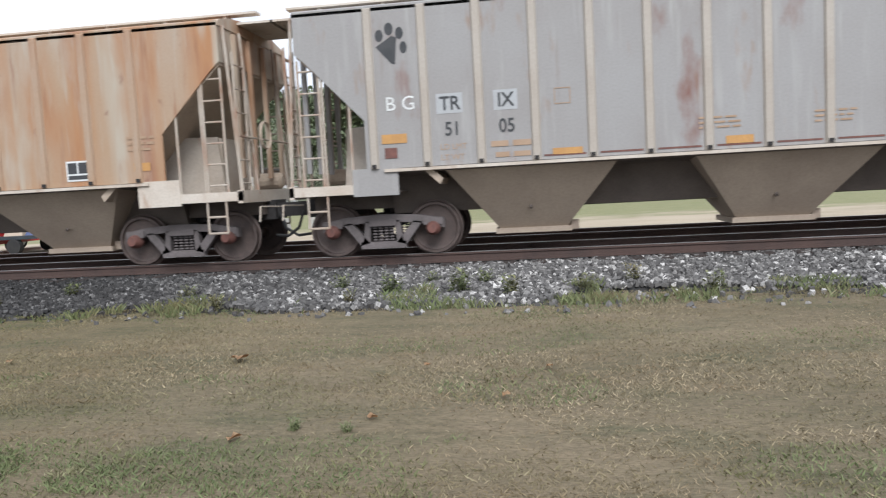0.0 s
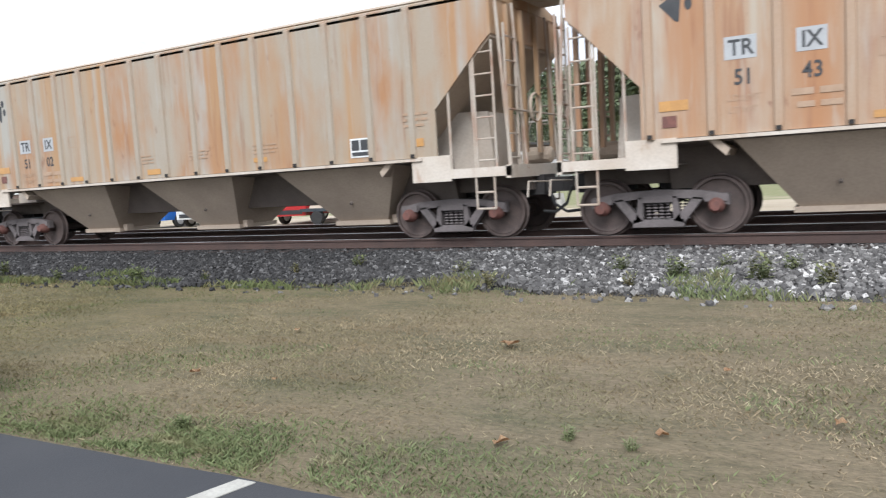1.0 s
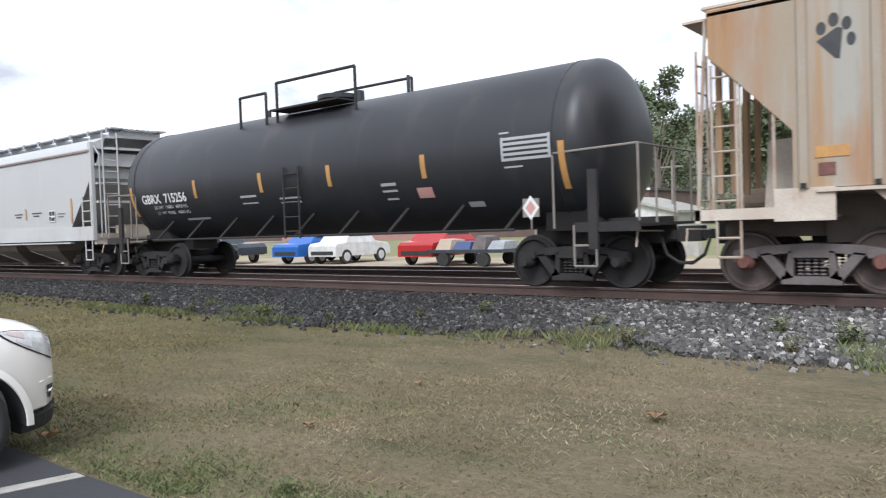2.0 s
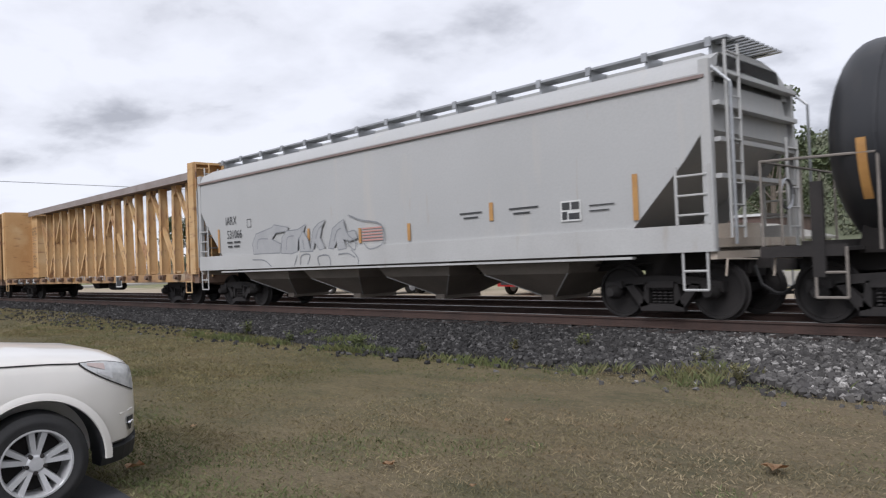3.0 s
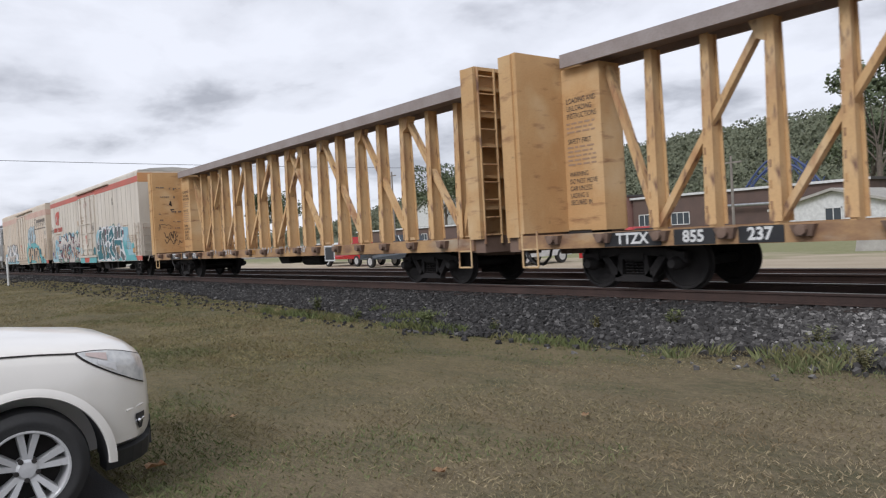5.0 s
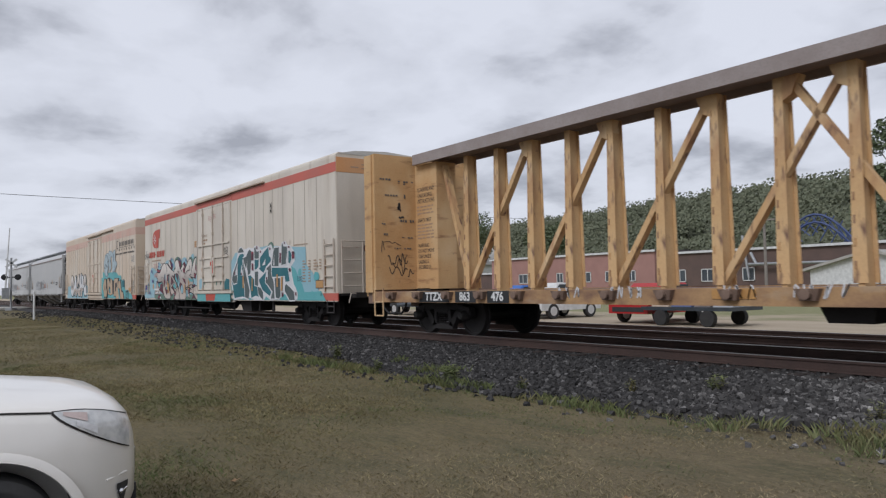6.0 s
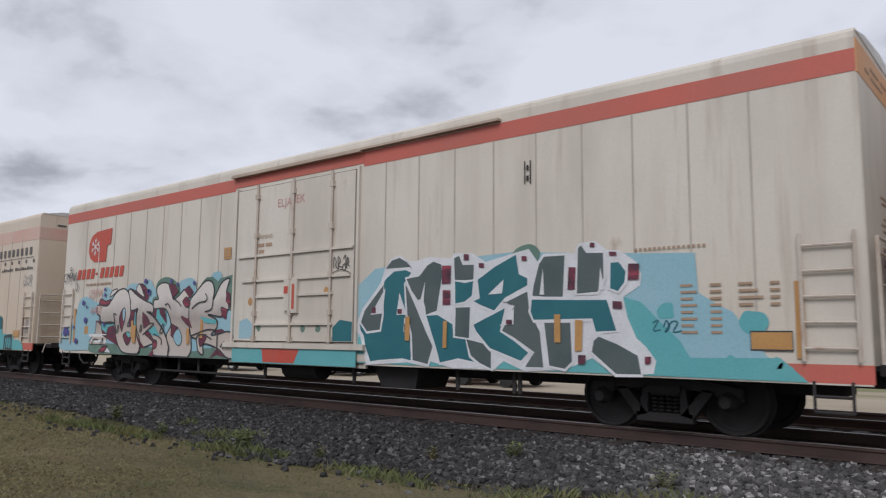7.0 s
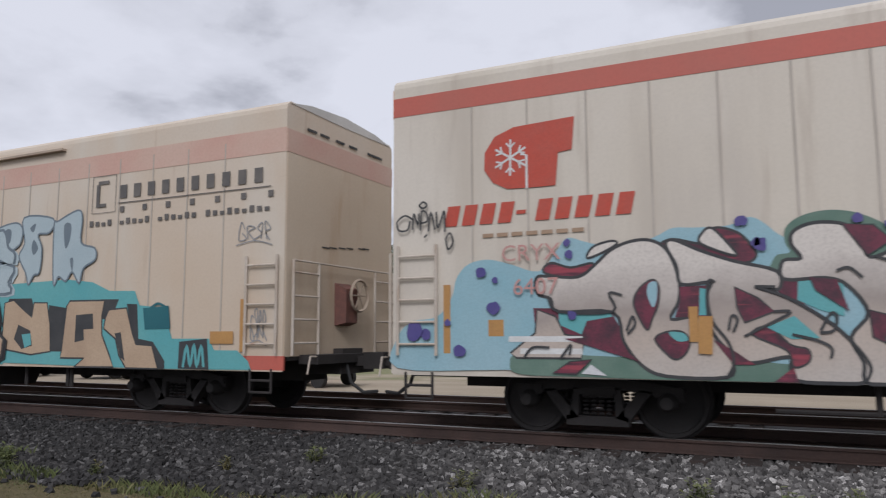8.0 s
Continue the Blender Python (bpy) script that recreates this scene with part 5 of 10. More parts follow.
    art.line([(-0.59, 1.46), (-0.35, 1.27), (-0.34, 1.13)], 0.03, M_GREYTAG)
    art.line([(-4.83, 1.64), (-4.75, 1.89), (-4.26, 1.89)], 0.03, M_GREYTAG)
    art.line([(-3.37, 1.57), (-3.30, 1.87), (-3.00, 1.91)], 0.03, M_GREYTAG)
    art.line([(-2.54, 1.54), (-2.60, 1.78)], 0.03, M_GREYTAG)
    art.line([(-2.02, 1.79), (-1.90, 2.00), (-1.71, 2.11)], 0.03, M_GREYTAG)
    art.line([(-1.25, 1.69), (-1.13, 1.92), (-0.96, 1.99)], 0.03, M_GREYTAG)
    art.line([(-0.86, 2.13), (-0.69, 1.82), (-0.42, 1.65), (-0.47, 1.45), (-0.76, 1.65)], 0.03, M_GREYTAG)
    art.line([(-5.11, 1.35), (-4.50, 1.32), (-4.13, 1.14)], 0.03, M_GREYTAG)
    art.line([(-3.02, 1.13), (-2.87, 1.40)], 0.03, M_GREYTAG)
    art.line([(-2.73, 1.15), (-2.67, 1.39), (-2.30, 1.40), (-2.41, 1.16)], 0.03, M_GREYTAG)
    art.line([(-1.89, 1.12), (-1.94, 1.34), (-1.50, 1.35), (-1.42, 1.10)], 0.03, M_GREYTAG)
    art.line([(-1.10, 1.37), (-0.72, 1.38), (-0.45, 1.28)], 0.03, M_GREYTAG)
    bars("graffiti_stripes", [(-0.18, 0.56, 1.64 + 0.068 * k, 1.672 + 0.068 * k) for k in range(5)], y - 0.008, M_PINKTXT, car, "pink striped patch of graffiti")
    return car


# sprayed artwork on the refrigerator cars
class Artwork:
    """Sprayed paint on a side that faces -y, each coat a hair above the one before."""

    def __init__(self, car, y):
        self.car, self.y, self.coats = car, y, 0

    def fill(self, paint, pts, rounded=True, edge=0.0, ink=None):
        self.coats += 1
        loop = [(x, max(z, 0.768)) for x, z in (smooth_loop(pts, 4) if rounded else pts)]
        level = self.y - 0.0005 * self.coats
        spray("graffiti_fill", loop, level, paint, self.car)
        if edge:
            stroke("graffiti_outline", loop, edge, level - 0.00025, ink or M_INK, self.car, closed=True)

    def line(self, pts, width, paint=None):
        self.coats += 1
        stroke("graffiti_line", smooth_line(pts), width, self.y - 0.0005 * self.coats, paint or M_INK, self.car)


def teal_piece(car, y):
    art = Artwork(car, y)
    art.fill(M_GWHITE, [(1.87, 1.35), (1.9, 1.57), (2.45, 2.21), (2.54, 2.45), (2.76, 2.64), (3.09, 2.54), (3.26, 2.53), (3.57, 2.58), (4.01, 2.53), (4.09, 2.61), (4.45, 2.59), (4.71, 2.43), (5.28, 2.54), (5.51, 2.58), (5.67, 2.37), (5.76, 2.49), (6.32, 2.47), (6.34, 2.6), (6.61, 2.62), (6.79, 2.48), (6.98, 2.46), (7.22, 2.29), (7.29, 2.12), (7.27, 1.97), (7.02, 1.82), (7.08, 1.54), (7.2, 1.27), (7.33, 1.16), (7.47, 0.98), (7.43, 0.81), (7.14, 0.78), (6.83, 0.8), (6.54, 0.99), (6.27, 0.88), (6.03, 0.81), (5.82, 0.8), (5.44, 0.77), (5.05, 0.91), (4.86, 0.73), (4.47, 0.78), (4.07, 0.77), (3.6, 0.87), (2.98, 0.83), (2.12, 0.73), (1.96, 1.27)], rounded=False)
    art.fill(M_TEAL, grown([(1.96, 1.38), (1.93, 1.51), (2.03, 1.72), (2.45, 2.13), (2.57, 2.26), (2.76, 2.38), (3.03, 2.39), (3.16, 2.33), (2.99, 2.16), (3.22, 1.85), (3.5, 1.35), (3.66, 1.09), (3.54, 0.81), (2.98, 0.9), (2.44, 0.86), (2.22, 0.83), (2.09, 1.09), (2.05, 1.27)], 0.02), rounded=False, edge=0.045, ink=M_GWHITE)
    art.fill(M_SLATE, grown([(2.57, 2.42), (2.7, 2.57), (2.88, 2.61), (3.06, 2.52), (3.14, 2.42)], 0.02), rounded=False, edge=0.045, ink=M_GWHITE)
    art.fill(M_SLATE, grown([(3.02, 2.14), (3.22, 1.85), (3.5, 1.35), (3.65, 1.11), (3.54, 0.82), (3.21, 0.88), (3.19, 1.3), (3.08, 1.63)], 0.02), rounded=False, edge=0.045, ink=M_GWHITE)
    art.fill(M_SLATE, grown([(1.97, 1.51), (2.06, 1.72), (2.51, 2.16), (2.49, 1.64), (2.44, 1.38), (2.13, 1.35)], 0.02), rounded=False, edge=0.045, ink=M_GWHITE)
    art.fill(M_SLATE, grown([(3.05, 2.24), (3.34, 2.27), (3.51, 2.44), (3.65, 2.5), (3.82, 2.44), (3.84, 2.25), (3.73, 1.69), (3.5, 1.62), (3.48, 1.74), (3.42, 1.9), (3.31, 1.87), (3.17, 2.03)], 0.02), rounded=False, edge=0.045, ink=M_GWHITE)
    art.fill(M_TEAL, grown([(3.5, 1.6), (3.75, 1.62), (4.06, 1.47), (4.08, 1.28), (4.29, 1.26), (4.73, 1.17), (4.82, 1.04), (4.83, 0.78), (4.57, 0.87), (4.18, 0.93), (3.81, 0.85), (3.74, 1.04)], 0.02), rounded=False, edge=0.045, ink=M_GWHITE)
    art.fill(M_SLATE, grown([(4.34, 1.24), (4.73, 1.16), (4.82, 1.04), (4.82, 0.79), (4.6, 0.87), (4.43, 0.98)], 0.02), rounded=False, edge=0.045, ink=M_GWHITE)
    art.fill(M_SLATE, grown([(4.08, 2.52), (4.19, 2.56), (4.26, 2.41), (4.49, 2.4), (4.48, 2.17), (4.31, 2.13), (4.1, 2.16)], 0.02), rounded=False, edge=0.045, ink=M_GWHITE)
    art.fill(M_TEAL, grown([(4.1, 2.15), (4.31, 2.12), (4.48, 2.14), (4.45, 1.91), (4.3, 1.82), (4.11, 1.8)], 0.02), rounded=False, edge=0.045, ink=M_GWHITE)
    art.fill(M_SLATE, grown([(4.12, 1.73), (4.42, 1.73), (4.4, 1.25), (4.11, 1.28)], 0.02), rounded=False, edge=0.045, ink=M_GWHITE)
    art.fill(M_TEAL, grown([(4.56, 2.16), (4.9, 2.35), (5.28, 2.51), (5.34, 2.21), (5.49, 2.14), (5.48, 2.03), (5.08, 1.86), (4.88, 1.67), (4.62, 1.76), (4.48, 1.82), (4.6, 1.86)], 0.02), rounded=False, edge=0.045, ink=M_GWHITE)
    art.fill(M_SLATE, grown([(5.07, 1.8), (5.48, 1.95), (5.52, 1.66), (5.7, 1.35), (5.76, 0.84), (5.44, 0.83), (5.6, 1.05), (5.28, 1.24), (5.01, 1.35), (5.25, 1.75)], 0.02), rounded=False, edge=0.045, ink=M_GWHITE)
    art.fill(M_TEAL, grown([(4.49, 1.47), (5.07, 1.71), (4.99, 1.35), (5.24, 1.22), (5.5, 1.05), (5.36, 0.92), (4.8, 1.1), (4.54, 1.35)], 0.02), rounded=False, edge=0.045, ink=M_GWHITE)
    art.fill(M_SLATE, grown([(5.69, 2.34), (5.78, 2.45), (6.13, 2.44), (6.09, 1.83), (5.58, 1.87), (5.59, 2.02)], 0.02), rounded=False, edge=0.045, ink=M_GWHITE)
    art.fill(M_TEAL, grown([(5.57, 1.83), (6.31, 1.8), (6.78, 1.79), (6.92, 1.37), (6.61, 1.35), (6.56, 1.53), (5.6, 1.52), (5.54, 1.65)], 0.02), rounded=False, edge=0.045, ink=M_GWHITE)
    art.fill(M_SLATE, grown([(5.77, 1.48), (6.21, 1.48), (6.23, 0.94), (6.11, 0.83), (5.85, 0.87)], 0.02), rounded=False, edge=0.045, ink=M_GWHITE)
    art.fill(M_SLATE, grown([(6.34, 2.53), (6.4, 2.57), (6.47, 2.46), (6.74, 2.44), (6.74, 2.09), (6.64, 1.9), (6.31, 1.89)], 0.02), rounded=False, edge=0.045, ink=M_GWHITE)
    art.fill(M_TEAL, grown([(6.84, 2.29), (6.97, 2.3), (7.07, 2.17), (7.05, 2.02), (6.95, 1.9), (6.83, 1.95)], 0.02), rounded=False, edge=0.045, ink=M_GWHITE)
    art.fill(M_SLATE, grown([(6.57, 1.23), (6.65, 1.29), (6.92, 1.19), (7.22, 1.04), (7.26, 0.79), (6.9, 0.78), (6.54, 1.07)], 0.02), rounded=False, edge=0.045, ink=M_GWHITE)
    art.fill(M_GWHITE, [(2.22, 1.64), (2.57, 2.1), (2.51, 1.66)], rounded=False)
    art.fill(M_GWHITE, [(2.84, 1.63), (2.9, 2.01), (3.08, 1.63)], rounded=False)
    art.fill(M_GWHITE, [(3.01, 1.35), (3.02, 1.58), (3.13, 1.55), (3.19, 1.3)], rounded=False)
    art.fill(M_GWHITE, [(4.77, 1.92), (5.06, 2.14), (5.03, 1.93)], rounded=False)
    art.fill(M_GWHITE, [(5.7, 1.89), (5.76, 2.28), (5.78, 1.89)], rounded=False)
    art.fill(M_GWHITE, [(6.66, 1.93), (6.69, 2.24), (6.75, 1.93)], rounded=False)
    art.fill(M_GWHITE, [(4.99, 1.44), (5.25, 1.7), (5.24, 1.46)], rounded=False)
    art.fill(M_GWHITE, [(3.39, 1.9), (3.48, 2.17), (3.45, 1.84)], rounded=False)
    art.fill(M_MAROON, [(3.84, 2.12), (4.02, 2.12), (4.03, 2.41), (3.84, 2.42)], rounded=False)
    art.fill(M_MAROON, [(3.86, 1.78), (4.02, 1.78), (4.02, 2.01), (3.86, 2.02)], rounded=False)
    art.fill(M_MAROON, [(4.29, 2.48), (4.39, 2.48), (4.39, 2.57), (4.29, 2.58)], rounded=False)
    art.fill(M_MAROON, [(4.59, 2.35), (4.69, 2.34), (4.69, 2.41), (4.59, 2.42)], rounded=False)
    art.fill(M_MAROON, [(5.39, 2.41), (5.48, 2.4), (5.48, 2.47), (5.39, 2.48)], rounded=False)
    art.fill(M_MAROON, [(6.17, 1.95), (6.29, 1.95), (6.31, 2.26), (6.19, 2.27)], rounded=False)
    art.fill(M_MAROON, [(6.53, 2.54), (6.61, 2.53), (6.61, 2.59), (6.54, 2.6)], rounded=False)
    art.fill(M_MAROON, [(6.83, 2.4), (6.94, 2.39), (6.94, 2.44), (6.83, 2.45)], rounded=False)
    art.fill(M_MAROON, [(7.1, 2.05), (7.26, 2.05), (7.27, 2.26), (7.11, 2.27)], rounded=False)
    art.fill(M_MAROON, [(6.87, 1.67), (7.01, 1.66), (7.01, 1.76), (6.87, 1.77)], rounded=False)
    art.fill(M_MAROON, [(7.32, 0.93), (7.4, 0.94), (7.41, 1.03), (7.32, 1.03)], rounded=False)
    art.fill(M_MAROON, [(2.25, 1.67), (2.35, 1.67), (2.35, 1.77), (2.26, 1.77)], rounded=False)
    art.fill(M_MAROON, [(2.87, 1.65), (2.97, 1.65), (2.97, 1.73), (2.87, 1.73)], rounded=False)
    art.fill(M_MAROON, [(3.03, 1.35), (3.11, 1.35), (3.12, 1.48), (3.03, 1.48)], rounded=False)
    art.fill(M_MAROON, [(6.33, 0.9), (6.44, 0.91), (6.45, 1.03), (6.33, 1.03)], rounded=False)
    art.fill(M_MAROON, [(5.11, 1.46), (5.22, 1.46), (5.22, 1.53), (5.11, 1.53)], rounded=False)
    art.fill(M_CONSP, [(3.87, 1.09), (3.95, 1.09), (3.96, 1.52), (3.88, 1.52)], rounded=False)
    art.fill(M_CONSP, [(6.28, 1.08), (6.39, 1.09), (6.41, 1.51), (6.29, 1.52)], rounded=False)


def silver_piece(car, y):
    art = Artwork(car, y)
    # sky blue cloud and bottle green foot behind the letters
    art.fill(M_SKY, [(-9.87, 0.85), (-9.86, 1.27), (-9.64, 1.47), (-9.27, 1.53), (-9.05, 1.78), (-8.98, 2.03), (-8.81, 2.21), (-8.53, 2.26), (-8.23, 2.19), (-7.84, 2.08), (-7.61, 2.32), (-7.46, 2.48), (-7.21, 2.41), (-6.80, 2.31), (-6.40, 2.43), (-6.20, 2.52), (-5.95, 2.51), (-5.58, 2.51), (-5.34, 2.59), (-5.11, 2.41), (-4.96, 2.15), (-5.02, 0.99), (-5.59, 0.91), (-8.27, 0.85)])
    art.fill(M_SKY, [(-5.23, 1.16), (-5.38, 2.09), (-4.77, 2.34), (-4.13, 2.31), (-3.98, 2.48), (-3.58, 2.55), (-3.33, 2.45), (-3.26, 2.23), (-2.79, 2.50), (-2.64, 2.62), (-2.35, 2.58), (-2.21, 1.98), (-1.70, 1.80), (-1.64, 1.29), (-2.02, 1.17), (-3.40, 0.83)])
    art.fill(M_GREEN, [(-8.24, 0.95), (-8.15, 1.06), (-7.82, 1.06), (-6.64, 1.02), (-5.70, 1.04), (-5.02, 0.96), (-4.25, 1.00), (-4.26, 0.77), (-5.72, 0.76), (-7.18, 0.78), (-8.12, 0.80)])
    art.fill(M_GREEN, [(-4.45, 0.99), (-3.40, 0.90), (-2.79, 0.99), (-2.21, 0.92), (-1.50, 0.80), (-1.53, 0.68), (-2.79, 0.72), (-4.37, 0.74)])
    art.fill(M_GREEN, [(-5.11, 1.88), (-5.12, 2.13), (-4.97, 2.17), (-5.01, 2.28), (-5.00, 2.44), (-4.85, 2.56), (-4.60, 2.61), (-4.33, 2.57), (-4.08, 2.44), (-3.94, 2.28), (-4.11, 1.99)])
    art.fill(M_GREEN, [(-3.20, 2.23), (-3.08, 2.42), (-2.90, 2.53), (-2.67, 2.53), (-2.46, 2.42), (-2.40, 2.48), (-1.90, 2.55), (-1.89, 2.21), (-1.94, 1.77), (-2.06, 1.80), (-2.11, 2.18), (-2.54, 1.99)], rounded=False)
    # silver letters with ink outlines
    art.fill(M_MAROON, [(-7.78, 2.07), (-7.68, 2.18), (-7.43, 2.11), (-7.15, 2.15), (-7.19, 2.00), (-7.51, 1.99)], edge=0.030)
    art.fill(M_MAROON, [(-6.29, 2.30), (-6.20, 2.39), (-5.86, 2.32), (-5.75, 2.49), (-5.52, 2.44), (-5.38, 2.31), (-5.31, 2.14), (-5.54, 2.08)], edge=0.030)
    art.fill(M_MAROON, [(-7.92, 1.62), (-6.96, 1.59), (-6.77, 1.24), (-6.60, 0.97), (-7.24, 1.16), (-7.89, 1.29)], rounded=False)
    art.fill(M_AQUA, [(-7.59, 1.56), (-6.96, 1.57), (-6.93, 1.50), (-7.24, 1.45), (-7.31, 1.29), (-7.59, 1.41)], rounded=False)
    art.fill(M_SILVER, [(-7.87, 1.60), (-7.90, 1.31), (-8.23, 1.06), (-8.15, 1.00), (-7.32, 1.00), (-7.27, 1.25), (-7.52, 1.29), (-7.63, 1.51)], rounded=False, edge=0.025)
    art.fill(M_SILVER, [(-7.87, 2.00), (-7.69, 2.01), (-7.33, 1.99), (-7.11, 2.14), (-6.94, 2.29), (-6.73, 2.38), (-6.50, 2.40), (-6.32, 2.32), (-6.21, 2.15), (-6.14, 1.88), (-6.16, 1.66), (-6.25, 1.46), (-5.96, 1.49), (-5.76, 1.37), (-5.63, 1.17), (-5.60, 0.98), (-5.67, 0.81), (-6.33, 0.81), (-6.61, 0.94), (-6.80, 1.20), (-6.92, 1.55), (-7.59, 1.57), (-7.69, 1.73), (-7.86, 1.80)], edge=0.040)
    art.fill(M_SILVER, [(-7.22, 2.22), (-7.14, 2.35), (-6.92, 2.41), (-6.85, 2.37), (-7.06, 2.26)], edge=0.030)
    art.fill(M_MAROON, [(-6.14, 1.83), (-5.80, 1.84), (-5.80, 1.49), (-6.21, 1.48), (-6.14, 1.66)], rounded=False)
    art.fill(M_AQUA, [(-5.92, 1.81), (-5.82, 1.79), (-5.80, 1.50), (-5.94, 1.50)], rounded=False)
    art.fill(M_MAROON, [(-5.11, 1.91), (-4.85, 1.90), (-4.85, 1.56), (-5.11, 1.75)], rounded=False)
    art.fill(M_SILVER, [(-6.28, 2.32), (-6.19, 2.38), (-5.90, 2.24), (-5.54, 2.10), (-5.11, 1.97), (-5.10, 1.77), (-5.32, 1.80), (-5.04, 1.69), (-4.77, 1.52), (-4.56, 1.35), (-4.37, 1.13), (-4.27, 0.94), (-4.31, 0.80), (-4.54, 0.76), (-4.97, 0.79), (-5.02, 0.93), (-5.04, 1.04), (-5.41, 0.97), (-5.60, 1.06), (-5.80, 1.30), (-5.84, 1.52), (-5.84, 1.75), (-5.81, 1.87), (-6.12, 1.86), (-6.17, 2.08)], edge=0.040)
    art.fill(M_SILVER, [(-5.89, 2.32), (-5.86, 2.45), (-5.76, 2.49), (-5.60, 2.31), (-5.52, 2.16)], edge=0.030)
    art.fill(M_AQUA, [(-4.90, 1.89), (-4.47, 1.90), (-4.48, 1.47), (-4.71, 1.54), (-4.92, 1.65)], rounded=False)
    art.fill(M_SILVER, [(-5.04, 1.88), (-5.04, 2.08), (-4.86, 2.10), (-4.95, 2.26), (-4.92, 2.40), (-4.71, 2.48), (-4.42, 2.44), (-4.28, 2.27), (-4.21, 2.08), (-3.96, 2.17), (-3.74, 2.29), (-3.56, 2.10), (-3.71, 1.99), (-3.52, 1.90), (-3.54, 1.62), (-3.84, 1.68), (-3.68, 1.55), (-3.46, 1.41), (-3.40, 1.12), (-3.40, 0.90), (-3.62, 0.74), (-4.28, 0.75), (-4.33, 0.99), (-4.43, 1.25), (-4.26, 1.50), (-4.43, 1.79), (-4.64, 1.88)], edge=0.040)
    art.fill(M_MAROON, [(-2.52, 1.37), (-2.25, 1.40), (-1.88, 1.25), (-1.50, 0.79), (-1.93, 0.74), (-2.40, 0.85), (-2.67, 0.76), (-2.42, 0.97)], rounded=False)
    art.fill(M_SILVER, [(-3.52, 2.01), (-3.31, 2.19), (-3.10, 2.35), (-2.90, 2.45), (-2.69, 2.42), (-2.58, 2.24), (-2.61, 2.02), (-2.32, 2.38), (-2.03, 2.46), (-2.13, 2.18), (-2.02, 1.81), (-2.30, 1.85), (-2.28, 1.66), (-2.79, 1.71), (-2.45, 1.59), (-2.44, 1.42), (-2.64, 1.27), (-2.40, 1.28), (-1.93, 1.33), (-1.70, 1.00), (-1.66, 0.81), (-2.02, 0.79), (-2.35, 0.97), (-2.89, 1.07), (-2.91, 0.84), (-3.11, 0.92), (-3.20, 1.17), (-3.41, 1.24), (-3.52, 1.62)], edge=0.040)
    # dark red, aqua and pale blue counters
    art.fill(M_MAROON, [(-6.67, 1.63), (-6.62, 1.80), (-6.51, 1.90), (-6.42, 1.92), (-6.37, 1.82), (-6.39, 1.63), (-6.46, 1.47), (-6.53, 1.34)], edge=0.022)
    art.fill(M_SKY, [(-6.49, 1.88), (-6.40, 1.89), (-6.40, 1.71), (-6.45, 1.60), (-6.51, 1.75)])
    art.fill(M_MAROON, [(-6.44, 1.24), (-6.28, 1.32), (-6.12, 1.31), (-6.05, 1.20), (-6.10, 1.07), (-6.21, 1.00), (-6.32, 1.07)], edge=0.022)
    art.fill(M_AQUA, [(-6.28, 1.31), (-6.12, 1.30), (-6.07, 1.22), (-6.19, 1.21)])
    art.fill(M_MAROON, [(-5.55, 1.81), (-5.31, 1.68), (-5.15, 1.53), (-5.46, 1.41), (-5.53, 1.58)], rounded=False, edge=0.022)
    art.fill(M_MAROON, [(-5.39, 1.28), (-5.22, 1.37), (-5.01, 1.17), (-4.84, 1.12), (-4.84, 0.99), (-4.99, 0.93), (-5.05, 1.11)], edge=0.022)
    art.fill(M_AQUA, [(-5.24, 1.36), (-4.96, 1.48), (-4.83, 1.35), (-4.72, 1.24), (-5.00, 1.23)], rounded=False)
    art.fill(M_MAROON, [(-5.19, 0.74), (-4.99, 0.93), (-4.95, 0.75)], rounded=False)
    art.fill(M_MAROON, [(-5.80, 1.23), (-5.58, 1.10), (-5.37, 0.95), (-5.59, 0.95)], rounded=False)
    art.fill(M_MAROON, [(-7.68, 0.82), (-7.46, 0.96), (-7.19, 0.99), (-7.38, 0.81)], rounded=False, edge=0.020)
    art.fill(M_GWHITE, [(-7.20, 0.93), (-7.01, 0.80), (-7.32, 0.82)], rounded=False)
    art.fill(M_MAROON, [(-7.52, 1.24), (-7.24, 1.25), (-6.86, 1.16), (-6.62, 0.97)], rounded=False)
    art.fill(M_MAROON, [(-4.45, 2.45), (-4.16, 2.42), (-4.00, 2.25), (-4.23, 2.10)], rounded=False, edge=0.020)
    art.fill(M_MAROON, [(-4.25, 1.53), (-3.93, 1.43), (-4.04, 1.15), (-4.23, 1.25)], rounded=False, edge=0.020)
    art.fill(M_SKY, [(-4.12, 1.24), (-3.93, 1.40), (-3.77, 1.21), (-3.83, 1.04), (-3.99, 1.06)], edge=0.020)
    art.fill(M_MAROON, [(-3.80, 2.01), (-3.64, 2.12), (-3.49, 1.97), (-3.63, 1.88)], edge=0.020)
    art.fill(M_MAROON, [(-3.77, 2.28), (-3.57, 2.38), (-3.37, 2.23), (-3.52, 2.09)], rounded=False)
    art.fill(M_MAROON, [(-3.86, 1.69), (-3.50, 1.62), (-3.37, 1.41), (-3.60, 1.49)], rounded=False)
    art.fill(M_MAROON, [(-3.07, 1.24), (-2.79, 1.27), (-2.89, 1.09), (-3.03, 1.02)], edge=0.020)
    art.fill(M_MAROON, [(-2.11, 2.20), (-1.98, 2.15), (-1.94, 1.84), (-2.13, 1.98)], rounded=False)
    art.fill(M_MAROON, [(-2.26, 1.85), (-2.06, 1.81), (-2.10, 1.60), (-2.27, 1.66)], rounded=False)
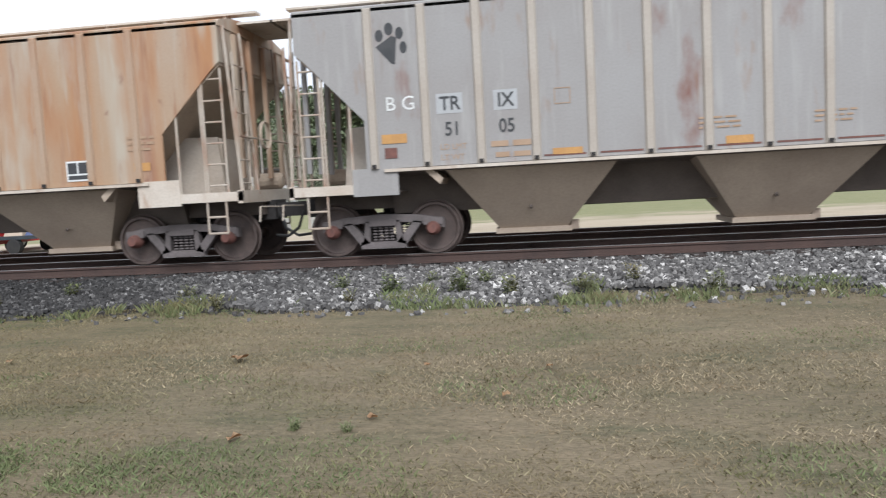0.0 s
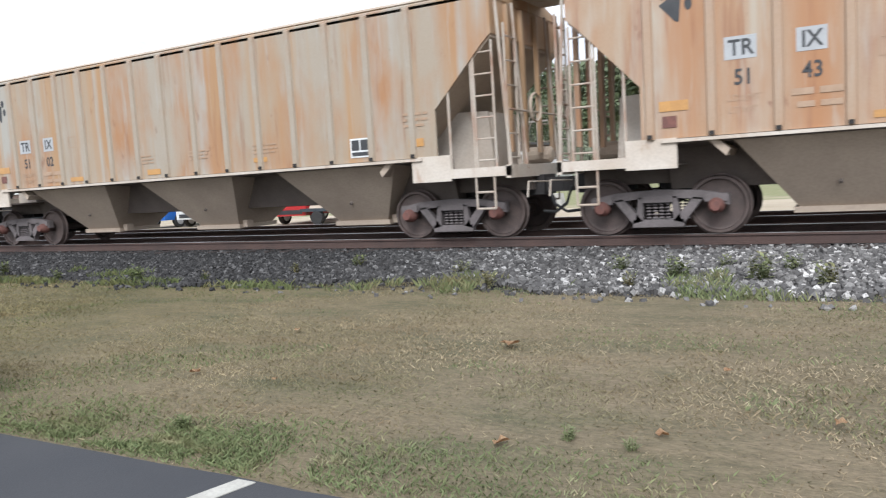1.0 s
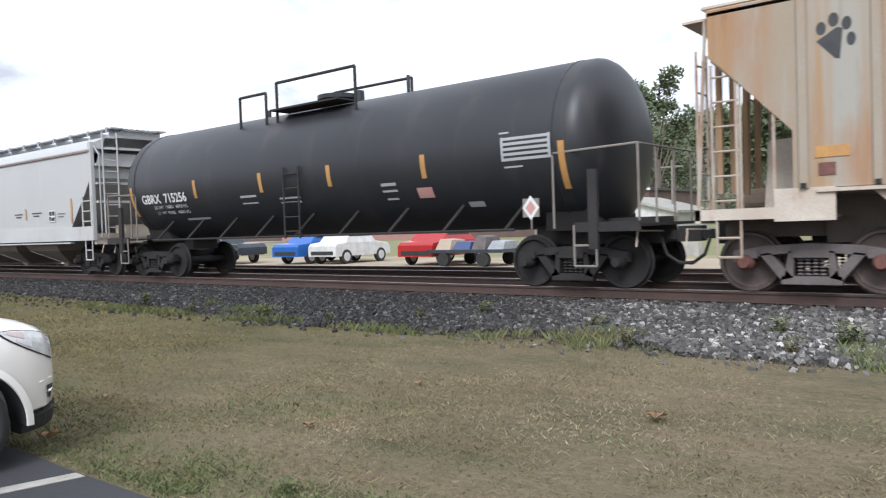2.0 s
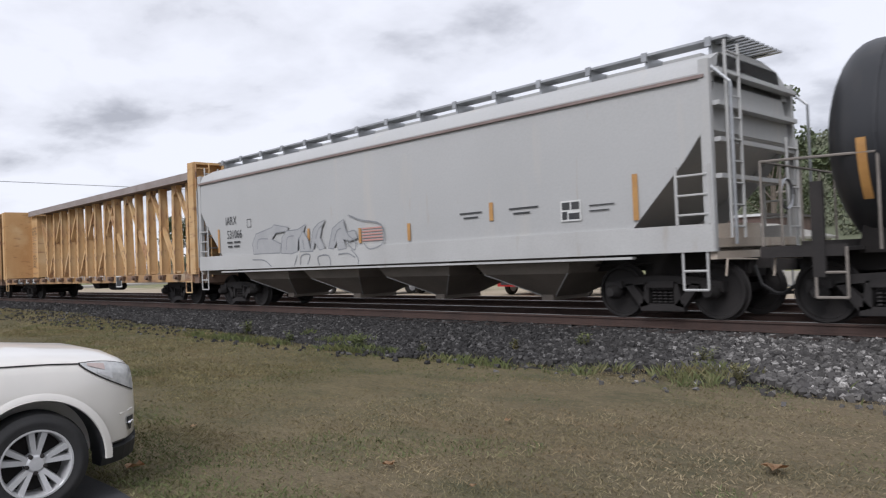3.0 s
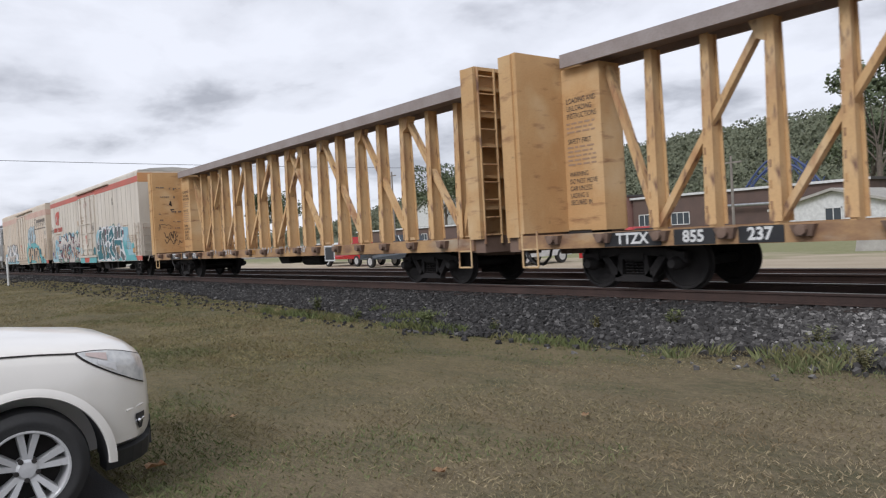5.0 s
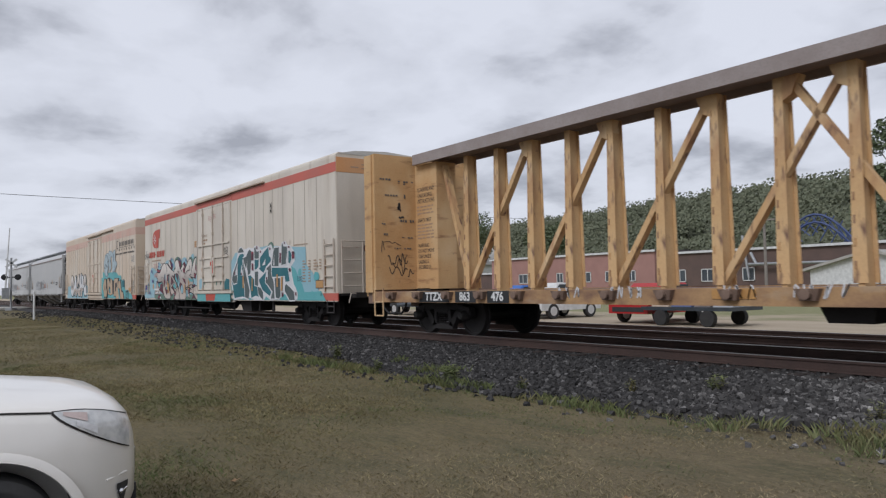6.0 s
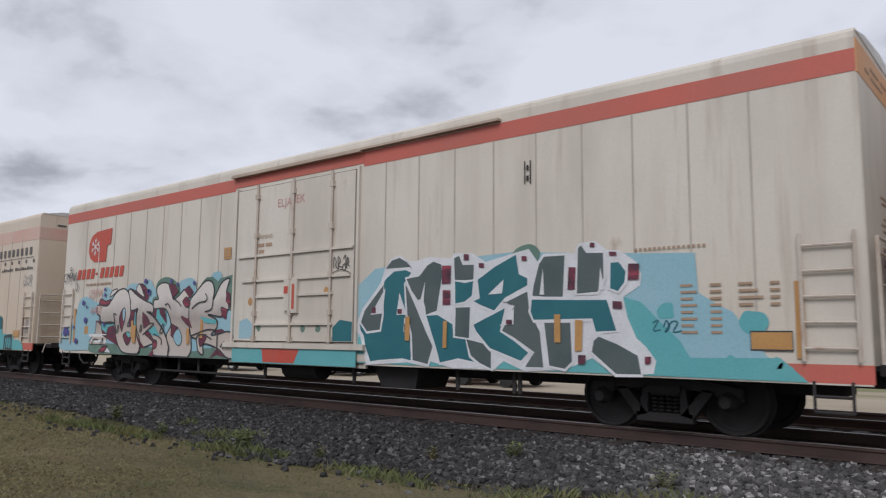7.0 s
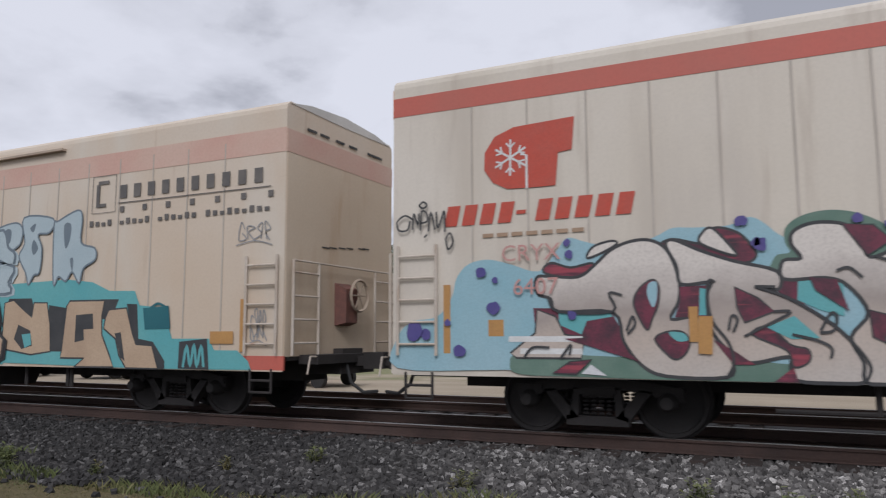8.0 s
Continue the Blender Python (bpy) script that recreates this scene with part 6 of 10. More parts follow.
    art.fill(M_AQUA, [(-3.08, 1.67), (-2.45, 1.59), (-2.45, 1.50), (-2.89, 1.53)], rounded=False)
    art.fill(M_MAROON, [(-4.79, 1.89), (-4.53, 1.86), (-4.43, 1.52), (-4.74, 1.75)], rounded=False)
    # loose ink strokes, drips and joins
    art.line([(-6.80, 1.75), (-6.96, 1.78), (-6.92, 1.56), (-7.59, 1.57), (-7.72, 1.76)], 0.030)
    art.line([(-5.34, 1.81), (-5.04, 1.69), (-4.77, 1.52), (-4.56, 1.35), (-4.37, 1.13), (-4.27, 0.94), (-4.32, 0.79)], 0.030)
    art.line([(-5.75, 1.87), (-5.82, 1.89), (-5.84, 1.68), (-5.79, 1.42), (-5.64, 1.20), (-5.59, 0.98), (-5.67, 0.80)], 0.030)
    art.line([(-4.99, 1.28), (-4.76, 1.22), (-4.62, 1.14), (-4.63, 1.03)], 0.030)
    art.line([(-4.71, 1.32), (-4.61, 1.50), (-4.55, 1.47), (-4.59, 1.32), (-4.72, 1.30)], 0.030)
    art.line([(-6.76, 1.33), (-6.69, 1.50), (-6.66, 1.40), (-6.75, 1.29)], 0.030)
    art.line([(-5.63, 1.33), (-5.59, 1.49), (-5.53, 1.45), (-5.58, 1.31)], 0.030)
    art.line([(-5.47, 1.26), (-5.28, 1.36), (-4.99, 1.52), (-5.16, 1.53)], 0.030)
    art.line([(-5.13, 1.80), (-5.34, 1.81)], 0.030)
    art.line([(-8.04, 1.01), (-7.93, 1.13), (-7.71, 1.13)], 0.030)
    art.line([(-7.57, 1.00), (-7.44, 1.17), (-7.46, 1.04)], 0.030)
    art.line([(-4.16, 2.09), (-3.96, 2.00), (-3.85, 1.91)], 0.030)
    art.line([(-4.53, 1.95), (-4.41, 1.98), (-4.29, 1.87)], 0.030)
    art.line([(-3.41, 1.24), (-2.79, 1.38), (-2.45, 1.37)], 0.030)
    art.line([(-2.59, 2.02), (-2.64, 1.83), (-2.89, 1.77)], 0.030)
    art.line([(-2.89, 2.17), (-2.82, 2.08), (-2.89, 2.00), (-3.15, 1.97), (-3.41, 1.85)], 0.030)
    art.line([(-3.20, 1.17), (-3.07, 1.27), (-2.79, 1.25), (-2.59, 1.17)], 0.030)
    art.line([(-2.38, 1.29), (-2.38, 0.97)], 0.030)
    art.line([(-2.26, 1.01), (-2.12, 1.13), (-2.16, 0.97)], 0.030)
    # amber tape over the paint
    art.fill(M_CONSP, [(-5.94, 1.49), (-5.79, 1.49), (-5.81, 1.06), (-5.96, 1.07)], rounded=False)
    art.fill(M_CONSP, [(-3.58, 1.41), (-3.47, 1.41), (-3.45, 1.07), (-3.55, 1.05)], rounded=False)


def tan_and_blue_pieces(car, y):
    art = Artwork(car, y)
    art.fill(M_AQUA, [(2.33, 2.34), (3.36, 2.25), (4.31, 2.27), (5.22, 2.29), (5.87, 2.22), (6.29, 2.06), (6.89, 2.04), (7.01, 1.80), (7.54, 1.75), (7.68, 1.43), (7.76, 1.25), (8.53, 1.25), (8.65, 1.07), (9.10, 1.07), (9.32, 0.91), (9.38, 0.78), (7.10, 0.75), (3.50, 0.82), (2.50, 0.83)], rounded=False)
    # dark blocks behind the tan letters
    art.fill(M_INK, [(4.78, 1.85), (5.23, 1.79), (5.20, 1.03), (4.82, 1.03)], rounded=False)
    art.fill(M_INK, [(6.09, 1.92), (6.53, 1.91), (6.45, 1.75), (6.25, 1.58), (6.12, 1.58)], rounded=False)
    art.fill(M_INK, [(6.72, 1.83), (6.96, 1.82), (7.02, 1.25), (7.35, 1.20), (7.62, 0.89), (7.62, 0.75), (7.47, 0.75), (7.30, 1.14), (6.92, 1.16)], rounded=False)
    art.fill(M_INK, [(3.62, 1.88), (3.68, 1.99), (4.31, 1.98), (4.47, 1.60), (4.13, 1.74)], rounded=False)
    art.fill(M_INK, [(7.92, 1.20), (8.50, 1.25), (8.55, 0.77), (7.91, 0.78)], rounded=False)
    art.fill(M_INK, [(3.06, 1.94), (3.42, 1.93), (3.58, 1.05), (3.15, 1.10)], rounded=False)
    art.fill(M_TAN, [(3.54, 1.23), (3.56, 1.91), (3.81, 1.96), (4.13, 1.76), (4.34, 1.64), (4.38, 1.90), (4.73, 1.89), (4.84, 1.50), (4.88, 1.03), (4.36, 0.97), (3.56, 1.07)], rounded=False, edge=0.030)
    art.fill(M_TAN, [(5.17, 1.03), (5.25, 1.82), (5.33, 1.91), (6.18, 1.90), (6.14, 1.63), (6.16, 1.32), (6.36, 0.98), (6.47, 0.78), (5.51, 0.77), (5.75, 0.92), (5.15, 0.92)], rounded=False, edge=0.030)
    art.fill(M_TAN, [(6.23, 1.61), (6.31, 1.74), (6.72, 1.76), (6.88, 1.34), (6.97, 1.16), (7.33, 1.14), (7.47, 0.75), (6.76, 0.74), (6.59, 0.97), (6.49, 1.25), (6.20, 1.42)], rounded=False, edge=0.030)
    art.fill(M_INK, [(3.88, 1.25), (3.98, 1.51), (4.32, 1.40), (4.39, 1.13), (4.11, 1.07)], rounded=False)
    art.fill(M_INK, [(5.50, 1.66), (5.92, 1.68), (5.95, 1.42), (5.71, 1.41), (5.73, 1.23), (5.50, 1.19)], rounded=False)
    art.fill(M_INK, [(6.47, 1.34), (6.61, 1.36), (6.73, 0.88), (6.62, 0.95)], rounded=False)
    art.fill(M_AQUA, [(4.09, 1.33), (4.33, 1.35), (4.37, 1.15), (4.19, 1.09)], rounded=False)
    art.fill(M_TEAL, [(7.10, 1.75), (7.67, 1.78), (7.72, 1.41), (7.16, 1.40)], rounded=False)
    art.line([(8.02, 0.80), (8.09, 1.14), (8.17, 0.82), (8.24, 1.16), (8.31, 0.81), (8.39, 1.14), (8.45, 0.81)], 0.05, M_AQUA)
    art.line([(7.17, 1.62), (7.27, 1.73), (7.38, 1.59), (7.47, 1.72), (7.58, 1.61)], 0.04, M_TEAL)
    art.line([(7.21, 1.45), (7.31, 1.54), (7.41, 1.45), (7.53, 1.56), (7.66, 1.46)], 0.04, M_TEAL)
    art.line([(7.27, 1.75), (7.44, 1.82), (7.62, 1.75)], 0.04, M_TEAL)
    # pale blue dripping letters
    art.fill(M_POWDER, [(2.93, 2.32), (2.93, 3.19), (3.25, 3.33), (3.73, 3.40), (3.94, 3.28), (3.90, 3.00), (3.63, 2.80), (3.71, 2.27), (3.51, 2.41), (3.36, 2.24)], edge=0.035, ink=M_TAGBLUE)
    art.fill(M_POWDER, [(4.11, 2.44), (3.89, 2.76), (4.03, 3.01), (3.97, 3.48), (4.77, 3.41), (4.70, 3.16), (4.39, 3.14), (4.51, 2.88), (4.48, 2.45), (4.33, 2.40), (4.19, 2.23)], edge=0.035, ink=M_TAGBLUE)
    art.fill(M_POWDER, [(4.87, 2.23), (4.81, 3.26), (4.92, 3.35), (5.41, 3.51), (5.54, 3.37), (5.54, 2.93), (5.89, 2.81), (5.91, 2.61), (5.63, 2.47), (5.54, 2.21), (5.35, 2.42), (5.19, 2.26), (5.00, 2.35)], edge=0.035, ink=M_TAGBLUE)
    art.fill(M_TAGBLUE, [(3.42, 2.94), (3.45, 3.26), (3.62, 3.27), (3.61, 3.04)])
    art.fill(M_TAGBLUE, [(4.23, 2.90), (4.28, 3.05), (4.41, 2.89), (4.30, 2.77)])
    art.fill(M_TAGBLUE, [(4.16, 3.27), (4.31, 3.35), (4.26, 3.19)])
    art.fill(M_TAGBLUE, [(5.14, 2.85), (5.08, 3.26), (5.26, 3.27), (5.25, 2.99)])
    art.fill(M_TAGBLUE, [(5.28, 2.64), (5.36, 2.65), (5.35, 2.42)])


# ---- centre-beam flat car ----
def centerbeam(label, number):
    car = thing("centerbeam_flatcar", label, "freight car", "freight cars of the train")
    H, P = 10.72, 1.146
    for s in (-1, 1):
        bm = bmesh.new()
        a, b = sorted((s * 1.46, s * 1.56))
        box(bm, -H, H, a, b, 0.76, 1.02)
        part("side_sill", bm, M_YSILL, car, "rust-streaked yellow side sill")
    bm = bmesh.new()
    box(bm, -H, H, -1.46, 1.46, 0.94, 1.0)
    part("deck", bm, M_CHORD, car)
    bm = bmesh.new()
    box(bm, -H + 0.3, H - 0.3, -0.3, 0.3, 0.72, 0.98)
    part("centre_sill", bm, M_UNDER, car)
    bm = bmesh.new()
    hull(bm, [(-0.06, -1.4, 0.84), (0.06, -1.4, 0.84), (0.06, 1.4, 0.84), (-0.06, 1.4, 0.84)], [(-0.06, -1.45, 0.978), (0.06, -1.45, 0.978), (0.06, 1.45, 0.978), (-0.06, 1.45, 0.978)])
    bearer = mesh_of("cross_bearer", bm, M_UNDER)
    for k in range(18):
        shared("cross_bearer", bearer, car, pose(-9.74 + P * k, 0, 0))
    bm = bmesh.new()
    hull(bm, [(-0.11, -1.64, 0.84), (0.11, -1.64, 0.84), (0.11, -1.56, 0.84), (-0.11, -1.56, 0.84)], [(-0.17, -1.68, 1.0), (0.17, -1.68, 1.0), (0.17, -1.56, 1.0), (-0.17, -1.56, 1.0)])
    turned(bm, [(-1.74, 0.03), (-1.735, 0.075), (-1.60, 0.075), (-1.59, 0.03)], "y", 10, (0.0, 0, 0.93))
    winch = mesh_of("strap_winch", bm, M_CHORD)
    for k in range(18):
        x = -9.74 + P * k
        shared("strap_winch", winch, car, pose(x, 0, 0))
        shared("strap_winch", winch, car, pose(x, 0, 0, 0, 0, 180))
    # air tank and valve under the deck
    bm = bmesh.new()
    turned(bm, [(1.6, 0.06), (1.65, 0.17), (2.75, 0.17), (2.8, 0.06)], "x", 12, (0, -0.7, 0.62))
    part("air_tank", bm, M_UNDER, car)
    bm = bmesh.new()
    hull(bm, [(0.5, -1.0, 0.52), (1.1, -1.0, 0.52), (1.1, -0.6, 0.52), (0.5, -0.6, 0.52)], [(0.4, -1.1, 0.84), (1.2, -1.1, 0.84), (1.2, -0.5, 0.84), (0.4, -0.5, 0.84)])
    part("brake_valve", bm, M_UNDER, car)
    # posts, wider at the foot, with a thin front flange
    bm = bmesh.new()
    hull(bm, [(-0.045, -0.16, 1.0), (0.045, -0.16, 1.0), (0.045, 0.16, 1.0), (-0.045, 0.16, 1.0)], [(-0.035, -0.11, 4.28), (0.035, -0.11, 4.28), (0.035, 0.11, 4.28), (-0.035, 0.11, 4.28)])
    post = mesh_of("post", bm, M_YELLOW)
    flanges = []
    for q in (-1, 1):
        bm = bmesh.new()
        hull(bm, [(-0.105, q * 0.175 - 0.012, 1.05), (0.105, q * 0.175 - 0.012, 1.05), (0.105, q * 0.175 + 0.012, 1.05), (-0.105, q * 0.175 + 0.012, 1.05)],
             [(-0.075, q * 0.125 - 0.012, 4.28), (0.075, q * 0.125 - 0.012, 4.28), (0.075, q * 0.125 + 0.012, 4.28), (-0.075, q * 0.125 + 0.012, 4.28)])
        flanges.append(mesh_of("flange", bm, M_YELLOW))
    bm = bmesh.new()
    for k in range(9):
        box(bm, -0.075 + 0.003 * k, -0.040, -0.196 + 0.0055 * k, -0.172 + 0.0055 * k, 1.25 + 0.33 * k, 1.37 + 0.33 * k)
    slots = mesh_of("slot_strip", bm, M_YSILL)
    xs = [-8.595 + P * k for k in range(16)]
    for x in xs:
        o = shared("post", post, car, pose(x, 0, 0))
        tagged(shared("slot_strip", slots, o), kind="stuff")
        for fl in flanges:
            shared("flange", fl, o)
    # diagonals over two bays, mirrored about the middle
    for s in (-1, 1):
        for k in (0, 2, 4, 6):
            xa, xb = s * xs[k], s * xs[k + 2]
            bm = bmesh.new()
            d = 0.055
            hull(bm, [(xa - s * 0.02 - d, -0.10, 1.05), (xa - s * 0.02 + d * 1.4, -0.10, 1.05), (xa - s * 0.02 + d * 1.4, 0.06, 1.05), (xa - s * 0.02 - d, 0.06, 1.05)],
                 [(xb - s * 0.16 - d, -0.09, 4.22), (xb - s * 0.16 + d * 1.4, -0.09, 4.22), (xb - s * 0.16 + d * 1.4, 0.06, 4.22), (xb - s * 0.16 - d, 0.06, 4.22)])
            part("diagonal_brace", bm, M_YELLOW, car)
            bm = bmesh.new()
            prism_y(bm, [(xb + s * 0.06, 4.28), (xb - s * 0.34, 4.28), (xb - s * 0.22, 3.98), (xb + s * 0.02, 3.86)], -0.135, 0.10)
            part("gusset", bm, M_YELLOW, car)
        bm = bmesh.new()
        xa, xb = s * xs[0], s * (-H + 1.12)
        hull(bm, [(xa - 0.06, -0.10, 1.05), (xa + 0.06, -0.10, 1.05), (xa + 0.06, 0.06, 1.05), (xa - 0.06, 0.06, 1.05)], [(xb - 0.06, -0.10, 4.2), (xb + 0.06, -0.10, 4.2), (xb + 0.06, 0.06, 4.2), (xb - 0.06, 0.06, 4.2)])
        part("end_brace", bm, M_YELLOW, car)
    bm = bmesh.new()
    box(bm, -H + 0.3, H - 0.3, -0.48, 0.48, 4.42, 4.54)
    chord = part("top_chord", bm, M_TOPCHORD, car, "grey-brown top chord")
    for y in (-0.45, 0.45):
        bm = bmesh.new()
        box(bm, -H + 0.3, H - 0.3, y - 0.03, y + 0.03, 4.28, 4.42)
        part("chord_flange", bm, M_TOPCHORD, chord)
    for s in (-1, 1):
        a, b = sorted((s * (H - 0.16), s * (H - 0.06)))
        bm = bmesh.new()
        box(bm, a, b, -1.55, 1.55, 1.06, 4.52)
        bulk = part("bulkhead", bm, M_YPLY, car, "scuffed yellow end bulkhead")
        bm = bmesh.new()
        c, d = sorted((s * (H - 0.06), s * (H + 0.28)))
        for y in (-1.53, -0.5, 0.5, 1.53):
            box(bm, c, d, y - 0.06, y + 0.06, 1.0, 4.50)
        for z in (1.6, 2.25, 2.9, 3.5, 4.05, 4.46):
            box(bm, c, d - 0.05 if s > 0 else d, -1.5, 1.5, z, z + 0.07)
        part("bulkhead_rib", bm, M_YPLY, bulk)
        bm = bmesh.new()
        e, f = sorted((s * (H - 0.16), s * (H - 1.12)))
        box(bm, e, f, -0.30, 0.30, 1.06, 4.28)
        part("centre_web", bm, M_YPLY, car)
        r3 = random.Random(3)
        if s < 0:
            x0 = -H + 0.24
            lettering("warning_lettering", "LOADING AND\nUNLOADING\nINSTRUCTIONS", 0.15, x0 + 0.02, -0.306, 3.48, M_INK, car, centre=False, squeeze=0.72)
            bars("warning_text", text_rows(x0, x0 + 0.72, 3.17, 0.035, 3, 0.085, r3), -0.302, M_FADE, car)
            lettering("warning_lettering", "SAFETY FIRST", 0.14, x0 + 0.02, -0.306, 2.83, M_INK, car, centre=False, squeeze=0.72)
            bars("warning_text", text_rows(x0, x0 + 0.72, 2.70, 0.035, 5, 0.085, r3), -0.302, M_FADE, car)
            lettering("warning_lettering", "WARNING\nDO NOT MOVE\nCAR UNLESS\nLADING IS\nSECURED IN", 0.14, x0 + 0.02, -0.306, 1.90, M_INK, car, centre=False, squeeze=0.72)
        else:
            bars("warning_text", text_rows(H - 1.05, H - 0.3, 3.3, 0.035, 16, 0.085, r3), -0.302, M_FADE, car)
        bm = bmesh.new()
        box(bm, min(s * 9.2, s * H), max(s * 9.2, s * H), -0.4, 0.4, 0.62, 1.0)
        box(bm, min(s * (H - 0.1), s * (H + 0.3)), max(s * (H - 0.1), s * (H + 0.3)), -1.5, 1.5, 0.72, 1.06)
        part("end_sill", bm, M_CHORD, car)
        end_ladder(car, s * (H + 0.32), -1.5, -1.05, 0.9, 4.5, 10, M_YELLOW, 0.018)
        end_ladder(car, s * (H + 0.32), 1.05, 1.5, 0.9, 4.5, 10, M_YELLOW, 0.018)
        bm = bmesh.new()
        turned(bm, [(s * (H + 0.34), 0.26), (s * (H + 0.37), 0.28), (s * (H + 0.40), 0.26), (s * (H + 0.37), 0.235), (s * (H + 0.34), 0.26)], "x", 16, (0, 0.0, 2.2), cap=False)
        box(bm, min(s * (H + 0.1), s * (H + 0.34)), max(s * (H + 0.1), s * (H + 0.34)), -0.22, 0.2, 1.9, 2.4)
        part("hand_brake", bm, M_CHUTE, car)
        stirrup(car, s * (H - 0.3) - 0.2, -1.55, M_YELLOW)
        coupler(car, s * (H + 0.15), s)
    hose_runs(car, 8.0)
    y = -1.568
    # black number panels on the sill and white lettering
    bars("number_panel", [(-8.60, -7.45, 0.77, 1.01), (-7.22, -6.5, 0.77, 1.01), (-6.13, -5.45, 0.77, 1.01)], y + 0.004, M_BLACK, car)
    lettering("lettering", "TTZX", 0.25, -8.02, y - 0.008, 0.89, M_PALE, car, bold=0.008)
    lettering("lettering", number[0], 0.25, -6.87, y - 0.008, 0.89, M_PALE, car, bold=0.008)
    lettering("lettering", number[1], 0.25, -5.8, y - 0.008, 0.89, M_PALE, car, bold=0.008)
    bars("data_plate", [(4.4, 4.95, 0.60, 1.02)], y - 0.004, M_PALE, car, "white-framed data plate")
    bars("data_panel", [(4.44, 4.91, 0.64, 0.98)], y - 0.009, M_INK, car)
    rr = random.Random(number[0])
    for x0, n in ((-4.1, 7), (-2.9, 9), (-0.75, 6), (0.35, 8), (1.55, 8), (2.75, 6)):
        for k in range(n // 2):
            u = x0 + 0.2 * k
            pts = [(u + 0.16 * rr.random(), 0.86 + 0.18 * (j % 2) + 0.03 * rr.random()) for j in range(4)]
            stroke("graffiti_scrawl", smooth_line(pts), 0.024, y - 0.004, M_GWHITE, car, "small white sprayed scrawl")
    bars("patch_mark", [(8.3, 8.6, 0.88, 0.98), (-0.9, -0.2, 0.86, 1.0)], y, M_CONSP, car)
    trucks(car, 8.45, True)
    return car


# ---- insulated boxcar ----
def on_end(ob, x):
    """Turns a flat mark made for the side so that it lies on an end wall facing +x."""
    ob.matrix_basis = pose(x, 0, 0, 0, 0, 90)
    return ob


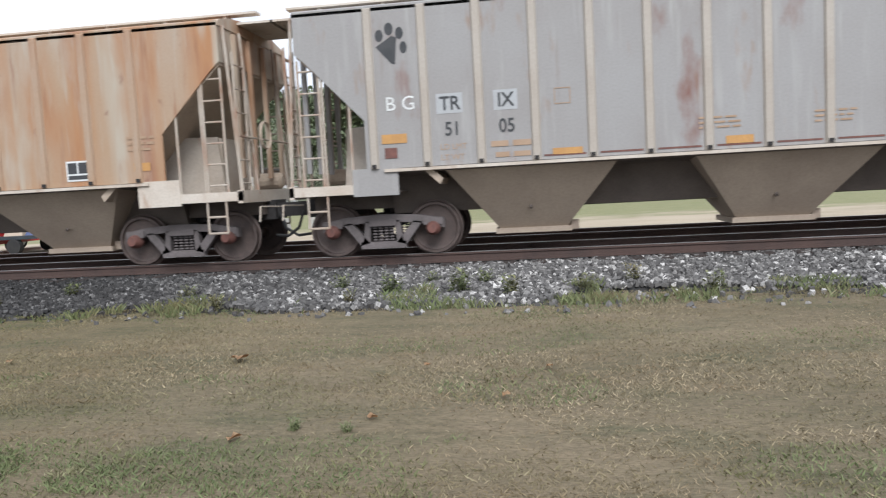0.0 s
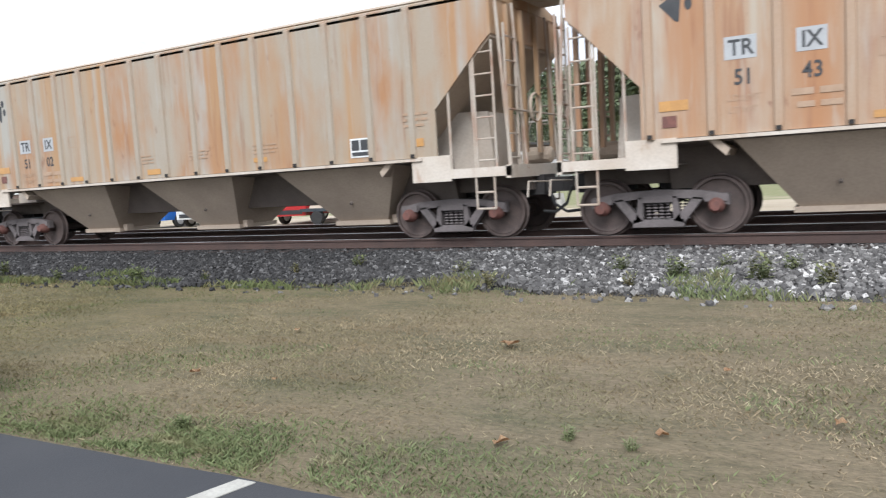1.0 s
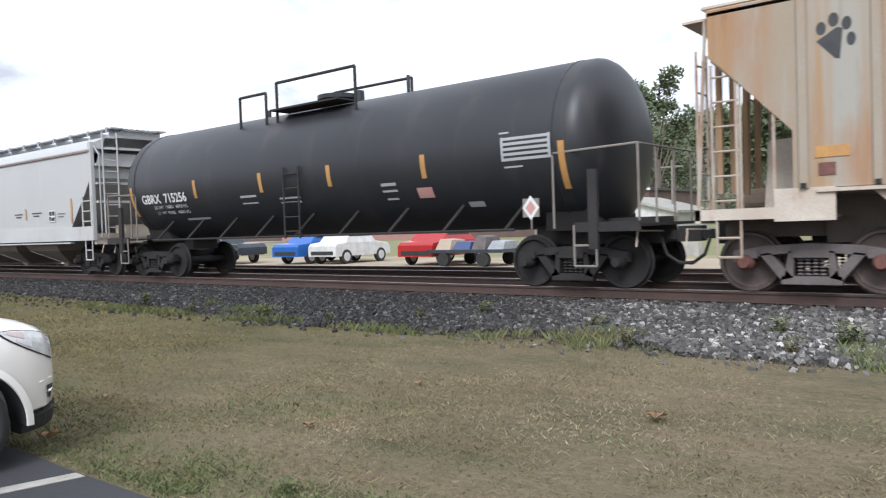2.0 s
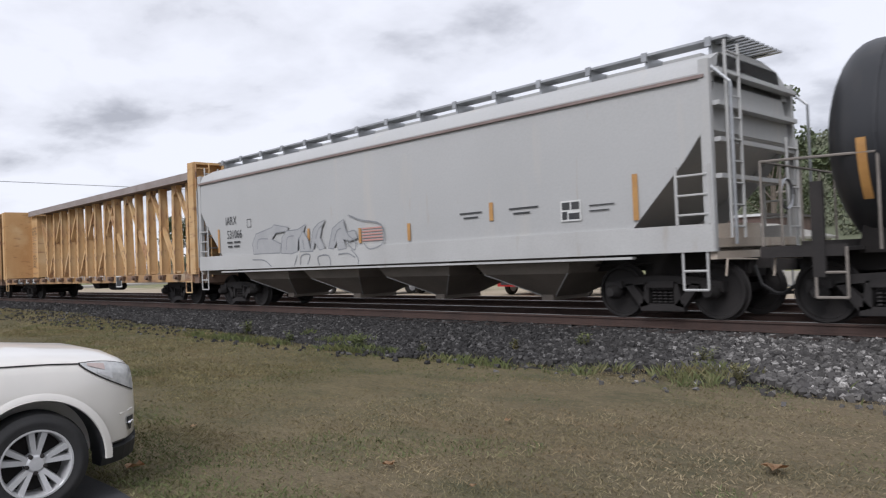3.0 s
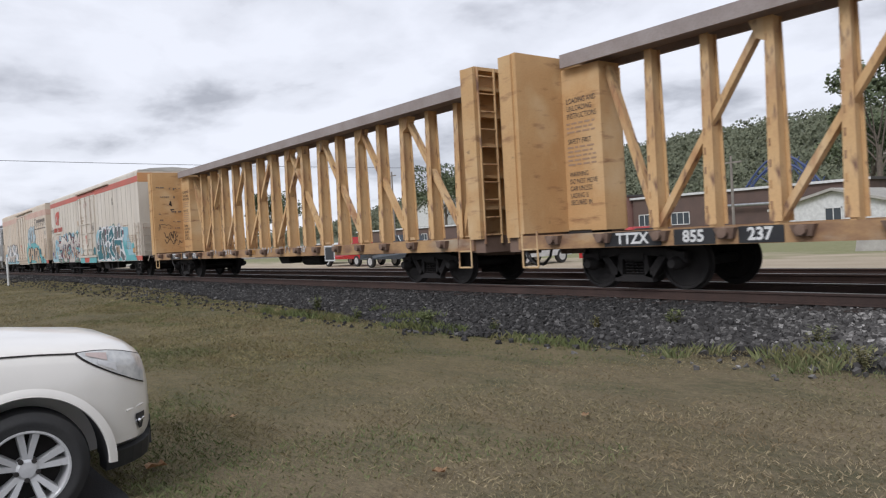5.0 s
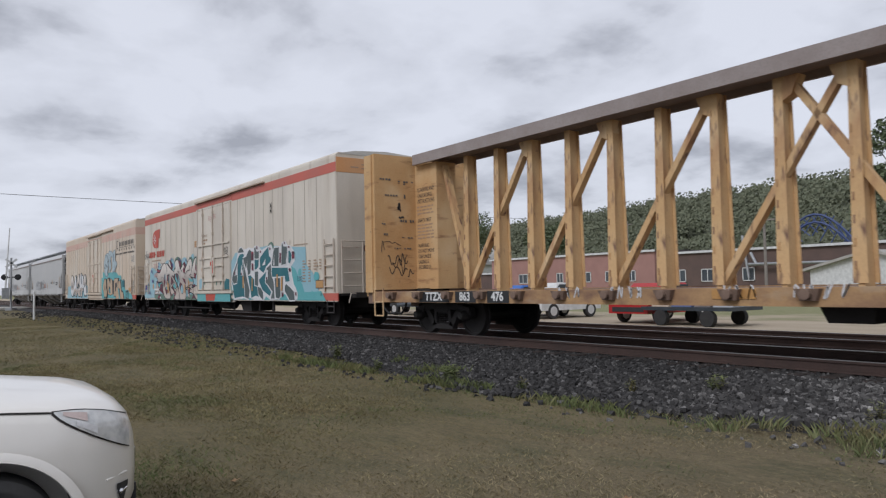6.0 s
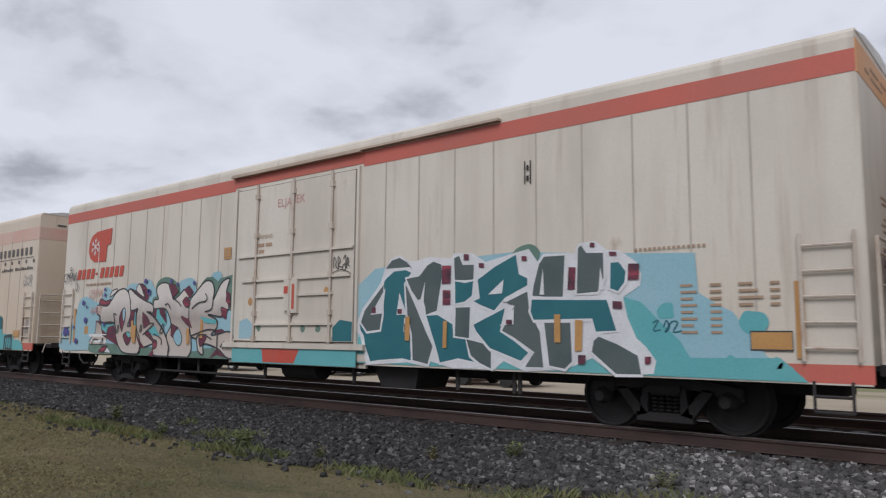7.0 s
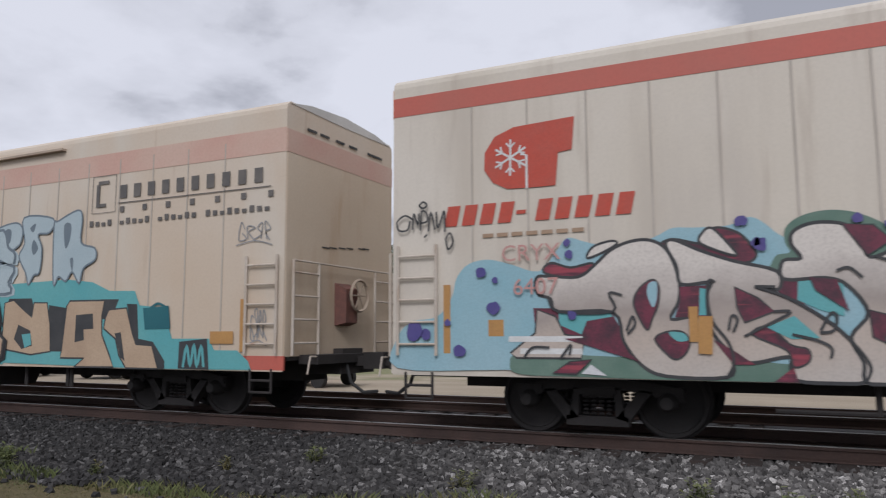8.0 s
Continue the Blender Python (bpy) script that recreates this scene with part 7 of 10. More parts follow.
def reefer(label, end_paint, orange_end, wheel_ends=(-1, 1), side=None, band=None):
    side, band = side or M_REEFER, band or M_REDBAND
    car = thing("refrigerator_car", label, "freight car", "freight cars of the train")
    H, Y = 9.95, 1.6
    bm = bmesh.new()
    # body with slightly rounded upper corners, hollow-looking solid core
    sec = [(-Y, 0.98), (-Y, 4.75), (-1.585, 4.82), (-1.52, 4.88), (1.52, 4.88), (1.585, 4.82), (Y, 4.75), (Y, 0.98)]
    rings(bm, [[(x, y, z) for y, z in sec] for x in (-H, H)])
    part("body", bm, side, car, "cream insulated body")
    bm = bmesh.new()
    arc = [(-1.52, 4.85), (-1.0, 4.95), (0, 5.01), (1.0, 4.95), (1.52, 4.85)]
    rings(bm, [[(x, y, z) for y, z in arc] + [(x, 0, 4.83)] for x in (-H - 0.01, H + 0.01)])
    part("roof", bm, M_ROOF, car)
    for s in (-1, 1):
        bm = bmesh.new()
        for a, b in ((-H, -2.05), (2.05, H)):
            box(bm, a, b, min(s * (Y - 0.02), s * Y) - (0.002 if s < 0 else 0), max(s * (Y - 0.02), s * Y) + (0.002 if s > 0 else 0), 0.76, 0.98)
        box(bm, -2.05, 2.05, min(s * 1.5, s * 1.56), max(s * 1.5, s * 1.56), 0.70, 0.98)
        part("side_sill", bm, side, car)
    bm = bmesh.new()
    z0, z1 = (4.34, 4.61) if orange_end else (4.08, 4.46)
    for a, b in ((-H, -1.95), (1.95, H)):
        box(bm, a, b, -Y - 0.006, -Y, z0, z1)
    box(bm, -1.95, 1.95, -Y - 0.012, -Y, 4.40, z1 - 0.01)
    part("eave_band", bm, band, car, "faded red stripe under the eave")
    # vertical panel seams
    bm = bmesh.new()
    box(bm, -0.012, 0.012, -Y - 0.010, -Y, 1.0, 4.33)
    seam = mesh_of("panel_seam", bm, M_SEAM)
    for k in range(9):
        for x in (8.75 - 0.78 * k, -8.75 + 0.78 * k):
            shared("panel_seam", seam, car, pose(x, 0, 0))
    for s in (-1, 1):
        bm = bmesh.new()
        box(bm, min(s * H, s * (H + 0.012)), max(s * H, s * (H + 0.012)), -Y + 0.02, Y - 0.02, 0.98, 4.32)
        part("end_wall", bm, end_paint, car, smooth=False)
        bm = bmesh.new()
        if orange_end:
            box(bm, min(s * H, s * (H + 0.016)), max(s * H, s * (H + 0.016)), -Y + 0.01, Y - 0.01, 4.325, 4.74)
        else:
            box(bm, min(s * H, s * (H + 0.016)), max(s * H, s * (H + 0.016)), -Y + 0.01, Y - 0.01, 4.08, 4.44)
        part("end_band", bm, M_ORBAND if orange_end else band, car)
        bm = bmesh.new()
        box(bm, min(s * 8.95, s * (H + 0.02)), max(s * 9.2, s * (H + 0.02)), -Y - 0.004, -Y + 0.03, 0.78, 0.99)
        part("corner_sill", bm, M_REDBAND if s > 0 else side, car)
        a, b = sorted((s * 9.27, s * 9.85))
        ladder(car, a, b, -Y - 0.05, 1.02, 2.50, 5, M_WHITE, 0.017)
        ladder(car, a, b, Y + 0.05, 1.02, 2.50, 5, M_WHITE, 0.017)
        end_ladder(car, s * (H + 0.10), -1.5, -0.85, 1.0, 2.42, 4, M_WHITE, 0.017)
        end_ladder(car, s * (H + 0.10), 0.85, 1.5, 1.0, 2.42, 4, M_WHITE, 0.017)
        bm = bmesh.new()
        rod(bm, (s * (H + 0.1), -1.5, 2.42), (s * (H + 0.1), 1.5, 2.42), 0.018)
        part("grab_rail", bm, M_WHITE, car)
        if s in wheel_ends:
            bm = bmesh.new()
            turned(bm, [(s * (H + 0.22), 0.26), (s * (H + 0.25), 0.285), (s * (H + 0.28), 0.26), (s * (H + 0.25), 0.235), (s * (H + 0.22), 0.26)], "x", 18, (0, 0.1, 1.95), cap=False)
            for k in range(3):
                a2 = k * math.pi / 3
                rod(bm, (s * (H + 0.25), 0.1 + 0.27 * math.cos(a2), 1.95 + 0.27 * math.sin(a2)), (s * (H + 0.25), 0.1 - 0.27 * math.cos(a2), 1.95 - 0.27 * math.sin(a2)), 0.012)
            part("brake_wheel", bm, M_CHUTE, car)
            bm = bmesh.new()
            hull(bm, [(s * (H + 0.01), -0.28, 1.45), (s * (H + 0.2), -0.22, 1.5), (s * (H + 0.2), 0.12, 1.5), (s * (H + 0.01), 0.18, 1.45)], [(s * (H + 0.01), -0.28, 2.15), (s * (H + 0.2), -0.22, 2.05), (s * (H + 0.2), 0.12, 2.05), (s * (H + 0.01), 0.18, 2.15)])
            part("brake_housing", bm, M_CAP, car, "rusty brake housing")
        bm = bmesh.new()
        box(bm, min(s * 8.0, s * (H + 0.3)), max(s * 8.0, s * (H + 0.3)), -0.5, 0.5, 0.68, 0.98)
        box(bm, min(s * H, s * (H + 0.35)), max(s * H, s * (H + 0.35)), -1.2, 1.2, 0.86, 1.0)
        part("draft_sill", bm, M_UNDER, car)
        stirrup(car, s * 9.55 - 0.2, -Y, M_UNDER, 0.45, 0.8)
        coupler(car, s * (H + 0.2), s)
    # plug door with bars, track and guides
    bm = bmesh.new()
    box(bm, -1.78, 1.78, -Y - 0.05, -Y, 1.16, 4.30)
    door = part("plug_door", bm, side, car, "wide cream plug door")
    bm = bmesh.new()
    for x in (-1.07, 0.07, 1.20):
        rod(bm, (x, -Y - 0.09, 1.12), (x, -Y - 0.09, 4.36), 0.026)
        for z in (1.2, 1.7, 2.4, 3.3, 4.1):
            box(bm, x - 0.05, x + 0.05, -Y - 0.12, -Y - 0.05, z - 0.05, z + 0.05)
    part("lock_rod", bm, M_WHITE, door)
    for x0, x1, z in ((-1.69, 1.78, 2.88), (-1.53, 1.71, 2.37), (-1.03, -0.12, 2.04), (0.30, 1.25, 2.05), (-1.06, 1.26, 1.49)):
        bm = bmesh.new()
        box(bm, x0, x1, -Y - 0.095, -Y - 0.05, z - 0.024, z + 0.024)
        part("door_rail", bm, side, door)
    bm = bmesh.new()
    box(bm, -0.11, 0.05, -Y - 0.12, -Y - 0.05, 1.75, 2.36)
    box(bm, 0.10, 0.29, -Y - 0.12, -Y - 0.05, 1.70, 2.36)
    part("lock_box", bm, side, door)
    bm = bmesh.new()
    box(bm, -0.09, 0.03, -Y - 0.126, -Y - 0.12, 2.08, 2.22)
    box(bm, 0.15, 0.22, -Y - 0.126, -Y - 0.12, 1.78, 2.26)
    part("lock_label", bm, M_REDTXT, door)
    bm = bmesh.new()
    box(bm, -2.0, 5.0, -Y - 0.10, -Y, 4.63, 4.67)
    box(bm, -2.0, 1.95, -Y - 0.12, -Y, 4.60, 4.64)
    part("upper_track", bm, M_CHUTE, car, "dark upper door track")
    bm = bmesh.new()
    box(bm, -2.1, 2.1, -Y - 0.10, -Y, 1.02, 1.12)
    box(bm, -2.1, 2.1, -Y - 0.02, -Y + 0.06, 0.82, 0.95)
    part("lower_track", bm, side, car)
    for x in (-1.86, 1.86):
        bm = bmesh.new()
        box(bm, x - 0.03, x + 0.03, -Y - 0.06, -Y, 1.05, 4.36)
        part("door_jamb", bm, side, car)
    # dark strips standing in for the shadow in the gap round the door
    for nm, x0, x1, z0, z1 in (("door_gap_shade", -1.800, -1.782, 1.13, 4.34), ("door_gap_shade", 1.782, 1.800, 1.13, 4.34), ("door_gap_shade", -1.78, 1.78, 4.302, 4.320), ("door_gap_shade", -1.78, 1.78, 1.140, 1.158)):
        bm = bmesh.new()
        box(bm, x0, x1, -Y - 0.012, -Y, z0, z1)
        part(nm, bm, M_UNDER, car)
    # underframe details
    bm = bmesh.new()
    box(bm, -9.4, 9.4, -0.35, 0.35, 0.55, 0.98)
    box(bm, -H, H, -1.5, 1.5, 0.92, 0.985)
    part("centre_sill", bm, M_UNDER, car)
    bm = bmesh.new()
    hull(bm, [(2.2, -1.3, 0.38), (3.0, -1.3, 0.38), (3.0, -0.5, 0.38), (2.2, -0.5, 0.38)], [(2.0, -1.4, 0.92), (3.2, -1.4, 0.92), (3.2, -0.4, 0.92), (2.0, -0.4, 0.92)])
    part("equipment_box", bm, M_UNDER, car)
    bm = bmesh.new()
    turned(bm, [(-1.9, 0.10), (-1.85, 0.22), (-0.8, 0.22), (-0.75, 0.10)], "x", 12, (1.0, -0.9, 0.62))
    part("air_tank", bm, M_UNDER, car)
    for x in (-4.2, -3.4, -1.0, 1.6, 4.0, 5.1, 5.2):
        bm = bmesh.new()
        rod(bm, (x, -1.4, 0.9), (x, -1.4, 0.42), 0.035)
        part("hanger", bm, M_UNDER, car)
    bm = bmesh.new()
    rod(bm, (-5.2, -1.4, 0.44), (-1.0, -1.4, 0.44), 0.025)
    part("brake_rod", bm, M_UNDER, car)
    hose_runs(car, 7.0)
    trucks(car, 7.3, True)
    return car


# letter outlines as small fields of corner points, 0..1 wide and 0..1 high
LETTERS = {
    "N": [(0.02, 0.0), (0.04, 0.96), (0.34, 1.0), (0.62, 0.50), (0.64, 0.96), (0.96, 0.98), (1.0, 0.02), (0.70, 0.0), (0.36, 0.46), (0.36, 0.02)],
    "P": [(0.10, 0.0), (0.02, 0.60), (0.14, 0.90), (0.60, 1.0), (0.96, 0.84), (0.98, 0.58), (0.72, 0.40), (0.48, 0.36), (0.46, 0.02), (0.28, 0.14)],
    "R": [(0.06, 0.0), (0.04, 0.86), (0.50, 1.0), (0.90, 0.90), (0.92, 0.60), (0.70, 0.46), (1.08, 0.30), (0.98, 0.06), (0.62, 0.22), (0.46, 0.0), (0.36, 0.18)],
    "A": [(0.0, 0.22), (0.02, 0.42), (0.42, 0.80), (0.50, 0.95), (0.80, 0.97), (0.74, 0.82), (1.0, 0.10), (0.62, 0.0), (0.55, 0.22), (0.30, 0.22), (0.26, 0.05), (0.08, 0.04)],
    "L": [(0.05, 0.72), (0.28, 0.78), (0.38, 0.98), (0.66, 1.0), (0.62, 0.42), (0.98, 0.20), (1.0, 0.02), (0.15, 0.0), (0.22, 0.30), (0.34, 0.44), (0.30, 0.66)],
    "I": [(0.10, 0.96), (0.50, 0.90), (0.86, 0.86), (0.82, 0.60), (0.62, 0.50), (0.66, 0.30), (1.0, 0.24), (1.0, 0.02), (0.0, 0.02), (0.02, 0.28), (0.26, 0.34), (0.22, 0.48), (0.10, 0.56)],
    "S": [(0.0, 0.70), (0.55, 1.0), (0.72, 0.94), (0.80, 0.74), (1.0, 0.62), (0.92, 0.46), (0.40, 0.62), (0.34, 0.50), (1.0, 0.40), (0.86, 0.16), (0.95, 0.0), (0.42, 0.02), (0.05, 0.34), (0.55, 0.38), (0.30, 0.44), (0.02, 0.50)],
    "E": [(0.02, 0.62), (0.22, 0.98), (0.48, 1.0), (0.46, 0.62), (0.66, 0.60), (0.62, 0.96), (0.98, 0.92), (0.90, 0.48), (1.0, 0.30), (0.86, 0.22), (0.72, 0.40), (0.60, 0.38), (0.64, 0.02), (0.30, 0.0), (0.22, 0.36), (0.0, 0.40)],
    "K": [(0.0, 0.50), (0.10, 1.0), (0.30, 1.0), (0.32, 0.62), (0.64, 0.86), (0.92, 0.82), (0.95, 0.62), (0.60, 0.46), (0.96, 0.22), (1.0, 0.0), (0.66, 0.02), (0.36, 0.34), (0.28, 0.04), (0.05, 0.02), (0.10, 0.34)],
    "B": [(0.0, 0.60), (0.18, 0.82), (0.42, 0.98), (0.72, 0.94), (0.80, 0.66), (0.72, 0.52), (0.95, 0.36), (0.92, 0.10), (0.70, 0.0), (0.45, 0.08), (0.30, 0.02), (0.22, 0.34), (0.05, 0.40)],
    "O": [(0.05, 0.45), (0.12, 0.86), (0.40, 1.0), (0.78, 0.94), (1.0, 0.60), (0.95, 0.22), (0.70, 0.0), (0.30, 0.04), (0.10, 0.20)],
}


def grown(pts, d):
    """An outline pushed out by d along its corner normals."""
    n, area = len(pts), 0.0
    for k in range(n):
        (xa, za), (xb, zb) = pts[k], pts[(k + 1) % n]
        area += xa * zb - xb * za
    sgn = 1 if area > 0 else -1
    out = []
    for k in range(n):
        a, b, c = (Vector(pts[(k + j) % n]) for j in (-1, 0, 1))
        e, f = (b - a).normalized(), (c - b).normalized()
        nv = Vector((e.y + f.y, -e.x - f.x)) * sgn
        nv = nv.normalized() if nv.length > 1e-3 else Vector((e.y, -e.x)) * sgn
        out.append((b.x + nv.x * d, b.y + nv.y * d))
    return out


def graffiti_word(car, letters, x0, z0, w, h, fills, edge, dark, y, rounded=False, label=""):
    """Overlapping sprayed letters with a bright edge, a dark shade block and coloured fills."""
    g = random.Random(len(letters) * 7 + int(abs(x0) * 10))
    for k, ch in enumerate(letters):
        wk = w * (1.18 if ch in "SK" else 1.05)
        pts = [(x0 + k * w + wk * a, z0 + h * (b if b < 0.97 else b + 0.06 * g.random())) for a, b in LETTERS[ch]]
        loop = smooth_loop(pts, 3) if rounded else pts
        spray("graffiti_shade", grown([(a + 0.07, b - 0.03) for a, b in loop], 0.05), y - 0.0006 * k, dark, car)
        spray("graffiti_edge", grown(loop, 0.055), y - 0.006 - 0.0006 * k, edge, car)
        spray("graffiti_letter", loop, y - 0.012 - 0.0006 * k, fills[k % len(fills)], car, label)
        # second colour across the letter's foot or head
        mid = z0 + h * (0.30 + 0.25 * g.random())
        low = [(a, min(b, mid + 0.05 * math.sin(a * 9))) for a, b in loop]
        spray("graffiti_fade", grown(low, -0.015), y - 0.016 - 0.0006 * k, fills[(k + 1) % len(fills)], car)
        if k % 2 == 0:
            cx, cz = x0 + k * w + wk * 0.48, z0 + h * 0.50
            tri = [(cx - 0.09, cz - 0.12), (cx + 0.02, cz + 0.22), (cx + 0.10, cz - 0.14)]
            spray("graffiti_counter", tri, y - 0.021, edge, car)
            spray("graffiti_counter", grown(tri, -0.03), y - 0.023, dark, car)


def blot(car, x, z, r, y, material, seed):
    g = random.Random(seed)
    pts = [(x + r * (0.75 + 0.5 * g.random()) * math.cos(a), z + r * (0.75 + 0.5 * g.random()) * math.sin(a)) for a in (2 * math.pi * k / 8 for k in range(8))]
    spray("paint_blot", pts, y, material, car, rounded=True)


def tag_scrawl(car, x0, z0, w, h, y, material, seed, width=0.03, n=12):
    g = random.Random(seed)
    m = max(3, n // 3)
    for k in range(m):
        u, q = x0 + w * k / m, w / m
        pts = [(u + q * g.uniform(-0.1, 0.5), z0 + h * g.uniform(0.0, 0.2)), (u + q * g.uniform(0.0, 0.4), z0 + h * g.uniform(0.7, 1.0)), (u + q * g.uniform(0.6, 1.1), z0 + h * g.uniform(0.55, 0.9)),
               (u + q * g.uniform(0.1, 0.5), z0 + h * g.uniform(0.3, 0.55)), (u + q * g.uniform(0.8, 1.2), z0 + h * g.uniform(0.0, 0.25))]
        if (k + seed) % 3 == 1:
            pts = [(2 * u + q - a, b) for a, b in pts]
        if (k + seed) % 4 == 2:
            pts = [pts[2], pts[1], pts[0], pts[4], pts[3]]
        stroke("tag_scrawl", smooth_line(pts), width * 0.6, y - 0.0008 * k, material, car, "dark sprayed tag")
    stroke("tag_scrawl", smooth_line([(x0 - 0.05, z0 - 0.04), (x0 + w * 0.5, z0 + h * 0.05), (x0 + w * 1.05, z0 - 0.06)]), width * 0.5, y - 0.006, material, car, "dark sprayed tag")


def smooth_line(pts, per=4):
    out = []
    for k in range(len(pts) - 1):
        p0, p1, p2, p3 = (Vector(pts[min(max(k + j, 0), len(pts) - 1)]) for j in (-1, 0, 1, 2))
        for s in range(per):
            t = s / per
            out.append(tuple(0.5 * ((2 * p1) + (p2 - p0) * t + (2 * p0 - 5 * p1 + 4 * p2 - p3) * t * t + (3 * p1 - p0 - 3 * p2 + p3) * t ** 3)))
    return out + [tuple(pts[-1])]


def dress_first_reefer(car):
    y = -1.614
    # blue and teal background patches
    spray("graffiti_ground", [(1.85, 0.80), (1.85, 2.15), (2.3, 2.45), (3.4, 2.5), (5.2, 2.55), (7.3, 2.40), (8.02, 2.36), (8.05, 1.85), (8.3, 1.68), (8.47, 1.6), (8.85, 1.07), (9.22, 0.78)], y, M_SKY, car, "light blue sprayed ground")
    spray("graffiti_ground", [(1.9, 0.80), (1.9, 1.25), (4.0, 1.05), (6.5, 1.0), (9.0, 1.05), (9.3, 0.78)], y - 0.002, M_AQUA, car)
    spray("graffiti_ground", [(6.99, 1.83), (7.27, 1.75), (7.54, 1.48), (7.8, 1.23), (7.99, 0.91), (8.0, 0.8), (7.44, 0.8), (7.14, 1.26)], y - 0.003, M_AQUA, car)
    spray("graffiti_ground", [(5.18, 2.44), (5.29, 2.60), (5.54, 2.65), (5.70, 2.53), (5.64, 2.37), (5.39, 2.30)], y - 0.003, M_GREEN, car, rounded=True)
    for k, (x, z, r) in enumerate(((7.62, 1.62, 0.11), (8.72, 1.46, 0.17), (8.42, 0.98, 0.08), (8.96, 0.99, 0.07), (9.05, 0.92, 0.09))):
        blot(car, x, z, r, y - 0.0035, M_AQUA, 80 + k)
    stroke("tag_scrawl", smooth_line([(7.43, 1.47), (7.51, 1.50), (7.44, 1.37), (7.54, 1.38)]), 0.022, y - 0.005, M_TEAL, car)
    stroke("tag_scrawl", smooth_line([(7.58, 1.41), (7.62, 1.50), (7.66, 1.41), (7.60, 1.35), (7.69, 1.48), (7.77, 1.47), (7.71, 1.35), (7.83, 1.37)]), 0.022, y - 0.005, M_TEAL, car)
    teal_piece(car, y - 0.006)
    # silver piece with maroon, green and blue
    spray("graffiti_ground", [(-1.8, 0.72), (-1.8, 1.0), (0.1, 1.0), (1.9, 1.05), (1.9, 0.72)], y - 0.052, M_AQUA, car)
    spray("graffiti_ground", [(-0.75, 0.74), (-0.8, 1.0), (0.35, 1.0), (0.2, 0.74)], y - 0.054, M_REDTXT, car)
    spray("graffiti_ground", [(1.26, 1.17), (1.77, 1.17), (1.77, 1.52), (1.45, 1.56), (1.26, 1.42)], y - 0.038, M_TEAL, car)
    spray("graffiti_ground", [(-1.60, 1.20), (-1.05, 1.20), (-1.08, 1.45), (-1.35, 1.62), (-1.60, 1.55)], y - 0.038, M_SKY, car)
    for k, (x, z) in enumerate(((-0.94, 1.42), (0.42, 1.40), (0.85, 1.40), (1.05, 2.10), (-1.25, 1.95))):
        blot(car, x, z, 0.07, y - 0.039, M_CONSP if z > 1.9 else M_GREEN, 60 + k)
    silver_piece(car, y - 0.006)
    for k, (x, z, r) in enumerate(((-8.62, 2.09, 0.09), (-8.42, 1.98, 0.06), (-8.45, 1.64, 0.11), (-8.94, 1.08, 0.12), (-9.60, 1.35, 0.17), (-9.42, 1.30, 0.10), (-9.1, 1.45, 0.06), (-7.46, 2.42, 0.06), (-7.44, 2.27, 0.08), (-7.42, 1.52, 0.08), (-5.44, 2.55, 0.09), (-5.26, 2.28, 0.11), (-5.30, 2.30, 0.07), (-4.30, 2.50, 0.07), (-4.02, 2.42, 0.06), (-3.35, 2.42, 0.06))):
        blot(car, x, z, r * 0.72, y - 0.0385, M_PURPLE, 20 + k)
    # looped black tag above the ladder
    for pts in ([(-9.62, 2.86), (-9.74, 2.92), (-9.86, 2.84), (-9.83, 2.72), (-9.70, 2.72), (-9.66, 2.84)], [(-9.62, 2.72), (-9.60, 2.94), (-9.54, 2.78), (-9.52, 2.94)], [(-9.50, 2.70), (-9.48, 2.96), (-9.40, 2.92), (-9.40, 2.82), (-9.50, 2.80)],
                [(-9.38, 2.68), (-9.34, 2.94), (-9.28, 2.70)], [(-9.26, 2.94), (-9.24, 2.72), (-9.18, 2.84), (-9.14, 2.94), (-9.13, 2.66)], [(-9.52, 3.04), (-9.46, 3.09), (-9.40, 3.04), (-9.46, 3.00), (-9.52, 3.04)], [(-9.12, 2.56), (-9.06, 2.64), (-9.01, 2.52), (-9.08, 2.42), (-9.12, 2.56)], [(-9.44, 2.60), (-9.40, 2.64)]):
        stroke("tag_scrawl", smooth_line(pts), 0.026, y - 0.04, M_INK, car, "black sprayed tag")
    tag_scrawl(car, 1.26, 2.46, 0.44, 0.27, y - 0.05, M_INK, 8)
    # maker's emblem and name as plain shapes
    spray("emblem", [(-7.95, 3.16), (-7.60, 3.16), (-7.56, 3.58), (-7.38, 3.60), (-7.34, 4.02), (-8.15, 3.98), (-8.42, 3.88), (-8.56, 3.68), (-8.57, 3.45), (-8.45, 3.27), (-8.25, 3.17)], y, M_REDTXT, car, "orange-red rounded emblem")
    for k in range(6):
        a = k * math.pi / 3 + 0.5
        u, v = math.cos(a), math.sin(a)
        stroke("emblem_star", [(-8.2, 3.58), (-8.2 + 0.24 * u, 3.58 + 0.24 * v)], 0.028, y - 0.004 - 0.0003 * k, M_PALE, car)
        for q in (-1, 1):
            c, d = math.cos(a + q * 0.75), math.sin(a + q * 0.75)
            stroke("emblem_star", [(-8.2 + 0.13 * u, 3.58 + 0.13 * v), (-8.2 + 0.13 * u + 0.09 * c, 3.58 + 0.13 * v + 0.09 * d)], 0.022, y - 0.006 - 0.0003 * k, M_PALE, car)
    stroke("emblem_slot", [(-7.98, 3.15), (-7.98, 3.59), (-8.06, 3.61)], 0.03, y - 0.004, M_PALE, car)
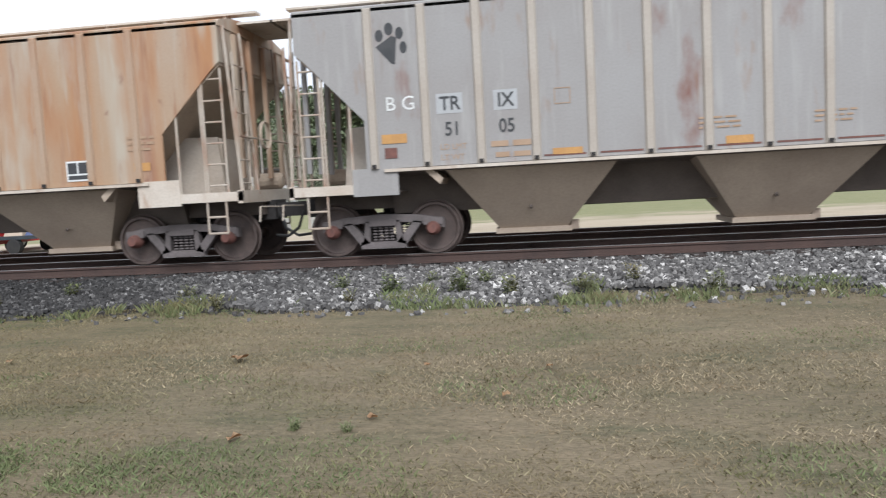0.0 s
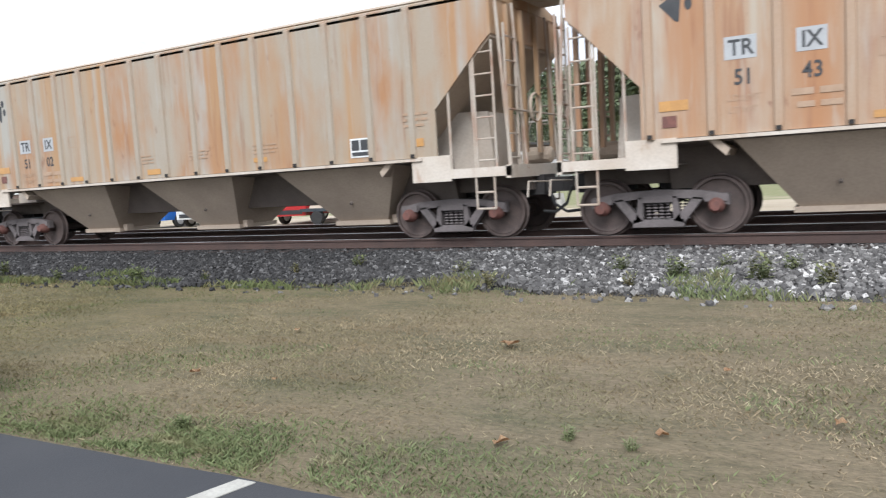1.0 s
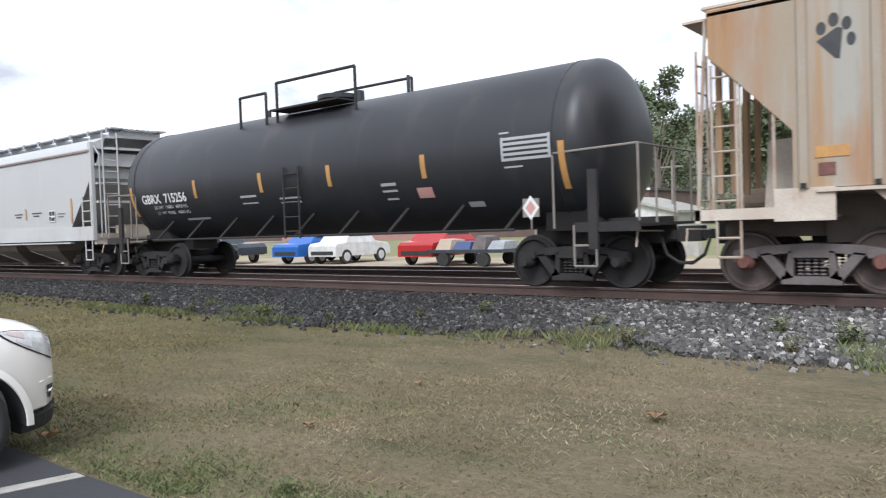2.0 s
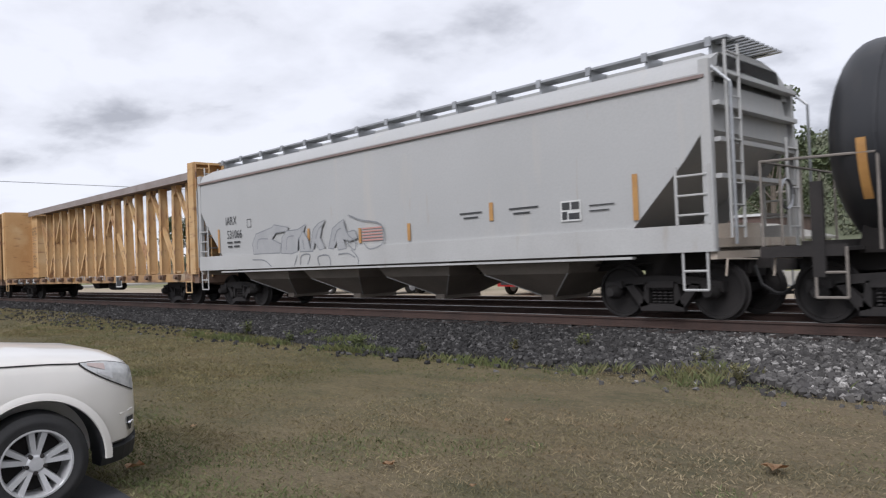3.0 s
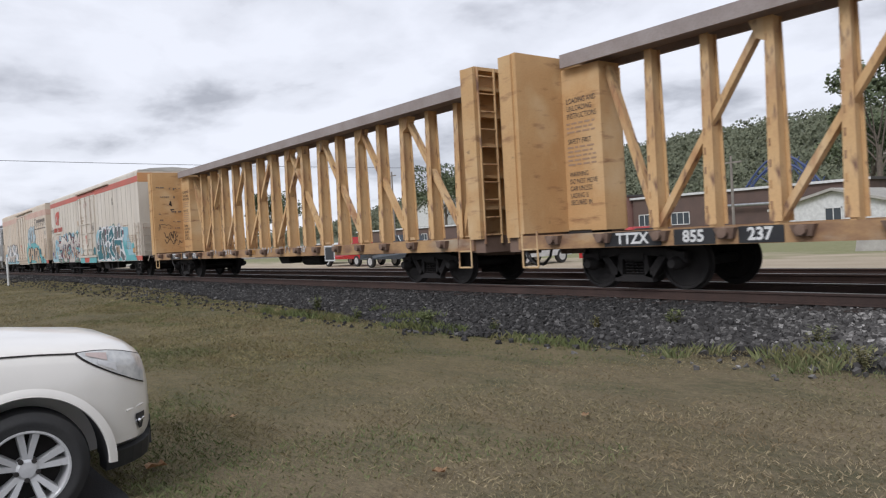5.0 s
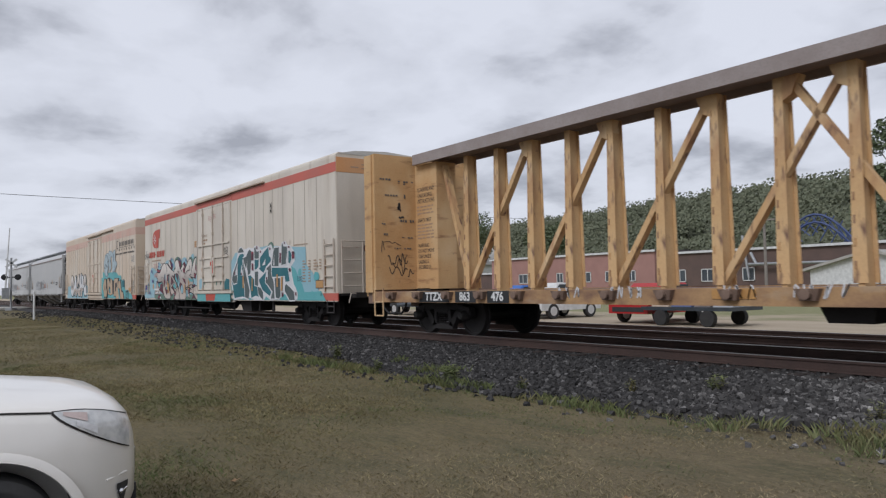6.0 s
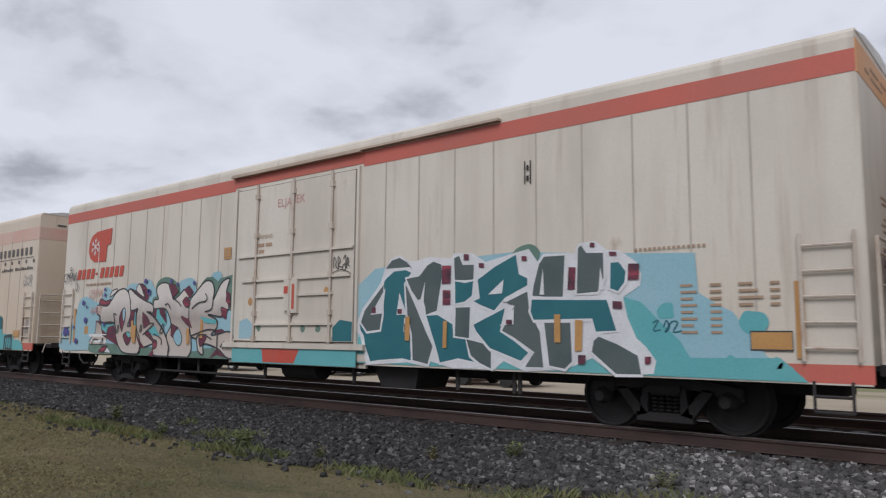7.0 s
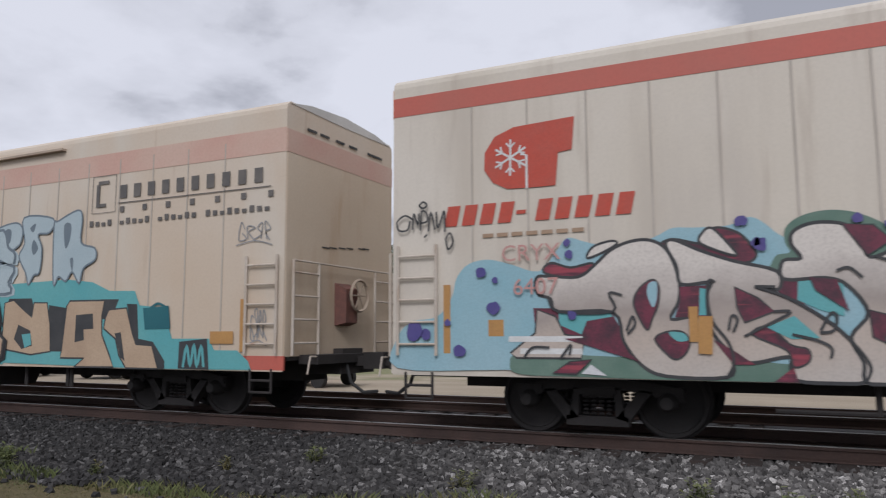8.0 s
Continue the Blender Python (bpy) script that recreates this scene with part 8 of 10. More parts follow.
    for k in range(10):
        x0, low, high, w = -9.16 + 0.256 * k, 2.73, 3.0, 0.185
        if k == 4:
            low, high, w = 2.83, 2.88, 0.13
        spray("name_mark", [(x0, low), (x0 + w, low), (x0 + w + 0.22 * (high - low), high), (x0 + 0.22 * (high - low), high)], y, M_REDTXT, car, "red slanted name drawn as bars")
    bars("small_text", [(-8.6 + 0.2 * k, -8.45 + 0.2 * k, 2.55, 2.60) for k in range(7)], y, M_FADE, car)
    lettering("lettering", "CRYX", 0.30, -7.94, y - 0.04, 2.31, M_PINKTXT, car)
    lettering("lettering", "6407", 0.30, -7.88, y - 0.045, 1.88, M_PINKTXT, car)
    bars("small_text", [(-8.25, -7.3, 1.20, 1.27), (-8.1, -7.3, 1.05, 1.12)], y - 0.008, M_PALE, car)
    lettering("small_lettering", "ELJA", 0.24, -0.24, -1.656, 3.90, M_PINKTXT, car)
    lettering("small_lettering", "IEK", 0.24, 0.22, -1.656, 3.93, M_PINKTXT, car)
    lettering("small_lettering", "OPENING", 0.12, -0.85, -1.656, 3.26, M_FADE, car)
    bars("small_text", [(-1.05, -0.85, 3.06, 3.13), (-0.8, -0.6, 3.06, 3.13), (-1.02, -0.85, 2.93, 3.0)], -1.654, M_FADE, car)
    bars("caution_label", [(-2.30, -2.04, 2.89, 3.14)], y, M_CONSP, car, "amber caution label")
    bars("small_text", [(-2.28, -2.06, 2.93 + 0.065 * k, 2.955 + 0.065 * k) for k in range(3)], y - 0.005, M_FADE, car)
    bars("web_address", [(7.2 + 0.066 * k, 7.235 + 0.066 * k, 2.435, 2.468) for k in range(15)], y - 0.004, M_FADE, car)
    r4 = random.Random(2)
    for k in range(8):
        zz = 1.96 - 0.085 * k
        for x0, x1 in ((7.82, 7.98 + 0.05 * (k % 2)), (8.20, 8.34)) + (((8.55, 8.72 + 0.06 * (k % 3)), (8.92, 9.03)) if k < 4 else ()):
            bars("data_text", [(x0, x1, zz - 0.032, zz)], y - 0.006, M_FADE, car)
    stroke("notice_frame", [(8.67, 1.14), (9.15, 1.14), (9.15, 1.36), (8.67, 1.36)], 0.02, y - 0.006, M_INK, car, closed=True)
    bars("notice", [(8.68, 9.14, 1.15, 1.35)], y - 0.004, M_CONSP, car, "amber notice panel")
    stroke("notice_frame", [(-8.55, 1.25), (-8.3, 1.25), (-8.3, 1.5), (-8.55, 1.5)], 0.03, y - 0.006, M_INK, car, closed=True)
    bars("notice", [(-8.53, -8.32, 1.27, 1.48)], y - 0.004, M_CONSP, car, "amber notice panel")
    for x in (-9.12, 9.24):
        bars("reflector_strip", [(x - 0.05, x + 0.05, 1.05, 1.95)], y - 0.004, M_CONSP, car, "amber reflector tape")
    for x in (-6.0, -3.0, 3.1, 6.0):
        bars("reflector_strip", [(x - 0.05, x + 0.05, 1.2, 1.6)], y - 0.026, M_CONSP, car, "amber reflector tape")
    bars("vent_latch", [(-1.91, -1.87, 3.55, 3.85), (5.43, 5.45, 3.57, 3.93), (5.53, 5.55, 3.57, 3.93), (5.47, 5.51, 3.62, 3.70), (5.47, 5.51, 3.78, 3.86)], y, M_UNDER, car)
    # stencilled rows and red hand-sprayed words on the leading end wall
    for k, z in enumerate((3.00, 2.93, 2.74, 2.66, 2.58, 2.43, 2.36, 2.29)):
        bm = bmesh.new()
        box(bm, 9.962, 9.968, -0.62 + 0.07 * (k % 3), -0.02 - 0.05 * (k % 2), z, z + 0.026)
        part("end_text", bm, M_FADE, car)
    for yy, w, z in ((-0.8, 0.5, 4.56), (-0.15, 0.4, 4.56), (-1.15, 0.25, 4.47), (-0.8, 0.75, 4.45)):
        bm = bmesh.new()
        box(bm, 9.966, 9.972, yy, yy + w, z, z + 0.035)
        part("end_text", bm, M_FADE, car)
    for word, u, z in (("God", -0.58, 2.22), ("Bless", -0.47, 1.97), ("The", -0.42, 1.72), ("Cars", -0.34, 1.47)):
        on_end(lettering("red_word", word, 0.31, u, 0, z, M_MAROON, car, "dark red hand-sprayed word", shear=0.15, bold=0.008, squeeze=0.75), 9.985)
    for pts in ([(-0.14, 3.36), (-0.08, 3.18), (0.02, 2.98)], [(-0.04, 3.18), (-0.03, 3.34), (0.06, 3.36), (0.05, 3.22), (0.0, 3.12), (0.09, 3.10), (0.10, 3.0), (0.02, 3.02)], [(0.14, 3.40), (0.08, 3.22), (0.13, 3.12), (0.08, 2.92)]):
        on_end(stroke("red_scrawl", smooth_line(pts), 0.024, 0, M_MAROON, car), 9.985)
    g7 = random.Random(31)
    for z, u0, count in ((2.74, 0.16, 10), (2.56, 0.30, 8)):
        pts = [(u0 + 0.055 * q, z + 0.07 * (q % 2) + 0.05 * g7.random()) for q in range(count)]
        on_end(stroke("red_scrawl", smooth_line(pts), 0.018, 0, M_MAROON, car, "dark red hand-sprayed scrawl"), 9.985)
    bm = bmesh.new()
    hull(bm, [(9.95, 0.6, 4.45), (10.25, 0.75, 4.5), (10.25, 1.3, 4.5), (9.95, 1.4, 4.45)], [(9.95, 0.6, 4.8), (10.25, 0.75, 4.72), (10.25, 1.3, 4.72), (9.95, 1.4, 4.8)])
    part("end_housing", bm, M_ORBAND, car, "orange box under the roof edge")


def dress_second_reefer(car):
    y = -1.614
    spray("graffiti_ground", [(-9.3, 0.79), (-9.2, 1.6), (-6, 1.7), (-2.2, 1.6), (-2.0, 0.79)], y, M_SKY, car)
    spray("graffiti_ground", [(2.0, 0.79), (2.0, 2.0), (3.4, 2.1), (3.6, 0.79)], y, M_AQUA, car, "aqua sprayed ground")
    graffiti_word(car, "B", 2.55, 0.84, 1.05, 1.10, (M_TAN, M_TAN), M_INK, M_BLACK, y - 0.02, label="tan sprayed letter outlined in dark ink")
    graffiti_word(car, "S", 2.75, 2.12, 0.85, 1.1, (M_POWDER, M_POWDER), M_TAGBLUE, M_POWDER, y - 0.006, rounded=True, label="pale blue outlined letter")
    tan_and_blue_pieces(car, y)
    graffiti_word(car, "OASEB", -7.9, 0.95, 1.1, 1.35, (M_SILVER, M_GWHITE), M_INK, M_TEAL, y - 0.006, rounded=True, label="faded sprayed letter")
    tag_scrawl(car, 9.08, 2.72, 0.62, 0.32, y, M_GREYTAG, 14)
    tag_scrawl(car, 9.35, 1.2, 0.3, 0.5, y, M_GREYTAG, 18)
    # company name as plain bars, with a square initial frame
    stroke("emblem_frame", [(5.76, 3.42), (6.33, 3.42), (6.33, 4.07), (5.76, 4.07)], 0.014, y, M_FADEDARK, car, closed=True)
    bars("name_mark", [(5.86, 6.10, 3.52, 3.58), (5.86, 5.94, 3.58, 3.92), (5.90, 6.16, 3.92, 3.98)] + [(6.44 + 0.324 * k, 6.60 + 0.324 * k, 3.64, 3.87) for k in range(10)], y, M_FADEDARK, car, "dark company name drawn as bars")
    bars("name_rule", [(6.4, 9.68, 3.555, 3.570)], y, M_FADEDARK, car)
    bars("small_text", [(6.45 + 0.53 * k, 6.55 + 0.53 * k, 3.40, 3.50) for k in range(7)], y, M_FADEDARK, car)
    bars("small_text", [(5.72 + 0.148 * k, 5.81 + 0.148 * k, 3.19, 3.29 - 0.02 * (k % 3)) for k in range(27) if k not in (4, 10, 17)], y, M_FADEDARK, car)
    bars("notice", [(8.56, 9.02, 1.17, 1.36)], y - 0.004, M_CONSP, car, "amber notice panel")
    for x in (-9.12, 9.2):
        bars("reflector_strip", [(x - 0.05, x + 0.05, 1.05, 1.85)], y - 0.004, M_CONSP, car, "amber reflector tape")
    for yy in (-1.1, -0.75, -0.3, 0.1, 0.7, 0.95):
        for u, w, z, h in ((yy, 0.25, 4.52, 0.04), (yy * 0.6, 0.2, 2.75 + 0.05 * yy, 0.02)):
            bm = bmesh.new()
            box(bm, 9.962, 9.972, u, u + w, z, z + h)
            part("end_text", bm, M_INK, car)


# ---- the train ----
TRAIN = []
TRAIN.append((ribbed_hopper("light grey ribbed covered hopper with dark paw mark, rust spots", M_LIGHTGREY, ("TR", "IX"), ("51", "05"), True, 0.21), 4.72))
TRAIN.append((ribbed_hopper("rust-stained orange ribbed covered hopper with a small paw mark", M_ORANGE, ("TR", "IX"), ("51", "43")), -11.83))
TRAIN.append((ribbed_hopper("faded beige and orange ribbed covered hopper with a small paw mark", M_BEIGE, ("TR", "IX"), ("51", "02"), drop=0.2), -28.36))
TRAIN.append((tank_car(), -45.25))
TRAIN.append((smooth_hopper("smooth pale grey covered hopper with washed-out graffiti"), -62.35))
cb1 = centerbeam("empty faded yellow centre-beam lumber car with plain bulkheads", ("855", "237"))
TRAIN.append((cb1, -82.02))
cb2 = centerbeam("empty yellow centre-beam lumber car with scrawled bulkheads", ("863", "476"))
TRAIN.append((cb2, -104.80))
g9 = random.Random(12)
for z, u0, u1, h in ((3.86, -1.40, -1.05, 0.05), (3.83, -0.85, -0.35, 0.04), (3.78, -0.85, -0.60, 0.03), (3.46, -1.25, -0.85, 0.04), (3.42, -0.75, -0.60, 0.10), (2.80, -0.80, -0.35, 0.06), (2.72, -1.35, -1.22, 0.04), (2.45, -1.30, -1.15, 0.05), (2.38, -0.75, -0.40, 0.03), (2.10, -1.0, -0.45, 0.035)):
    n = max(2, int((u1 - u0) / 0.075))
    for k in range(n):
        if g9.random() < 0.82:
            u, w = u0 + (u1 - u0) * k / n, (u1 - u0) / n
            on_end(bars("stencil_mark", [(u, u + w * g9.uniform(0.5, 0.85), z + 0.02 * g9.random() - 0.02 * k / n, z + h)], 0, M_FADEDARK, cb2), -10.55)
for u, z, w, h, n, t in ((-0.86, 3.06, 0.08, 0.22, 5, 0.05), (-0.84, 2.90, 0.16, 0.03, 3, 0.05), (-1.20, 1.62, 0.62, 0.42, 11, 0.022), (-1.15, 1.25, 0.55, 0.40, 9, 0.022), (-1.05, 1.45, 0.45, 0.55, 7, 0.018), (-1.30, 2.18, 0.5, 0.12, 6, 0.016), (-0.60, 1.30, 0.2, 0.3, 5, 0.02), (-1.38, 1.95, 0.1, 0.5, 4, 0.014)):
    on_end(stroke("tag_scrawl", smooth_line([(u + w * k / n, z + h * g9.random()) for k in range(n + 1)]), t, 0, M_INK, cb2, "black scrawled tag"), -10.55)
ref1 = reefer("cream refrigerator car with red stripe and large teal, silver graffiti", M_REEFER, True, (-1,))
dress_first_reefer(ref1)
TRAIN.append((ref1, -127.28))
ref2 = reefer("sun-faded cream refrigerator car with tan and aqua graffiti", M_REEFERB, False, side=M_PEACH, band=M_PINKBAND)
dress_second_reefer(ref2)
TRAIN.append((ref2, -149.05))
TRAIN.append((smooth_hopper("grey covered hopper behind the refrigerator cars", False), -168.9))
TRAIN.append((smooth_hopper("last grey covered hopper in sight", False), -187.0))
for car, x0 in TRAIN:
    car.matrix_basis = pose(x0, 0.75, RAIL_Z)


# ---- the parked white car ----
def lerp_rows(rows, y):
    for a, b in zip(rows, rows[1:]):
        if a[0] >= y >= b[0]:
            t = (a[0] - y) / (a[0] - b[0])
            return [p + (q - p) * t for p, q in zip(a, b)]
    return list(rows[-1])


# forward, half width, bottom, shoulder, top, top half width
SUV_ROWS = [(0.73, 0.44, 0.42, 0.55, 0.60, 0.28), (0.715, 0.58, 0.345, 0.68, 0.765, 0.44), (0.67, 0.70, 0.31, 0.775, 0.855, 0.54), (0.59, 0.80, 0.295, 0.835, 0.905, 0.61), (0.47, 0.868, 0.29, 0.868, 0.937, 0.66),
            (0.30, 0.905, 0.285, 0.893, 0.955, 0.69), (0.08, 0.92, 0.28, 0.915, 0.98, 0.71), (-0.3, 0.925, 0.28, 0.935, 1.0, 0.72), (-0.66, 0.925, 0.28, 0.95, 1.02, 0.72), (-1.0, 0.925, 0.28, 0.96, 1.2, 0.69),
            (-1.45, 0.925, 0.28, 0.97, 1.48, 0.62), (-1.8, 0.925, 0.28, 0.975, 1.6, 0.58), (-2.6, 0.925, 0.28, 0.985, 1.64, 0.58), (-3.3, 0.92, 0.29, 0.985, 1.6, 0.56), (-3.65, 0.9, 0.32, 0.975, 1.38, 0.56),
            (-3.8, 0.84, 0.38, 0.905, 1.03, 0.5)]


def suv_section(y):
    _, w, zb, zs, zt, wt = lerp_rows(SUV_ROWS, y)
    half = [(w * 0.80, zb), (w * 0.96, zb + 0.06), (w, zb + 0.22), (w * 0.995, zs - 0.20), (w * 0.975, zs - 0.05), (w * 0.93, zs + 0.012),
            (wt + (w - wt) * 0.55, zs + (zt - zs) * 0.42), (wt, zt - 0.012), (wt * 0.5, zt + 0.012)]
    return half


def suv():
    car = thing("parked_suv", "pearl white compact SUV parked nose to the lawn", "car")
    ys = [0.73, 0.722, 0.71, 0.695, 0.68, 0.655, 0.62, 0.58, 0.53, 0.48, 0.42, 0.36, 0.30, 0.22, 0.15, 0.08, 0, -0.1, -0.2, -0.3, -0.45, -0.6, -0.66, -0.8, -1.0, -1.2, -1.45, -1.6, -1.8, -2.2, -2.6, -2.8, -3.0, -3.3, -3.5, -3.65, -3.8]
    bm = bmesh.new()
    rows = []
    for y in ys:
        h = suv_section(y)
        rows.append([(x, y, z) for x, z in h] + [(-x, y, z) for x, z in h[::-1]])
    rings(bm, rows)
    bmesh.ops.recalc_face_normals(bm, faces=bm.faces)
    body = part("body", bm, M_PEARL, car, "pearl white bodywork")
    for p in body.data.polygons:
        p.use_smooth = True
    # wheel openings
    bm = bmesh.new()
    for y in (0.0, -2.86):
        turned(bm, [(-1.1, 0.402), (-0.60, 0.402)], "x", 48, (0, y, 0.303))
        turned(bm, [(0.60, 0.402), (1.1, 0.402)], "x", 48, (0, y, 0.303))
    cut = new("cutter", mesh_of("cutter", bm, M_PLASTIC))
    mod = body.modifiers.new("openings", "BOOLEAN")
    mod.operation, mod.object, mod.solver = "DIFFERENCE", cut, "EXACT"
    bpy.context.view_layer.update()
    me = bpy.data.meshes.new_from_object(body.evaluated_get(bpy.context.evaluated_depsgraph_get()))
    body.modifiers.remove(mod)
    body.data = me
    bpy.data.objects.remove(cut)
    me.set_sharp_from_angle(angle=radians(42))

    # black liners and lower cladding
    for y in (0.0, -2.86):
        for s in (-1, 1):
            for nm, material, lip, words in (("wheel_arch", M_PEARL, ((0.918, 0.448), (0.929, 0.428), (0.933, 0.404), (0.92, 0.399)), "flared white wheel-arch lip"), ("arch_liner", M_PLASTIC, ((0.921, 0.3985), (0.62, 0.3975)), "black arch liner")):
                bm = bmesh.new()
                vs = []
                for k in range(33):
                    a = math.radians(-4 + 188 * k / 32)
                    vs.append([bm.verts.new((s * x, y + r * math.cos(a), 0.303 + r * math.sin(a))) for x, r in lip])
                for a, b in zip(vs, vs[1:]):
                    for k in range(len(lip) - 1):
                        bm.faces.new((a[k], b[k], b[k + 1], a[k + 1]))
                part(nm, bm, material, car, words, True)
    bm = bmesh.new()
    rows = []
    for y in (0.73, 0.722, 0.70, 0.67, 0.62, 0.56, 0.50, 0.44, 0.40):
        _, w, zb, zs, zt, wt = lerp_rows(SUV_ROWS, min(y, 0.73))
        rows.append([(x, y + 0.006, z) for x, z in ((w * 0.7, zb - 0.10), (w * 0.90, zb - 0.09), (w * 0.97, zb + 0.02), (w * 0.7, zb + 0.04))])
    n = len(rows[0])
    allrows = [[(-x, y, z) for x, y, z in r] for r in rows[::-1]]
    rings(bm, [r[::1] for r in rows])
    rings(bm, allrows)
    box(bm, -0.5, 0.5, 0.62, 0.735, 0.24, 0.42)
    part("lower_bumper", bm, M_PLASTIC, car, "black lower bumper")
    bm = bmesh.new()
    for s in (-1, 1):
        a, b = sorted((s * 0.90, s * 0.94))
        box(bm, a, b, -2.38, -0.48, 0.22, 0.36)
    part("sill_cladding", bm, M_PLASTIC, car)

    def side_x(y, z):
        """Half width of the body at a height."""
        h = suv_section(y)[1:]
        for a, b in zip(h, h[1:]):
            if a[1] <= z <= b[1] and b[1] > a[1]:
                return a[0] + (b[0] - a[0]) * (z - a[1]) / (b[1] - a[1])
        return h[-2][0]

    # headlamps: a lens wrapping the corner, dark rim, bright bowl
    for s in (-1, 1):
        lo = lambda t: 0.893 - 0.225 * t ** 0.8
        hi = lambda t: 0.899 - 0.075 * t ** 2.4
        for nm, material, grow, push in (("lamp_rim", M_UNDER, 0.006, 0.003), ("headlamp", M_LENS, 0.0, 0.007)):
            bm = bmesh.new()
            vs = []
            for k in range(15):
                t = k / 14
                y = 0.275 - grow + (0.375 + 2 * grow) * t
                a, b = lo(t) - grow, hi(t) + grow
                col = []
                for j in range(6):
                    z = a + (b - a) * j / 5
                    col.append(bm.verts.new((s * (side_x(y, z) + push), y + push, z + push * 0.5)))
                vs.append(col)
            for a, b in zip(vs, vs[1:]):
                for j in range(5):
                    bm.faces.new((a[j], b[j], b[j + 1], a[j + 1]))
            lamp = part(nm, bm, material, car, "clear wraparound headlamp" if nm == "headlamp" else "", True)
        for nm, material, t0, t1, f0, f1, words in (("side_marker", M_MARKER, 0.10, 0.40, 0.50, 0.88, "pale reddish side marker"), ("reflector", M_GWHITE, 0.26, 0.52, 0.10, 0.42, "bright reflector")):
            bm = bmesh.new()
            vs = []
            for k in range(5):
                t = t0 + (t1 - t0) * k / 4
                y = 0.275 + 0.375 * t
                col = []
                for j in range(3):
                    z = lo(t) + (hi(t) - lo(t)) * (f0 + (f1 - f0) * j / 2)
                    col.append(bm.verts.new((s * (side_x(y, z) + 0.011), y + 0.011, z + 0.005)))
                vs.append(col)
            for a, b in zip(vs, vs[1:]):
                for j in range(2):
                    bm.faces.new((a[j], b[j], b[j + 1], a[j + 1]))
            part(nm, bm, material, lamp, words, True)
        # fog lamp in a dark slit with a bright bar
        bm = bmesh.new()
        vs = []
        for k in range(4):
            y = 0.575 + 0.022 * k
            top, low = 0.50, 0.475 - 0.035 * (3 - abs(2 * k - 3))
            vs.append([bm.verts.new((s * (side_x(y, z) + 0.006), y + 0.006, z)) for z in (low, (low + top) / 2, top)])
        for a, b in zip(vs, vs[1:]):
            for j in range(2):
                bm.faces.new((a[j], b[j], b[j + 1], a[j + 1]))
        part("fog_recess", bm, M_PLASTIC, car)
        bm = bmesh.new()
        rod(bm, (s * (side_x(0.585, 0.45) + 0.010), 0.595, 0.45), (s * (side_x(0.63, 0.46) + 0.008), 0.638, 0.46), 0.007)
        turned(bm, [(0.58, 0.012), (0.61, 0.022), (0.612, 0.012)], "y", 10, (s * side_x(0.60, 0.455), 0, 0.455))
        part("fog_lamp", bm, M_CHROME, car, "fog lamp with a bright bar")
        bm = bmesh.new()
        rod(bm, (s * (side_x(0.52, 0.53) + 0.002), 0.525, 0.53), (s * (side_x(0.63, 0.545) + 0.002), 0.637, 0.545), 0.006)
        part("bumper_crease", bm, M_PEARL, car)
        # bonnet shut line and door lines
        bm = bmesh.new()
        pts = []
        for y in (-0.62, -0.45, -0.3, -0.15, 0.0, 0.1, 0.2, 0.275):
            z = lerp_rows(SUV_ROWS, y)[3] + 0.004
            pts.append((side_x(y, z) + 0.005, y, z + 0.004))
        for p, q in zip(pts, pts[1:]):
            rod(bm, (s * p[0], p[1] - 0.004, p[2] - 0.004), (s * q[0], q[1] - 0.004, q[2] - 0.004), 0.005, 5)
        pts = [(lerp_rows(SUV_ROWS, -0.62)[1] + 0.001, -0.62, z) for z in (0.36, 0.6, 0.9)]
        for p, q in zip(pts, pts[1:]):
            rod(bm, (s * p[0], p[1], p[2]), (s * q[0], q[1], q[2]), 0.005, 5)
        part("shut_line", bm, M_UNDER, car)
        # side windows
        bm = bmesh.new()
        vs = []
        for y in (-1.15, -1.5, -1.9, -2.4, -3.0, -3.35):
            hh = suv_section(y)
            a, b = Vector(hh[5]), Vector(hh[7])
            vs.append([bm.verts.new((s * ((a + (b - a) * t).x + 0.01), y, (a + (b - a) * t).y + 0.002)) for t in (0.12, 0.5, 0.82)])
        for a, b in zip(vs, vs[1:]):
            for j in range(2):
                bm.faces.new((a[j], b[j], b[j + 1], a[j + 1]))
        part("side_window", bm, M_GLASSD, car, smooth=True)
        bm = bmesh.new()
        hull(bm, [(s * 0.93, -0.98, 1.02), (s * 1.14, -1.0, 1.04), (s * 1.14, -0.90, 1.04), (s * 0.93, -0.90, 1.02)], [(s * 0.93, -0.98, 1.14), (s * 1.12, -1.0, 1.18), (s * 1.12, -0.92, 1.17), (s * 0.93, -0.92, 1.13)])
        part("door_mirror", bm, M_PEARL, car)
    # grille, wipers, windscreen
    bm = bmesh.new()
    box(bm, -0.42, 0.42, 0.70, 0.738, 0.46, 0.66)
    g = part("grille", bm, M_PLASTIC, car)
    bm = bmesh.new()
    box(bm, -0.43, 0.43, 0.72, 0.748, 0.55, 0.60)
    part("grille_bar", bm, M_CHROME, g)
    bm = bmesh.new()
    hull(bm, [(-0.72, -0.74, 1.072), (0.72, -0.74, 1.072), (0.70, -0.62, 1.066), (-0.70, -0.62, 1.066)], [(-0.72, -0.76, 1.092), (0.72, -0.76, 1.092), (0.70, -0.64, 1.082), (-0.70, -0.64, 1.082)])
    rod(bm, (0.10, -0.68, 1.10), (0.70, -0.76, 1.12), 0.014)
    rod(bm, (0.45, -0.64, 1.09), (0.70, -0.62, 1.085), 0.02)
